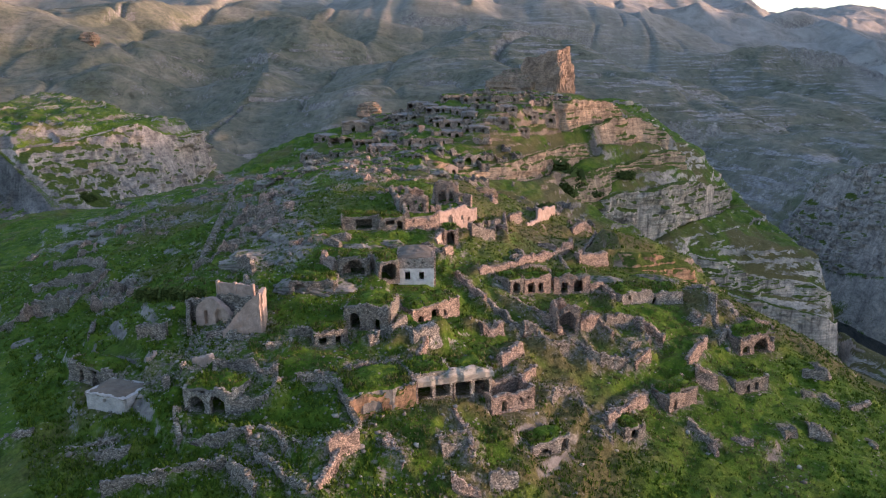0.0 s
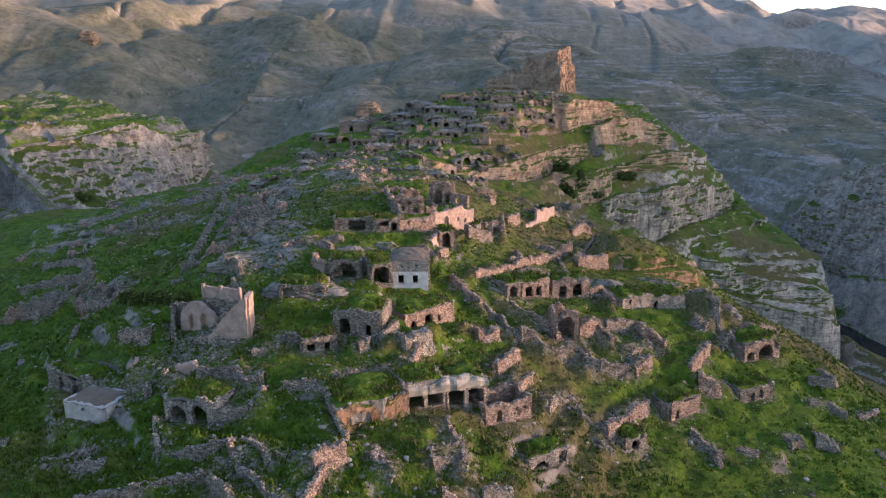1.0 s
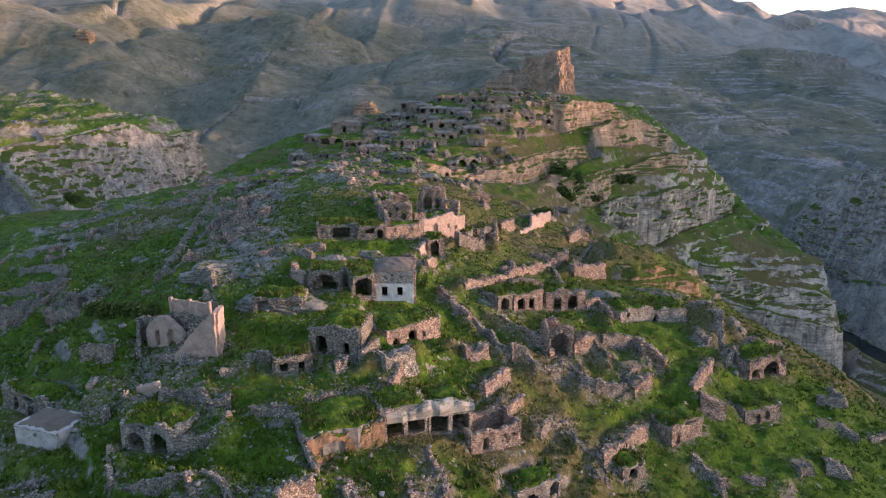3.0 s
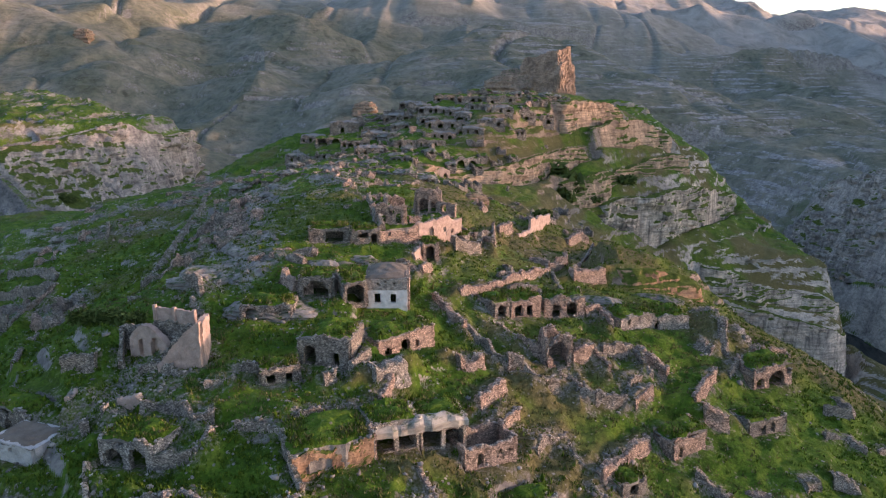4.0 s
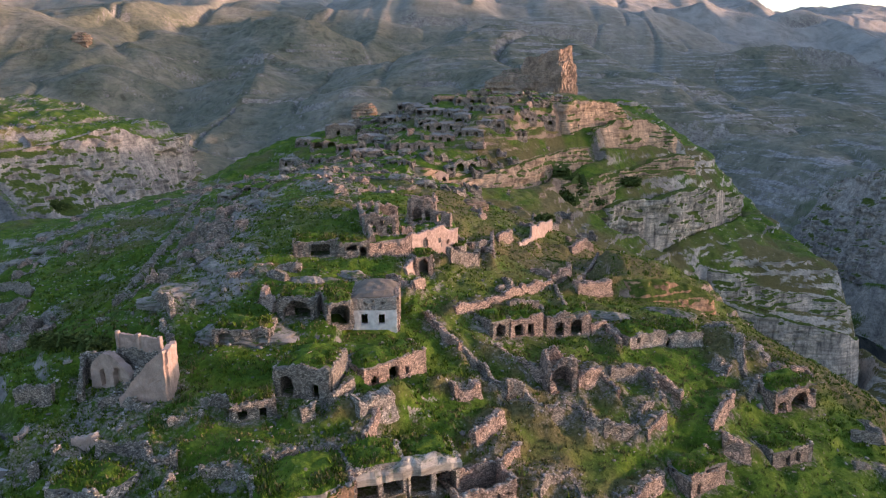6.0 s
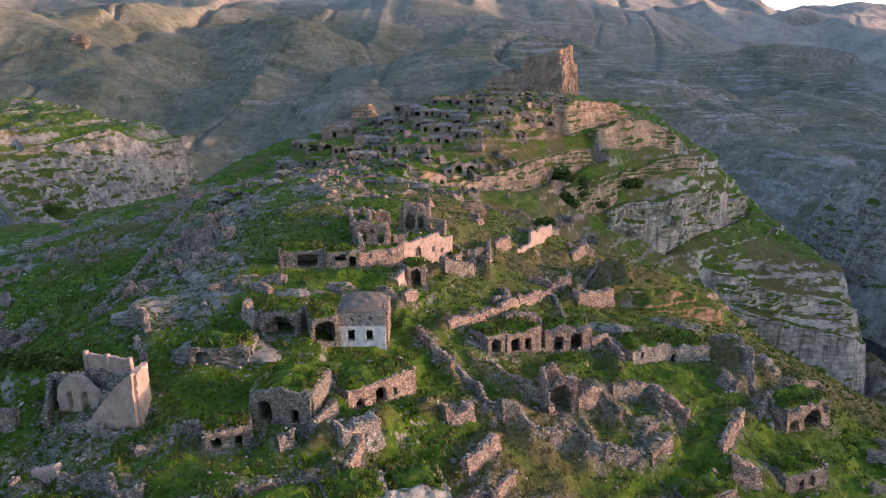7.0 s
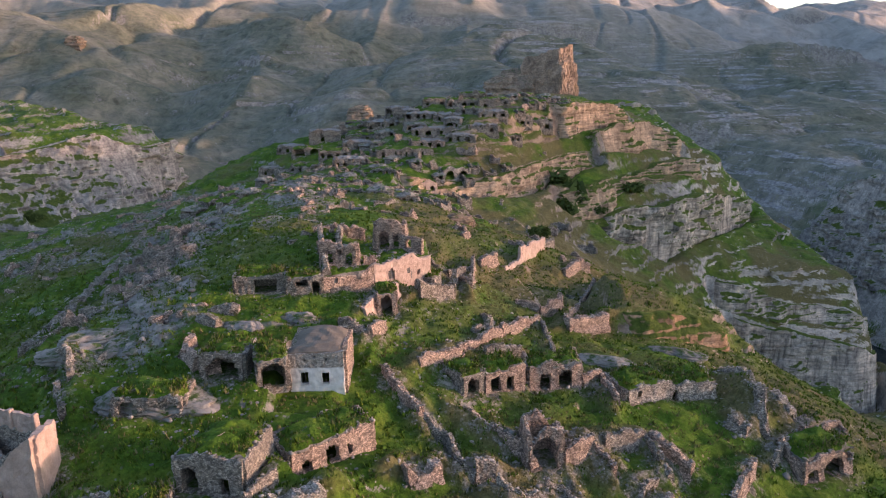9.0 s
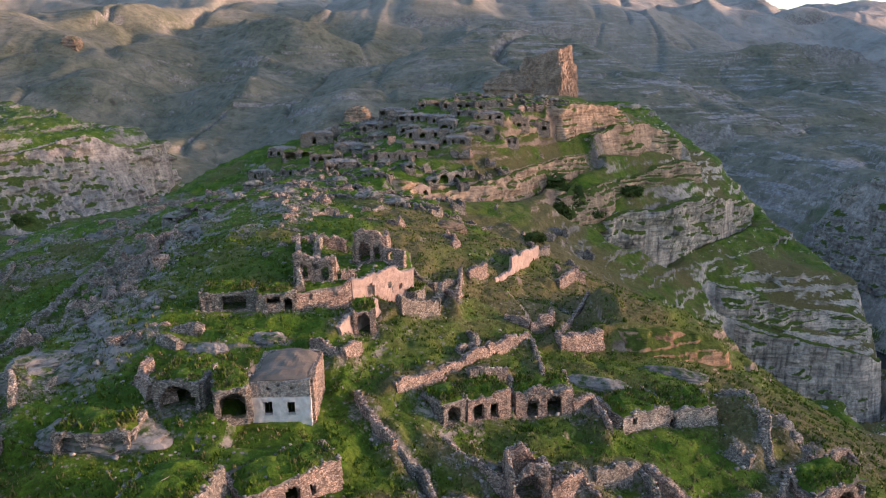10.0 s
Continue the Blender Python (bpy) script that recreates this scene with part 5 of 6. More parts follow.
def turf_terrace():
    """The grass platform held up by an ochre wall."""
    a, b = (-12.9, 81.6), (-3.9, 85.6)
    p = corners(a, b, 7.0)
    z = min(ground_at(*a), ground_at(*b))
    ob = thing("terrace", "grass platform held by a crumbling ochre retaining wall", "terrace", *((p[0] + p[2]) / 2), z)
    part("retaining_wall", masonry(p[0], p[1], [(0, 3.6), (0.6, 3.3), (1, 3.9)], 0.8, [(3.2, 3.4, 1.9, 0.5, True)], 0.45, 0.3, (z, z), 1.0), ORANGE_EARTH, ob, "crumbling face of orange earth")
    part("retaining_wall", masonry(p[1], p[2], 3.8, 0.8, (), 0.5, 0.4, (z, z), 1.0), RUBBLE_WARM, ob)
    part("retaining_wall", masonry(p[3], p[0], 3.6, 0.8, (), 0.5, 0.4, (z, z), 1.0), RUBBLE, ob)
    part("turf", slab(corners(a, b, 7.0, 0.1), z + 3.75, 3.6, 0.7, 5.0, 0.6, 0.5), GROUND, ob, "thick yellowish grass")
    TURF.extend([(corners(a, b, 7.0, 0.0), z + 4.0)] * 3)


turf_terrace()

W = "tumbled dry-stone wall of grey rubble in the grass"
O = "broken ochre rubble wall warmed by evening sun"
# walls below the gable ruin and round the courtyard
free_wall([(-35.0, 78.9), (-26.2, 77.4)], 2.0)
free_wall([(-37.9, 83.9), (-35.4, 78.9)], 2.4)
free_wall([(-26.3, 78.0), (-25.0, 76.1), (-23.3, 75.2)], 2.3, label=O, mat=RUBBLE_WARM)
free_wall([(-24.5, 78.5), (-21.3, 76.2), (-20.0, 74.4)], 2.0)
free_wall([(-30.2, 84.8), (-25.2, 84.2), (-23.6, 86.9)], 2.2)
free_wall([(-35.7, 94.3), (-29.4, 93.4), (-27.8, 90.9), (-24.9, 91.4)], 1.5)
free_wall([(-39.3, 95.5), (-35.9, 95.3)], 2.0, PLASTER, label="stub of a pink plastered wall in the sun")
free_wall([(-46.8, 96.4), (-46.3, 98.0)], 3.4, PLASTER, 0.8, label="narrow sunlit pier of plastered masonry")
free_wall([(-40.4, 93.1), (-40.0, 94.1)], 2.0)
free_wall([(-43.3, 92.6), (-42.5, 93.2)], 1.6, thick=1.2)
free_wall([(-47.9, 80.4), (-42.5, 79.2)], 1.2)
free_wall([(-53.2, 82.4), (-49.8, 82.9), (-46.8, 83.5)], 1.0)
free_wall([(-43.2, 72.5), (-35.9, 72.4), (-28.8, 73.7), (-27.3, 74.4)], 2.4)
free_wall([(-27.0, 73.2), (-23.7, 69.9), (-22.2, 68.0)], 2.0)
free_wall([(-26.2, 78.0), (-23.6, 74.8), (-19.7, 70.5), (-15.9, 67.9)], 1.8)
free_wall([(-15.1, 68.0), (-14.2, 70.7), (-13.1, 73.2)], 1.8, RUBBLE_WARM, label=O)
free_wall([(-14.6, 73.0), (-11.2, 76.0)], 3.0, RUBBLE_WARM, 1.2, label="thick stub of ochre masonry")
free_wall([(-19.2, 75.2), (-16.6, 75.2), (-14.2, 76.1)], 1.3)
free_wall([(-12.9, 81.4), (-11.1, 78.6)], 1.8)
free_wall([(1.6, 84.5), (3.2, 81.9), (3.8, 78.1)], 1.7, RUBBLE_WARM, label=O)
free_wall([(-0.3, 77.1), (3.1, 79.1)], 1.8)
free_wall([(-7.3, 78.0), (-5.7, 75.2)], 1.2, RUBBLE_WARM, label=O)
free_wall([(-7.7, 76.8), (-4.9, 73.7)], 1.4, RUBBLE_WARM, label=O)
free_wall([(-0.7, 78.5), (3.6, 81.2), (4.1, 77.1)], 1.6)
free_wall([(1.1, 72.8), (4.8, 73.1)], 1.6, RUBBLE_WARM, label=O)
free_wall([(6.0, 74.8), (9.8, 76.4)], 2.4, PALE, 1.0, label="stub of pale plastered masonry")
free_wall([(-14.5, 90.4), (-11.3, 91.7), (-7.1, 92.7), (-2.7, 93.4)], 0.9)
free_wall([(-3.9, 94.1), (-2.8, 98.6)], 1.8, RUBBLE_WARM, label=O)
free_wall([(-21.3, 88.3), (-18.3, 88.5), (-14.7, 87.0)], 1.5)
free_wall([(-23.9, 99.5), (-21.5, 99.7)], 1.8)
free_wall([(-28.1, 96.7), (-24.1, 97.8)], 0.9)
free_wall([(-11.9, 96.9), (-10.2, 97.6)], 2.1, thick=1.4)
free_wall([(-8.5, 99.2), (-6.3, 102.9)], 2.2)
free_wall([(-5.4, 98.3), (-1.2, 101.4)], 3.6, PALE, 2.2, 0.7, label="thick block of ochre rubble")
free_wall([(6.5, 108.1), (10.1, 110.4)], 2.6, RUBBLE_WARM, 2.0, 0.85, label="thick block of ochre rubble")
free_wall([(9.2, 98.7), (11.3, 102.0), (13.3, 105.0)], 2.2, RUBBLE_WARM, 1.2, label=O)
free_wall([(12.6, 96.7), (15.1, 100.1)], 2.2, RUBBLE_WARM, label=O)
free_wall([(16.9, 94.3), (18.7, 97.8), (22.1, 99.8), (23.2, 94.5)], 1.5)
free_wall([(25.7, 93.6), (30.3, 99.0), (35.3, 104.2)], 2.2, RUBBLE_WARM, 1.4, label=O)
free_wall([(24.4, 92.3), (26.0, 90.0)], 1.0)
# the stepped lane with its two walls
free_wall([(8.7, 118.3), (11.1, 116.6), (13.2, 111.3), (14.6, 110.6)], 1.7)
free_wall([(13.6, 122.0), (17.3, 118.5), (20.9, 116.6), (22.0, 114.7)], 2.0, RUBBLE_WARM, label="long lane wall of ochre rubble")
free_wall([(2.6, 126.3), (4.8, 123.0), (8.1, 119.1)], 1.5, RUBBLE_WARM, label="long lane wall of ochre rubble")
free_wall([(14.6, 110.9), (17.1, 111.2)], 3.6, thick=0.9)
free_wall([(17.0, 109.6), (19.5, 108.2), (22.5, 109.4)], 2.6)
free_wall([(25.8, 109.0), (28.0, 108.5), (34.5, 110.0)], 2.1)
free_wall([(34.6, 109.7), (38.1, 112.5)], 2.9, RUBBLE_WARM, 0.9, label="sunlit corner of an ochre enclosure wall")
free_wall([(22.9, 111.8), (25.5, 111.9), (25.8, 109.0)], 1.8)
free_wall([(34.3, 112.4), (35.0, 113.9), (37.2, 115.6)], 1.8)
free_wall([(31.3, 119.4), (37.8, 123.1)], 2.4, thick=1.0)
free_wall([(37.8, 122.9), (38.5, 118.6), (39.3, 116.2)], 2.3)
free_wall([(29.7, 118.5), (31.1, 117.5), (31.9, 115.1)], 2.2, RUBBLE_WARM, label=O)
free_wall([(38.6, 123.2), (41.4, 120.2), (43.0, 118.9)], 2.4, RUBBLE_WARM, 1.2, label=O)
free_wall([(25.7, 115.4), (28.1, 117.2), (29.7, 118.5)], 3.0, RUBBLE_WARM, label=O)
free_wall([(7.3, 128.8), (14.3, 136.7), (20.0, 144.3), (27.2, 153.2)], 2.0, RUBBLE_WARM, 0.9, label="long stepped wall of ochre rubble on a bank")
free_wall([(27.7, 154.2), (28.2, 145.7), (28.0, 136.1)], 1.4)
free_wall([(17.0, 136.2), (22.7, 137.9)], 2.4)
free_wall([(31.0, 132.7), (34.3, 135.4), (35.3, 128.4)], 2.0, RUBBLE_WARM, label=O)
free_wall([(27.7, 189.3), (36.6, 212.4)], 4.0, PLASTER, 0.7, 0.3, label="tall sunlit wall of pale plaster", openings=[(2.0, 0.4, 0.5, 1.6, False)])
free_wall([(36.6, 212.4), (46.6, 258.5)], 2.4)
free_wall([(23.6, 181.4), (27.7, 189.3)], 1.0, PLASTER, label=O)
free_wall([(17.7, 176.6), (21.7, 182.7)], 2.4, RUBBLE_WARM, 1.4, label=O)
free_wall([(32.4, 152.8), (40.5, 157.4)], 2.8, RUBBLE_WARM, 1.6, 0.4, label="thick reddish block of rubble masonry")
free_wall([(32.5, 155.7), (38.0, 169.4), (41.8, 174.8)], 1.8, RUBBLE_WARM, label=O)
free_wall([(38.4, 191.6), (43.6, 200.7), (46.4, 201.2)], 2.4, RUBBLE_WARM, 1.4, label=O)
free_wall([(6.5, 168.0), (11.3, 165.2), (15.8, 168.3)], 2.4)
free_wall([(6.3, 149.9), (12.0, 155.9)], 2.8, thick=1.4)
free_wall([(-4.4, 134.1), (0.1, 132.6), (1.8, 136.3)], 1.8, RUBBLE_WARM, label=O)
chamber((37.7, 131.6), (45.0, 134.8), 6.0, 2.6, [(0.25, 0.9, 1.0, 1.0, False)], PALE, GROUND, "long low ruin with a pale plastered front", "ruined_house", ragged=0.6, bulge=0.4)
chamber((45.0, 134.8), (52.0, 135.7), 6.0, 2.8, [(0.12, 0.9, 1.9, 0, True)], PALE, GROUND, "low ruin, pale front with a narrow dark doorway", "ruined_house", ragged=0.5, bulge=0.5)
free_wall([(56.0, 143.5), (58.7, 140.0), (58.2, 134.2), (56.7, 130.0)], (2.2, 3.6, 3.8, 2.2), RUBBLE, 1.7, 0.95, label="massive curved stub of a grey rubble tower")
free_wall([(52.6, 130.9), (54.7, 128.9)], 1.6, RUBBLE, 1.8, 0.9)
free_wall([(62.6, 138.9), (63.8, 134.7), (65.5, 134.5)], 1.8, PALE, 1.6, 0.9, label="pale broken masonry spilling down the slope")
free_wall([(45.6, 113.5), (50.3, 119.8), (52.6, 122.7)], 2.6, RUBBLE_WARM, 0.9, label=O)
free_wall([(46.6, 111.6), (50.8, 111.7)], 2.6, RUBBLE_WARM, 1.6, label=O)
free_wall([(55.7, 123.9), (59.3, 127.9), (62.8, 130.0)], 2.2)
free_wall([(63.1, 130.6), (72.2, 136.8), (72.5, 134.7)], 2.0, RUBBLE_WARM, label=O)
free_wall([(41.7, 100.6), (43.9, 99.4), (45.4, 97.7)], 1.2)
free_wall([(69.2, 115.2), (73.7, 115.6), (75.9, 113.7)], 1.2)
free_wall([(78.6, 114.9), (84.0, 117.3)], 0.9)
free_wall([(-1.9, 139.4), (0.3, 145.1), (2.7, 149.4)], 2.0, PLASTER, 1.2, 0.5, label="stepped ramp wall of worn plaster")
free_wall([(7.4, 151.0), (12.1, 156.3), (12.8, 162.7)], 2.8, RUBBLE, 1.2, 0.8)
free_wall([(13.5, 164.0), (15.5, 159.0), (16.6, 173.2)], 2.6, RUBBLE_WARM, 0.8, 0.8, label=O)
# west slope
free_wall([(-54.1, 136.3), (-49.1, 135.4), (-49.6, 143.7)], 1.6)
free_wall([(-49.7, 145.9), (-44.8, 144.3), (-47.9, 153.1)], 1.5)
free_wall([(-104.2, 208.7), (-96.7, 208.3), (-87.2, 202.7)], 1.3)
free_wall([(-96.0, 205.7), (-101.7, 217.9)], 2.6, thick=1.0)
free_wall([(-52.6, 128.2), (-40.5, 122.3)], 0.8)
free_wall([(-37.2, 118.2), (-33.5, 112.9)], 1.6)
free_wall([(-39.7, 102.7), (-37.3, 103.7), (-32.2, 100.1)], 1.0)
free_wall([(-99.3, 149.9), (-87.7, 145.6)], 4.2, label="tall grey wall of a collapsed house", openings=[(2.0, 0.9, 1.5, 1.4, True), (5.0, 0.8, 1.0, 1.8, False)])
free_wall([(-87.1, 144.6), (-86.3, 149.7), (-84.6, 158.1)], 2.4)
free_wall([(-110.5, 168.4), (-97.0, 164.4), (-84.2, 158.7)], 2.2)
free_wall([(-105.8, 146.4), (-100.2, 146.9)], 2.0)
free_wall([(-52.8, 106.1), (-47.7, 106.4)], 2.6, thick=1.4)
free_wall([(-65.3, 113.3), (-70.4, 128.4)], 1.6)
free_wall([(-67.3, 88.8), (-61.7, 88.5)], 1.2)

free_wall([(-51.8, 135.6), (-56.5, 152.6), (-61.4, 171.6), (-67.7, 197.8), (-69.0, 213.0)], 1.2, RUBBLE, 1.6, 0.8, label="long low terrace wall of grey rubble")
free_wall([(-43.5, 127.5), (-40.3, 125.6), (-37.0, 121.3), (-35.6, 118.6)], (1.0, 2.8, 3.0, 2.2), RUBBLE, 0.8, 0.4, label="tall thin curved wall of grey rubble")
free_wall([(-121.0, 197.0), (-101.0, 180.0), (-92.0, 172.5)], 1.6, RUBBLE, 1.4, 0.8)

free_wall([(58.6, 102.4), (61.4, 103.2)], 0.9, RUBBLE, 1.8, 0.9)
free_wall([(65.2, 105.2), (68.8, 104.2)], 1.1, RUBBLE, 1.8, 0.9)

# rock bosses among the walls
GREY_BOSS = "smooth grey limestone boss rising from the grass"
for (px, py), rx, ry, h, turn in zip([(-23.4, 115.6), (-40.3, 131.5), (-11.3, 136.3), (-18.0, 132.1), (-39.9, 127.4), (36.7, 141.8), (-25.4, 115.6), (49.5, 150.2)],
                                     (7.5, 4.0, 3.0, 3.0, 5.0, 5.0, 6.0, 6.5), (3.0, 2.2, 1.6, 1.5, 2.2, 2.0, 2.4, 2.0),
                                     (2.6, 1.7, 1.0, 0.9, 1.8, 1.6, 2.0, 1.6), (-8, 20, 0, 0, 15, -20, -5, -15)):
    outcrop(px, py, rx, ry, h, ROCK, GREY_BOSS, turn)
(px, py), = (13.6, 223.8),
outcrop(px, py, 5.0, 2.5, 3.0, ROCK_WARM, "crumbling ochre rock bank below a grassy crest")


# ---- the upper town and the west slope: many small ruins, in a few kinds ----
def small_ruin(kind):
    """A small roofless or half-roofed house about its own origin, front to the south."""
    w, d, h = ((8.5, 4, 3.0), (6, 4.5, 2.8), (11.5, 4, 3.0), (4.5, 4, 3.8), (9.5, 3.5, 2.4), (6.5, 5, 4.0))[kind]
    mat = RUBBLE_WARM if kind == 3 else RUBBLE
    ob = new("ruined_house")
    z = (0, 0)
    p = (-w / 2, -d / 2), (w / 2, -d / 2), (w / 2 + 0.5, d / 2), (-w / 2 - 0.5, d / 2)
    doors = [[(w * 0.24, 1.7, 1.9, 0, True), (w * 0.52, 1.1, 1.3, 0.5, True), (w * 0.8, 1.5, 1.7, 0, True)], [(w * 0.4, 1.8, 2.0, 0, True)], [(w * 0.12, 1.7, 1.9, 0, True), (w * 0.36, 2.4, 2.0, 0, True), (w * 0.63, 1.2, 1.4, 0.4, False), (w * 0.85, 1.8, 1.9, 0, True)],
             [(w * 0.5, 1.3, 2.2, 0, True), (w * 0.5, 0.7, 0.8, 2.7, False)], [(w * 0.2, 2.0, 1.6, 0, True), (w * 0.55, 1.2, 1.4, 0, True), (w * 0.82, 1.4, 1.4, 0, True)], [(w * 0.3, 1.3, 2.0, 0, True), (w * 0.75, 0.9, 1.2, 1.0, False), (w * 0.5, 0.7, 0.8, 2.7, False)]][kind]
    broken = ([(0, h * 0.7), (0.3, h), (0.8, h), (1, h * 0.5)], [(0, h * 0.4), (0.3, h), (0.6, h * 0.9), (1, h * 0.3)], [(0, h * 0.6), (0.2, h), (0.8, h), (1, h * 0.7)], [(0, h), (0.6, h), (1, h * 0.4)], h, [(0, h), (0.5, h * 0.9), (1, h * 0.45)])[kind]
    roofed = kind in (0, 2, 4)
    part("wall", masonry(p[0], p[1], broken, 0.9, doors, 0.75, 0.36, z, 2.6), mat, ob)
    part("wall", masonry(p[1], p[2], [(0, h * 0.6), (1, h * 0.5)], 0.9, (), 0.9, 0.6, z, 2.6), mat, ob)
    part("wall", masonry(p[2], p[3], h * (0.8 if roofed else 0.55), 0.8, (), 0.6, 0.6, z, 1.5), mat, ob)
    part("wall", masonry(p[3], p[0], [(0, h * 0.5), (1, h * 0.5)], 0.9, (), 0.9, 0.6, z, 2.6), mat, ob)
    if roofed:
        part("roof", slab([(-w / 2, -d / 2), (w / 2, -d / 2), (w / 2, d / 2 + 1.5), (-w / 2, d / 2 + 1.5)], h * 0.92, 0.7, 0.5, kind, 0.75, 0.6), GROUND if kind != 0 else ROCK, ob)
    label = ("grey rock-cut rooms under a broken stone ledge", "roofless grey rubble hut with an arched door", "long row of dark rock-cut rooms under turf", "tall narrow ochre ruin without a roof", "low grey vaulted ruin under turf", "tall grey house ruin, roof fallen in")[kind]
    ob.scale = (0.9, 0.9, 0.85)
    return tagged(ob, label, "ruin", "ruined houses of the upper town")


def rubble_ridge(kind):
    """A collapsed wall corner half buried in its own stones."""
    r = random.Random(200 + kind)
    out = ([], [])
    x, y = 0.0, 0.0
    turn = r.uniform(-0.3, 0.3)
    for k in range(2 + kind % 2):
        step_ = r.uniform(2.5, 5.0)
        x2, y2 = x + step_ * math.cos(turn), y + step_ * math.sin(turn)
        masonry((x, y), (x2, y2), [(0, r.uniform(0.8, 2.4)), (0.5, r.uniform(0.6, 2.6)), (1, r.uniform(0.5, 2.0))], r.uniform(0.8, 1.5), (), 0.9, 0.5, (0, 0), 1.6, out)
        x, y, turn = x2, y2, turn + r.choice((-1.4, 1.3, 0.6, -0.7))
    ob = part("ruined_masonry", out, RUBBLE if kind % 3 else RUBBLE_WARM, None)
    return tagged(ob, "collapsed wall corner half buried in rubble", "ruined wall", "collapsed walls on the slopes")


def house_row(x, y, w, d, h, turn, doors, mat, roof, label, broken=0.3):
    """A row of joined rooms with dark openings under one flat roof; doors: share, width, height, sill, arched."""
    kept, crowns = list(FALLEN), list(TOPS)
    ob = new("ruined_house")
    front = [(k * w, wide, tall, sill, arch) for k, wide, tall, sill, arch in doors]
    p = [(-w / 2, -d / 2), (w / 2, -d / 2), (w / 2, d / 2), (-w / 2, d / 2)]
    part("wall", masonry(p[0], p[1], [(0, h * 0.8), (0.15, h), (0.85, h), (1, h * 0.75)], 0.8, front, broken, 0.36, (0, 0), 3.0), mat, ob, "front wall with dark openings")
    part("wall", masonry(p[1], p[2], [(0, h * 0.8), (1, h * 0.9)], 0.8, (), broken, 0.5, (0, 0), 3.0), mat, ob)
    part("wall", masonry(p[2], p[3], h * 0.9, 0.8, (), broken, 0.6, (0, 0), 2.0), mat, ob)
    part("wall", masonry(p[3], p[0], [(0, h * 0.9), (1, h * 0.8)], 0.8, (), broken, 0.5, (0, 0), 3.0), mat, ob)
    part("roof", slab([(-w / 2, -d / 2 - 0.1), (w / 2, -d / 2 - 0.1), (w / 2, d / 2 + 2.5), (-w / 2, d / 2 + 2.5)], h * 0.94, 0.6, 0.35, x, 0.3 + broken * 0.6, 0.5), roof, ob)
    FALLEN[:], TOPS[:] = kept, crowns
    FALLEN.extend((x + k * w, y - d / 2 - 1.0, 1.4) for k in (-0.4, 0.0, 0.4))
    ob.matrix_world = pose(x, y, ground_at(x, y - d / 2) - 0.2, 0, 0, turn)
    return tagged(ob, label, "ruin", "ruined houses of the upper town")


ROW = "row of grey stone rooms with dark doorways, flat earth roof"
THREE = [(0.18, 1.6, 2.1, 0, True), (0.45, 1.2, 1.8, 0.3, False), (0.75, 2.2, 2.2, 0, True)]
FOUR = [(0.1, 1.3, 2.2, 0, False), (0.33, 2.4, 2.3, 0, True), (0.6, 1.4, 1.6, 0.5, False), (0.85, 2.0, 2.1, 0, True)]
SLITS = [(0.12, 1.6, 2.3, 0, False), (0.34, 0.7, 1.9, 0.5, False), (0.44, 0.7, 1.9, 0.5, False), (0.54, 0.7, 1.9, 0.5, False), (0.64, 0.7, 1.9, 0.5, False), (0.82, 0.9, 1.8, 0.4, True)]
MOUTHS = [(0.25, 4.2, 3.6, 0, True), (0.74, 3.6, 3.4, 0, True)]
house_row(-7.5, 329, 24, 6, 4.0, 4, SLITS, RUBBLE, GROUND, "long stone house with a row of tall narrow windows")
house_row(2, 338, 15, 5, 3.6, -3, FOUR, RUBBLE_WARM, GRAVEL_ROOF, "low ochre house row with a flat stony roof")
house_row(17, 340, 13, 5, 3.4, -8, THREE, RUBBLE, GRAVEL_ROOF, ROW)
house_row(6, 347, 22, 5, 3.6, 3, FOUR, RUBBLE, GRAVEL_ROOF, ROW)
house_row(-1, 301, 15, 5, 4.4, 34, FOUR, PLASTER, GROUND, "sunlit plastered rooms with dark arches on the cliff edge", 0.5)
house_row(14, 319, 12, 5, 5.0, 20, MOUTHS, PALE, GROUND, "two great cave mouths parted by a white pier", 0.4)
house_row(-47, 358, 14, 6, 5.6, 8, [(0.42, 1.8, 3.0, 0, False), (0.8, 1.0, 1.4, 2.0, False)], RUBBLE, GRAVEL_ROOF, "tall square grey house with a dark doorway", 0.25)
house_row(-52, 340, 13, 5, 4.0, 14, MOUTHS, RUBBLE, GROUND, "broken grey vaults with wide dark mouths", 0.7)
house_row(-38, 331, 13, 5, 3.8, 6, FOUR, RUBBLE, GROUND, ROW, 0.6)
rows = random.Random(41)
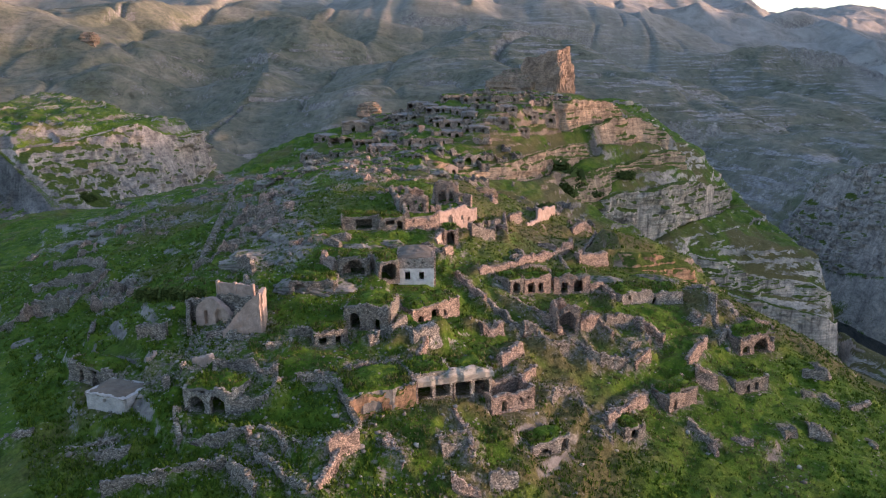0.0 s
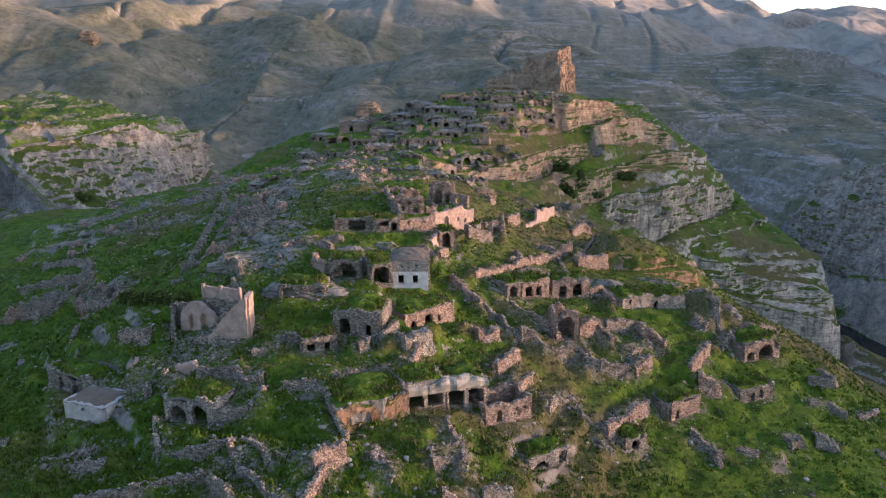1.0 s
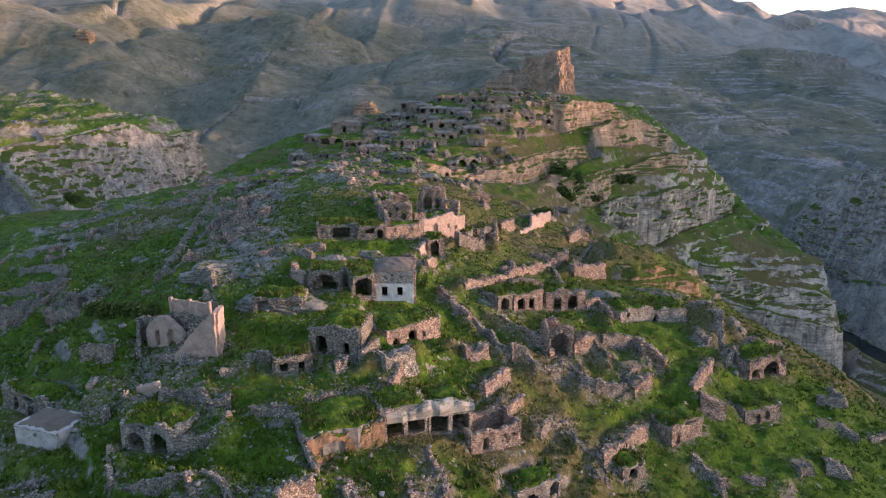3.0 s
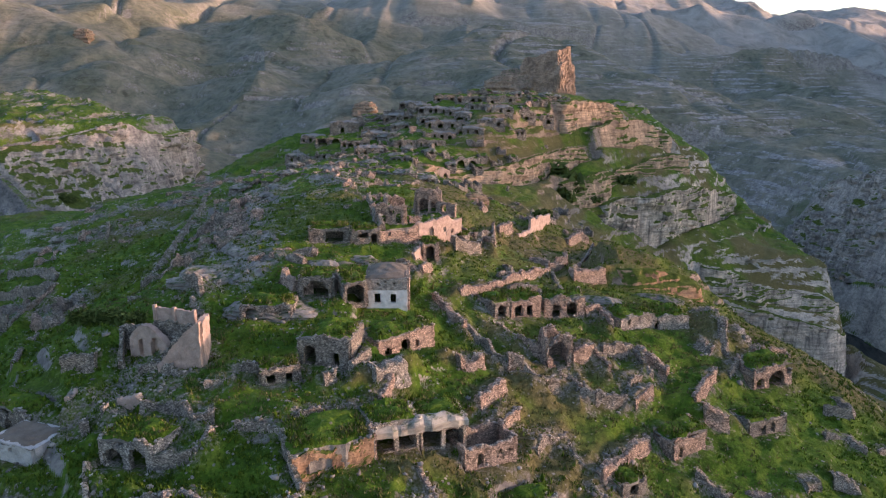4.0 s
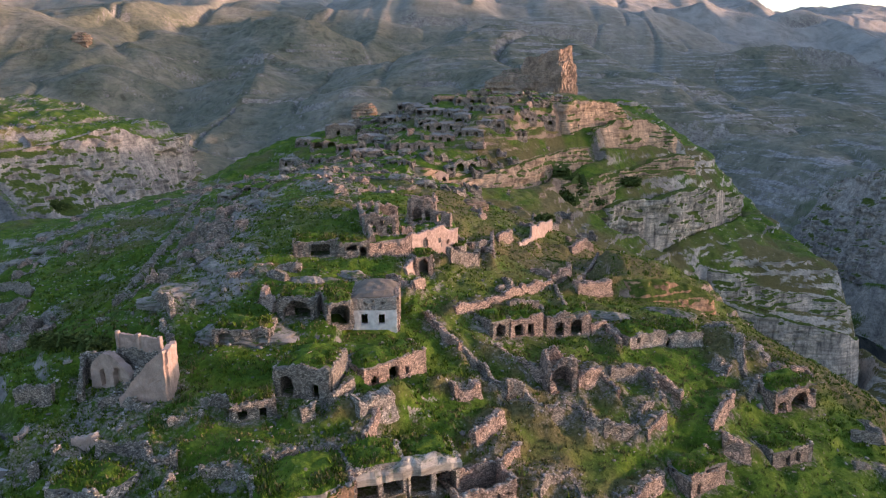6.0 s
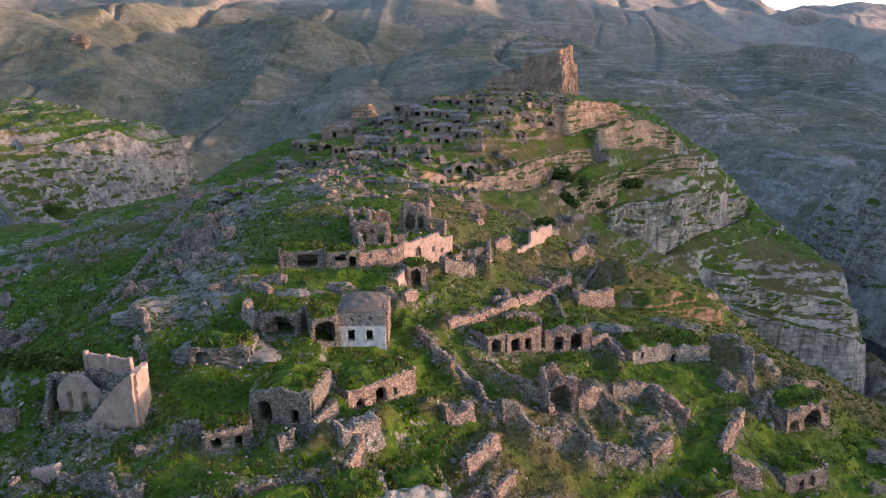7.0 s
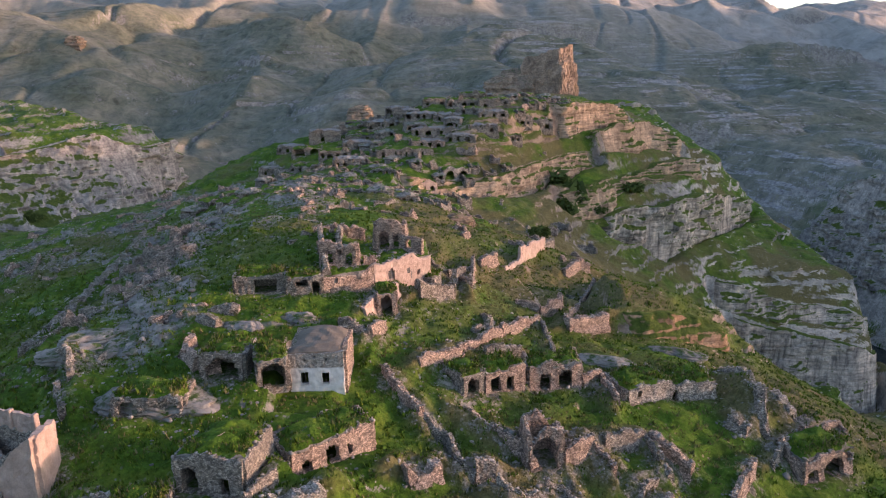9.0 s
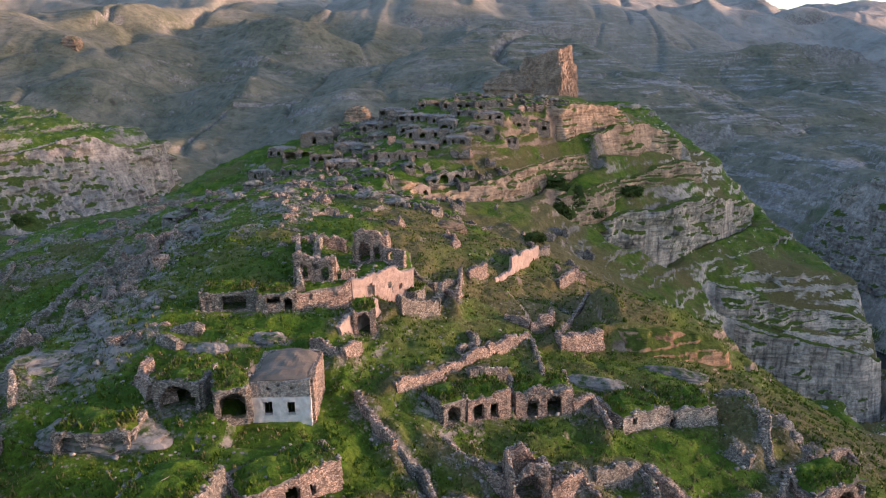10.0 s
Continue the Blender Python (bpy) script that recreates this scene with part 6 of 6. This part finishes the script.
for hx, hy, hw, hh, turn, roof in ((-1, 363, 15, 3.8, -5, GRAVEL_ROOF), (11, 358, 12, 3.6, 4, GRAVEL_ROOF), (22, 360, 13, 4.2, -3, GROUND), (32, 354, 12, 3.8, 6, GRAVEL_ROOF), (44, 361, 14, 4.4, 12, GRAVEL_ROOF),
                                   (27, 346, 12, 3.6, -6, GRAVEL_ROOF), (40, 350, 10, 3.6, 10, GROUND), (-20, 366, 14, 4.0, 6, GRAVEL_ROOF), (-9, 371, 13, 4.0, -4, GRAVEL_ROOF), (-31, 356, 13, 3.8, 8, GROUND),
                                   (-30, 343, 11, 3.4, 4, GRAVEL_ROOF), (55, 368, 13, 4.6, 14, GROUND), (70, 381, 12, 4.0, 25, GROUND), (18, 376, 14, 3.8, 0, GROUND), (34, 372, 13, 3.8, 3, GROUND), (-30, 318, 12, 3.4, 2, GRAVEL_ROOF), (-51, 322, 10, 3.4, 10, GROUND),
                                   (-62, 352, 11, 3.6, 12, GRAVEL_ROOF), (-14, 382, 13, 3.8, -6, GRAVEL_ROOF), (5, 384, 14, 3.8, 4, GROUND), (24, 392, 14, 3.6, 0, GROUND), (-18, 352, 9, 3.2, 15, ROCK), (-40, 369, 10, 4.4, 10, ROCK), (-66, 330, 9, 3.0, 20, ROCK), (14, 351, 8, 4.8, -12, GRAVEL_ROOF), (-4, 353, 9, 3.0, 18, ROCK)):
    count = rows.choice((2, 3, 3, 4))
    doors = [((k + rows.uniform(0.3, 0.7)) / count, rows.uniform(0.8, 2.6), rows.uniform(1.3, 2.4), rows.choice((0, 0, 0.5)), rows.random() < 0.5) for k in range(count)]
    house_row(hx, hy, hw * rows.uniform(0.8, 1.15), rows.uniform(4, 6.5), hh * rows.uniform(0.8, 1.25), turn + rows.uniform(-10, 10), doors, RUBBLE, roof, ROW, rows.uniform(0.5, 0.95))
FALLEN_KEEP, TOPS_KEEP = list(FALLEN), list(TOPS)
HUTS = [small_ruin(k) for k in range(6)]
RIDGES = [rubble_ridge(k) for k in range(7)]
FALLEN[:], TOPS[:] = FALLEN_KEEP, TOPS_KEEP


def lean(x, y):
    """Steepness of the ground and the way it faces."""
    gx = (ground_at(x + 2, y) - ground_at(x - 2, y)) / 4
    gy = (ground_at(x, y + 2) - ground_at(x, y - 2)) / 4
    return math.hypot(gx, gy), math.degrees(math.atan2(gx, -gy))


def settle_at(ob, x, y, turn, first):
    m = pose(x, y, ground_at(x, y) - 0.8, 0, 0, turn)
    if first:
        ob.matrix_world = m @ Matrix.Diagonal((*ob.scale, 1))
        return ob
    return copy_thing(ob, m)


def clear_of(x, y, taken, gap):
    return all((x - p) ** 2 + (y - q) ** 2 > gap * gap for p, q in taken)


def scatter(kinds, count, zone, gap, seed, steepest, taken, face=True):
    """Places copies in a zone of the plan: x from, to, y from, to, and a rule."""
    r = random.Random(seed)
    used, placed = set(), 0
    for _ in range(count * 30):
        if placed >= count:
            break
        x, y = r.uniform(*zone[0]), r.uniform(*zone[1])
        if not zone[2](x, y) or not clear_of(x, y, taken, gap):
            continue
        s, way = lean(x, y)
        if s > steepest:
            continue
        k = r.choice((0, 2, 2, 4, 4, 4, 1, 3, 5, 0)) if len(kinds) == 6 else r.randrange(len(kinds))
        turn = (way * 0.6 + r.uniform(-40, 40)) if face else r.uniform(0, 360)
        settle_at(kinds[k], x, y, max(-70, min(70, turn)) if face else turn, k not in used)
        used.add(k)
        FALLEN.extend((x + r.uniform(-3, 3), y + r.uniform(-3, 3), 2.6) for _ in range(2))
        taken.append((x, y))
        placed += 1


TAKEN = [(p, q) for p, q, _ in FALLEN[::2]]
scatter(HUTS, 130, ((-75, 75), (236, 402), lambda x, y: -70 + 0.2 * (y - 240) < x < 20 + 0.42 * (y - 250) and ground_at(x, y) > -6), 5.2, 31, 1.3, TAKEN)
scatter(RIDGES, 70, ((-75, 75), (232, 402), lambda x, y: -74 + 0.2 * (y - 240) < x < 20 + 0.42 * (y - 250) and ground_at(x, y) > -8), 4.6, 35, 1.3, TAKEN, False)
scatter(RIDGES, 30, ((-135, -18), (120, 330), lambda x, y: x < -30 + 0.05 * (y - 120) and x > -0.62 * y - 10), 6.5, 32, 1.2, TAKEN, False)
scatter(RIDGES[:4], 34, ((-20, 70), (150, 300), lambda x, y: x < 40 + 0.2 * (y - 150)), 7.0, 33, 1.0, TAKEN, False)
scatter(RIDGES[3:], 7, ((-60, 85), (78, 140), lambda x, y: True), 6.0, 34, 1.0, TAKEN, False)

LEDGES = [outcrop(0, 0, rx, ry, h, ROCK, "low ledge of grey limestone breaking through the grass", 0, 0.9, "rock_ledge", 3, 0.35, 0.0, 3.0, 0.8, 0.3) for rx, ry, h in ((3.4, 1.5, 1.5), (2.2, 1.3, 1.3), (5.0, 1.8, 1.8), (1.6, 1.1, 1.0), (4.0, 2.2, 1.3))]
for ledge in LEDGES:
    tagged(ledge, group="limestone ledges on the slopes")
scatter(LEDGES, 30, ((-135, -16), (120, 330), lambda x, y: x < -26 + 0.05 * (y - 120) and x > -0.62 * y - 10), 4.2, 36, 1.4, TAKEN)
scatter(LEDGES, 34, ((-60, 75), (190, 330), lambda x, y: x < 44 + 0.2 * (y - 190)), 4.2, 37, 1.4, TAKEN)


def stony_rib(line, seed, spread=3.5):
    """Rock ledges and wall stubs strewn along a stony strip of the slope."""
    r = random.Random(seed)
    for (ax, ay), (bx, by) in zip(line, line[1:]):
        length = math.hypot(bx - ax, by - ay)
        way = math.degrees(math.atan2(by - ay, bx - ax))
        for k in range(max(1, int(length / 1.5))):
            f = (k + r.random()) / max(1, int(length / 1.5))
            x, y = ax + f * (bx - ax) + r.gauss(0, spread), ay + f * (by - ay) + r.gauss(0, spread)
            kind = r.choice(LEDGES + LEDGES + RIDGES)
            settle_at(kind, x, y, way + r.uniform(-35, 35), False)
            FALLEN.extend((x + r.uniform(-2, 2), y + r.uniform(-2, 2), 2.0) for _ in range(5))


for k, line in enumerate(RIBS):
    stony_rib(line, 60 + k)
FALLEN[:] = [f for f in FALLEN if not (-13 < f[0] < 2 and 111 < f[1] < 130)]

# the cliffs of the mesa, the gorge and the western butte
cliff("ochre rock face under the grassy rim of the plateau", CLIFF_OCHRE, RIM, 3.0, 1.6, 3)
cliff("broken pinkish rock face below the plateau's eastern rim", CLIFF_OCHRE, RIM_EAST, 2.6, 1.8, 9)
cliff("long ochre rock band with pale ledges over the town", CLIFF_OCHRE, PALE_BAND, 2.2, 1.6, 17)
cliff("ochre and grey rock nose with grassy ledges", CLIFF_OCHRE, NOSE, 2.4, 1.6, 23)
cliff("great pale limestone wall with dark streaks and hollows", CLIFF_PALE, OVERHANG, 4.5, 2.4, 31)
cliff("patchy grey rock band under the green spur", CLIFF_PALE, LOWER_BAND, 2.6, 1.6, 37)
cliff("smooth pale grey cliff above the river", CLIFF_PALE, GORGE_WALL, 6.0, 1.2, 43)
cliff("crumbling orange earth bank under a grassy knoll", ORANGE_EARTH, KNOLL_BANK, 1.3, 0.7, 71, 0.35)
cliff("far brown-grey wall of the gorge with pale foot", CLIFF_GREY, EAST_WALL, 5.0, 3.0, 61, 1.0)
cliff("steep grey face of the butte with turf in its clefts", CLIFF_GREY, BUTTE_FACE, 9.0, 4.0, 51, 0.8)

# far rock towers and bosses
outcrop(125, 820, 31, 21, 82, ROCK_WARM, "sheer orange-brown rock tower on the far ridge", -40, 0.12, "rock_tower", 6, 0.0, 14, 7.0, 0.68, 0.09, 0.3)
outcrop(88, 832, 34, 24, 30, ROCK_WARM, "broad broken shoulder of brown rock below the tower", -20, 0.35, "rock_shoulder", 5, 0.0, 16)
outcrop(-86, 782, 15, 14, 15, ROCK_WARM, "squat pink rock block beside the far track", 0, 0.6, "rock_tower", 4, 0.35, None, 3.5, 0.9)
outcrop(-568, 1108, 15, 12, 22, ROCK_WARM, "sunlit ochre rock stack on a far hill", 0, 0.9, "rock_tower", 4, 0.45, None, 3.5, 0.9)



# ---- fallen stones, grass and shrubs ----
def stone_scatter():
    """Thousands of fallen stones in one mesh: thick round the walls, thinner over the slopes."""
    rs = np.random.RandomState(5)
    bm = bmesh.new()
    bmesh.ops.create_icosphere(bm, subdivisions=1, radius=1)
    base = np.array([v.co[:] for v in bm.verts])
    tri = np.array([[v.index for v in f.verts] for f in bm.faces])
    bm.free()
    spots = np.array(FALLEN)
    pick = spots[rs.randint(0, len(spots), 13000)]
    x1, y1 = pick[:, 0] + rs.normal(0, 1, 13000) * pick[:, 2], pick[:, 1] + rs.normal(0, 1, 13000) * pick[:, 2]
    x2, y2 = rs.uniform(-140, 100, 44000), rs.uniform(62, 300, 44000)
    dense = smooth(fbm(x2, y2, 18, 4, 71) + 0.55 * smooth(-x2, 25, 55) - 0.5 * smooth(x2, 15, 45), 0.15, 0.9)
    keep = (rs.rand(44000) < dense * 0.2) & (np.abs(x2 - 5) < 0.72 * y2 + 12)
    x, y = np.concatenate([x1, x2[keep]]), np.concatenate([y1, y2[keep]])
    loose = len(x)
    crown = np.array(TOPS)[rs.randint(0, len(TOPS), 9000)]
    tx, ty = crown[:, 0] + rs.normal(0, 0.22, 9000) * crown[:, 3], crown[:, 1] + rs.normal(0, 0.22, 9000) * crown[:, 3]
    inside_room = np.zeros(loose, bool)
    for (ax, ay), (bx, by), depth in CUTS:
        length = math.hypot(bx - ax, by - ay)
        rx, ry = (bx - ax) / length, (by - ay) / length
        u, v = (x - ax) * rx + (y - ay) * ry, -(x - ax) * ry + (y - ay) * rx
        inside_room |= (u > -0.3) & (u < length + 0.3) & (v > -0.4) & (v < depth + 0.3)
    inside_room |= (x > -11.5) & (x < 1.5) & (y > 112) & (y < 130)
    x, y = x[~inside_room], y[~inside_room]
    loose = len(x)
    x, y = np.concatenate([x, tx]), np.concatenate([y, ty])
    n = len(x)
    size = np.exp(rs.normal(-2.0, 0.5, n))
    big = (rs.rand(n) < 0.02) & (np.arange(n) >= 9000) & (np.arange(n) < loose)
    size[big] *= rs.uniform(1.5, 2.8, big.sum())
    z = ground(x, y) + heaped(x, y)
    z[loose:] = crown[:, 2] - 0.05
    size[loose:] = np.exp(rs.normal(-1.9, 0.3, n - loose))
    turn, flat = rs.uniform(0, 6.28, n), rs.uniform(0.35, 0.75, n)
    shape = base[None] * (1 + 0.36 * rs.normal(0, 1, (n, len(base), 1)).clip(-1.4, 1.4)) * size[:, None, None]
    shape[..., 2] *= flat[:, None]
    shape[..., 0] *= rs.uniform(0.8, 1.5, n)[:, None]
    c, s = np.cos(turn)[:, None], np.sin(turn)[:, None]
    vx, vy = shape[..., 0] * c - shape[..., 1] * s + x[:, None], shape[..., 0] * s + shape[..., 1] * c + y[:, None]
    vz = shape[..., 2] + (z + size * flat * 0.3)[:, None]
    co = np.stack([vx, vy, vz], -1).reshape(-1, 3)
    faces = (tri[None] + (np.arange(n) * len(base))[:, None, None]).reshape(-1, 3)
    ob = mesh_of("fallen_stones", co, faces, STONES)
    tagged(ob, "thousands of fallen grey building stones in the grass", "rubble", kind="stuff")


def island_material(name, stops, rough=0.95, patchy=None):
    m, t, b = material(name)
    g = node(t, "ShaderNodeNewGeometry")
    col = ramp(t, g.outputs["Random Per Island"], stops)
    n = noise_tex(t, g.outputs["Position"], 0.13, 4, 0.6)
    if patchy:
        col = mix(t, step(t, n, 0.46, 0.62), col, patchy)
    fine = noise_tex(t, g.outputs["Position"], 5.0, 3, 0.6)
    col = mix(t, 0.6, col, ramp(t, fine, [(0.3, (0.6, 0.6, 0.6)), (0.7, (1.25, 1.25, 1.25))]), "MULTIPLY")
    t.links.new(col, b.inputs["Base Color"])
    b.inputs["Roughness"].default_value, b.inputs["Specular IOR Level"].default_value = rough, 0.1
    return m


STONES = island_material("fallen_limestone", [(0.0, (0.15, 0.135, 0.115)), (0.4, (0.27, 0.245, 0.21)), (0.8, (0.36, 0.32, 0.265)), (1.0, (0.48, 0.44, 0.37))])
GRASS = island_material("tufted_spring_grass", [(0.0, (0.036, 0.072, 0.008)), (0.5, (0.078, 0.142, 0.013)), (1.0, (0.15, 0.195, 0.025))])
STRAW = island_material("dry_straw_grass", [(0.0, (0.075, 0.09, 0.028)), (0.5, (0.15, 0.145, 0.05)), (1.0, (0.24, 0.205, 0.09))])
LEAVES = island_material("dark_shrub_leaves", [(0.0, (0.05, 0.075, 0.018)), (0.6, (0.09, 0.125, 0.032)), (1.0, (0.14, 0.17, 0.05))])


def grass_tufts(name, count, seed, dry, mat, tall, label):
    """Clumps of leaning blades over the slopes, in one mesh."""
    rs = np.random.RandomState(seed)
    y = 62 + (rs.rand(count * 3) ** 1.5) * 190
    x = 8 + rs.uniform(-1, 1, count * 3) * (0.72 * y + 8)
    patch = fbm(x, y, 26, 4, 81) + 0.15 * smooth(x, -10, 40) - 0.6 * smooth(x, 25, 45) * (1 - smooth(y, 118, 140)) if dry else 0.65 - 0.6 * fbm(x, y, 26, 4, 81)
    z = ground(x, y)
    e = 0.6
    slope = np.hypot(ground(x + e, y) - z, ground(x, y + e) - z) / e
    ok = (rs.rand(count * 3) < smooth(patch, 0.0, 0.8)) & (slope < 1.1) & (x > -140) & (x < 115)
    for (ax, ay), (bx, by), depth in CUTS:
        ok &= np.hypot(x - (ax + bx) / 2 + (by - ay) * 0.25, y - (ay + by) / 2 - 2) > 0.55 * math.hypot(bx - ax, by - ay)
    z = excavate(x, y, z) + heaped(x, y)
    ok &= (x < -9.5) | (x > -0.5) | (y < 119) | (y > 129)
    x, y, z = x[ok][:count], y[ok][:count], z[ok][:count]
    share = 9 if dry else 11     # tufts to the square metre of turf roof, over all
    tx, ty, tz = [], [], []
    for quad, level in TURF:
        for _ in range(int(share * 10)):
            u, v = rs.uniform(0.03, 0.97, 2)
            q = (quad[0] * (1 - u) + quad[1] * u) * (1 - v) + (quad[3] * (1 - u) + quad[2] * u) * v
            tx.append(q.x), ty.append(q.y), tz.append(level + rs.uniform(-0.35, 0.05))
    x, y, z = np.concatenate([x, tx]), np.concatenate([y, ty]), np.concatenate([z, tz])
    n, blades = len(x), 6
    h = tall * np.exp(rs.normal(0, 0.35, n))[:, None] * rs.uniform(0.6, 1.2, (n, blades))
    ang = rs.uniform(0, 6.28, (n, blades))
    out, wide = 0.45 * h, 0.16 * h + 0.05
    cx, cy = x[:, None] + rs.normal(0, 0.22, (n, blades)), y[:, None] + rs.normal(0, 0.22, (n, blades))
    px, py = -np.sin(ang) * wide, np.cos(ang) * wide
    zb = z[:, None] - 0.08
    co = np.stack([np.stack([cx - px, cy - py, zb + 0 * h], -1), np.stack([cx + px, cy + py, zb + 0 * h], -1), np.stack([cx + np.cos(ang) * out, cy + np.sin(ang) * out, zb + h], -1)], -2).reshape(-1, 3)
    tagged(mesh_of(name, co, np.arange(len(co)).reshape(-1, 3), mat), label, "grass", kind="stuff")


def shrub(x, y, rx, ry, high, count, seed, label, z=None):
    """A shrub of many small leaf clumps on a few stems."""
    rs = np.random.RandomState(seed)
    z = ground_at(x, y) - 0.2 if z is None else z
    ob = thing("shrub", label, "shrub", x, y, z)
    count *= 3
    d = rs.normal(0, 1, (count, 3))
    d /= np.linalg.norm(d, axis=1)[:, None]
    r = rs.rand(count) ** 0.45 * (1 + 0.35 * np.sin(d[:, 0] * 4 + seed) * np.cos(d[:, 1] * 3))
    c = np.stack([x + d[:, 0] * r * rx, y + d[:, 1] * r * ry, z + high * 0.45 + d[:, 2] * r * high * 0.5], -1)
    size = 0.05 * (rx + high) * np.exp(rs.normal(0, 0.3, count))
    tris = c[:, None, :] + rs.normal(0, 1, (count, 3, 3)) * size[:, None, None]
    crown = mesh_of("crown", tris.reshape(-1, 3), np.arange(count * 3).reshape(-1, 3), LEAVES)
    crown.parent, crown.matrix_parent_inverse = ob, ob.matrix_world.inverted()
    for k in range(3):
        bm = bmesh.new()
        a_ = rs.uniform(0, 6.28)
        top = Vector((math.cos(a_) * rx * 0.5, math.sin(a_) * ry * 0.5, high * 0.6))
        turn = top.to_track_quat("Z", "Y").to_matrix().to_4x4()
        bmesh.ops.create_cone(bm, cap_ends=True, segments=6, radius1=0.06 * high, radius2=0.02 * high, depth=top.length, matrix=Matrix.Translation(Vector((x, y, z)) + top / 2) @ turn)
        part("stem", bm, TIMBER, ob)


def heap_banks():
    """Earth and turf heaped against the walls, highest on their uphill side, on a square plan."""
    gx, gy = np.meshgrid(np.arange(-130, 110, 0.4), np.arange(58, 262, 0.4), indexing="ij")
    bank = np.zeros_like(gx)
    for (ax, ay), (bx, by), h0, h1, thick in BANKS:
        i0, i1 = int((min(ax, bx) - 6 + 130) / 0.4), int((max(ax, bx) + 6 + 130) / 0.4) + 1
        j0, j1 = int((min(ay, by) - 6 - 58) / 0.4), int((max(ay, by) + 6 - 58) / 0.4) + 1
        i0, j0 = max(i0, 0), max(j0, 0)
        if i1 <= i0 or j1 <= j0:
            continue
        x, y = gx[i0:i1, j0:j1], gy[i0:i1, j0:j1]
        length = math.hypot(bx - ax, by - ay)
        rx, ry = (bx - ax) / length, (by - ay) / length
        mx, my = (ax + bx) / 2, (ay + by) / 2
        up = 1 if ground_at(mx - ry * 2, my + rx * 2) > ground_at(mx + ry * 2, my - rx * 2) else -1
        u = np.clip((x - ax) * rx + (y - ay) * ry, 0, length)
        past = np.hypot(x - ax - u * rx, y - ay - u * ry)
        side = ((y - ay) * rx - (x - ax) * ry) * up
        h = h0 + (h1 - h0) * u / length
        wave = 1 + 0.35 * fbm(x, y, 4.0, 3, 95)
        heap = np.where(side > 0, 0.66 * h * (1 - smooth(past, 0.2, 2.0 + 1.1 * h)), 0.16 * h * (1 - smooth(past, 0.3, 1.0 + 0.5 * h))) * wave
        bank[i0:i1, j0:j1] = np.maximum(bank[i0:i1, j0:j1], heap)
    for (ax, ay), (bx, by), depth in CUTS + [(HOUSE_A, HOUSE_B, 8.0)]:
        length = math.hypot(bx - ax, by - ay)
        rx, ry = (bx - ax) / length, (by - ay) / length
        u, v = (gx - ax) * rx + (gy - ay) * ry, -(gx - ax) * ry + (gy - ay) * rx
        bank *= 1 - smooth(np.minimum(np.minimum(u, length - u), np.minimum(v + 3.0, depth - v)), -0.8, 0.2)
    for line in TRACKS[1:]:
        bank *= smooth(along(gx, gy, line), 0.8, 1.8)
    return bank


HEAPS = heap_banks()


def heaped(x, y):
    """Height of the banks at places on the plan."""
    u, v = np.clip((x + 130) / 0.4, 0, HEAPS.shape[0] - 1.01), np.clip((y - 58) / 0.4, 0, HEAPS.shape[1] - 1.01)
    i, j = u.astype(int), v.astype(int)
    fu, fv = u - i, v - j
    inner = (x > -130) & (x < 109) & (y > 58) & (y < 261)
    return inner * ((HEAPS[i, j] * (1 - fu) + HEAPS[i + 1, j] * fu) * (1 - fv) + (HEAPS[i, j + 1] * (1 - fu) + HEAPS[i + 1, j + 1] * fu) * fv)


def raise_banks(ob):
    x, y = build_ground.plan
    lift = heaped(x, y).ravel()
    me = ob.data
    co = np.empty(len(lift) * 3, np.float32)
    me.vertices.foreach_get("co", co)
    co[2::3] += lift
    me.vertices.foreach_set("co", co)
    dry = np.empty(len(lift), np.float32)
    me.attributes["dry"].data.foreach_get("value", dry)
    me.attributes.new("heap", "FLOAT", "POINT").data.foreach_set("value", np.clip(lift * 2.5, 0, 1).astype(np.float32))
    me.attributes["dry"].data.foreach_set("value", dry + (0.3 * np.clip(lift, 0, 1.2) * smooth(x, -25, 5).ravel()).astype(np.float32))
    me.update()


raise_banks(HILLSIDE)
stone_scatter()
wear_ground(HILLSIDE, FALLEN)
grass_tufts("green_grass", 44000, 21, False, GRASS, 0.34, "thick green spring grass on the slopes")
grass_tufts("dry_grass", 20000, 22, True, STRAW, 0.30, "yellowed dry grass on sunny banks")
for (sx, sy), rx, ry, h, n in zip([(62.6, 331.1), (101.2, 363.2), (-57.7, 121.8), (-52.3, 120.6), (-46.7, 116.9), (-213.0, 388.1), (43.7, 267.6), (-10.8, 124.9), (79.2, 345.1)], (4.5, 6, 3, 3, 2.5, 5, 4, 1.5, 5), (4, 5, 2, 2, 2, 4, 3, 1.5, 4), (8, 4, 2.2, 2.4, 2.0, 6, 3, 1.4, 4), (900, 700, 350, 350, 300, 700, 400, 200, 500)):
    shrub(sx, sy, rx, ry, h, n, int(n + rx * 10), "dense dark green shrub growing on the slope")

shrub(66, 346, 8.5, 5, 20, 1500, 91, "dark ivy and scrub covering a rock boss", -27.0)
# the river at the bottom of the gorge
WATER, wt, wb = material("dark_river_water")
wb.inputs["Base Color"].default_value = (0.012, 0.018, 0.018, 1)
wb.inputs["Roughness"].default_value = 0.12
bump(wt, wb, noise_tex(wt, coords(wt)[0], 0.6, 3), 0.15, 0.2)
bm = bmesh.new()
bmesh.ops.create_grid(bm, x_segments=40, y_segments=60, size=1)
for v in bm.verts:
    v.co = (265 + v.co.x * 75, 320 + v.co.y * 330, -131.5)
river = part("water", bm, WATER, None)
tagged(river, "dark still river at the gorge floor", "river", kind="structure")
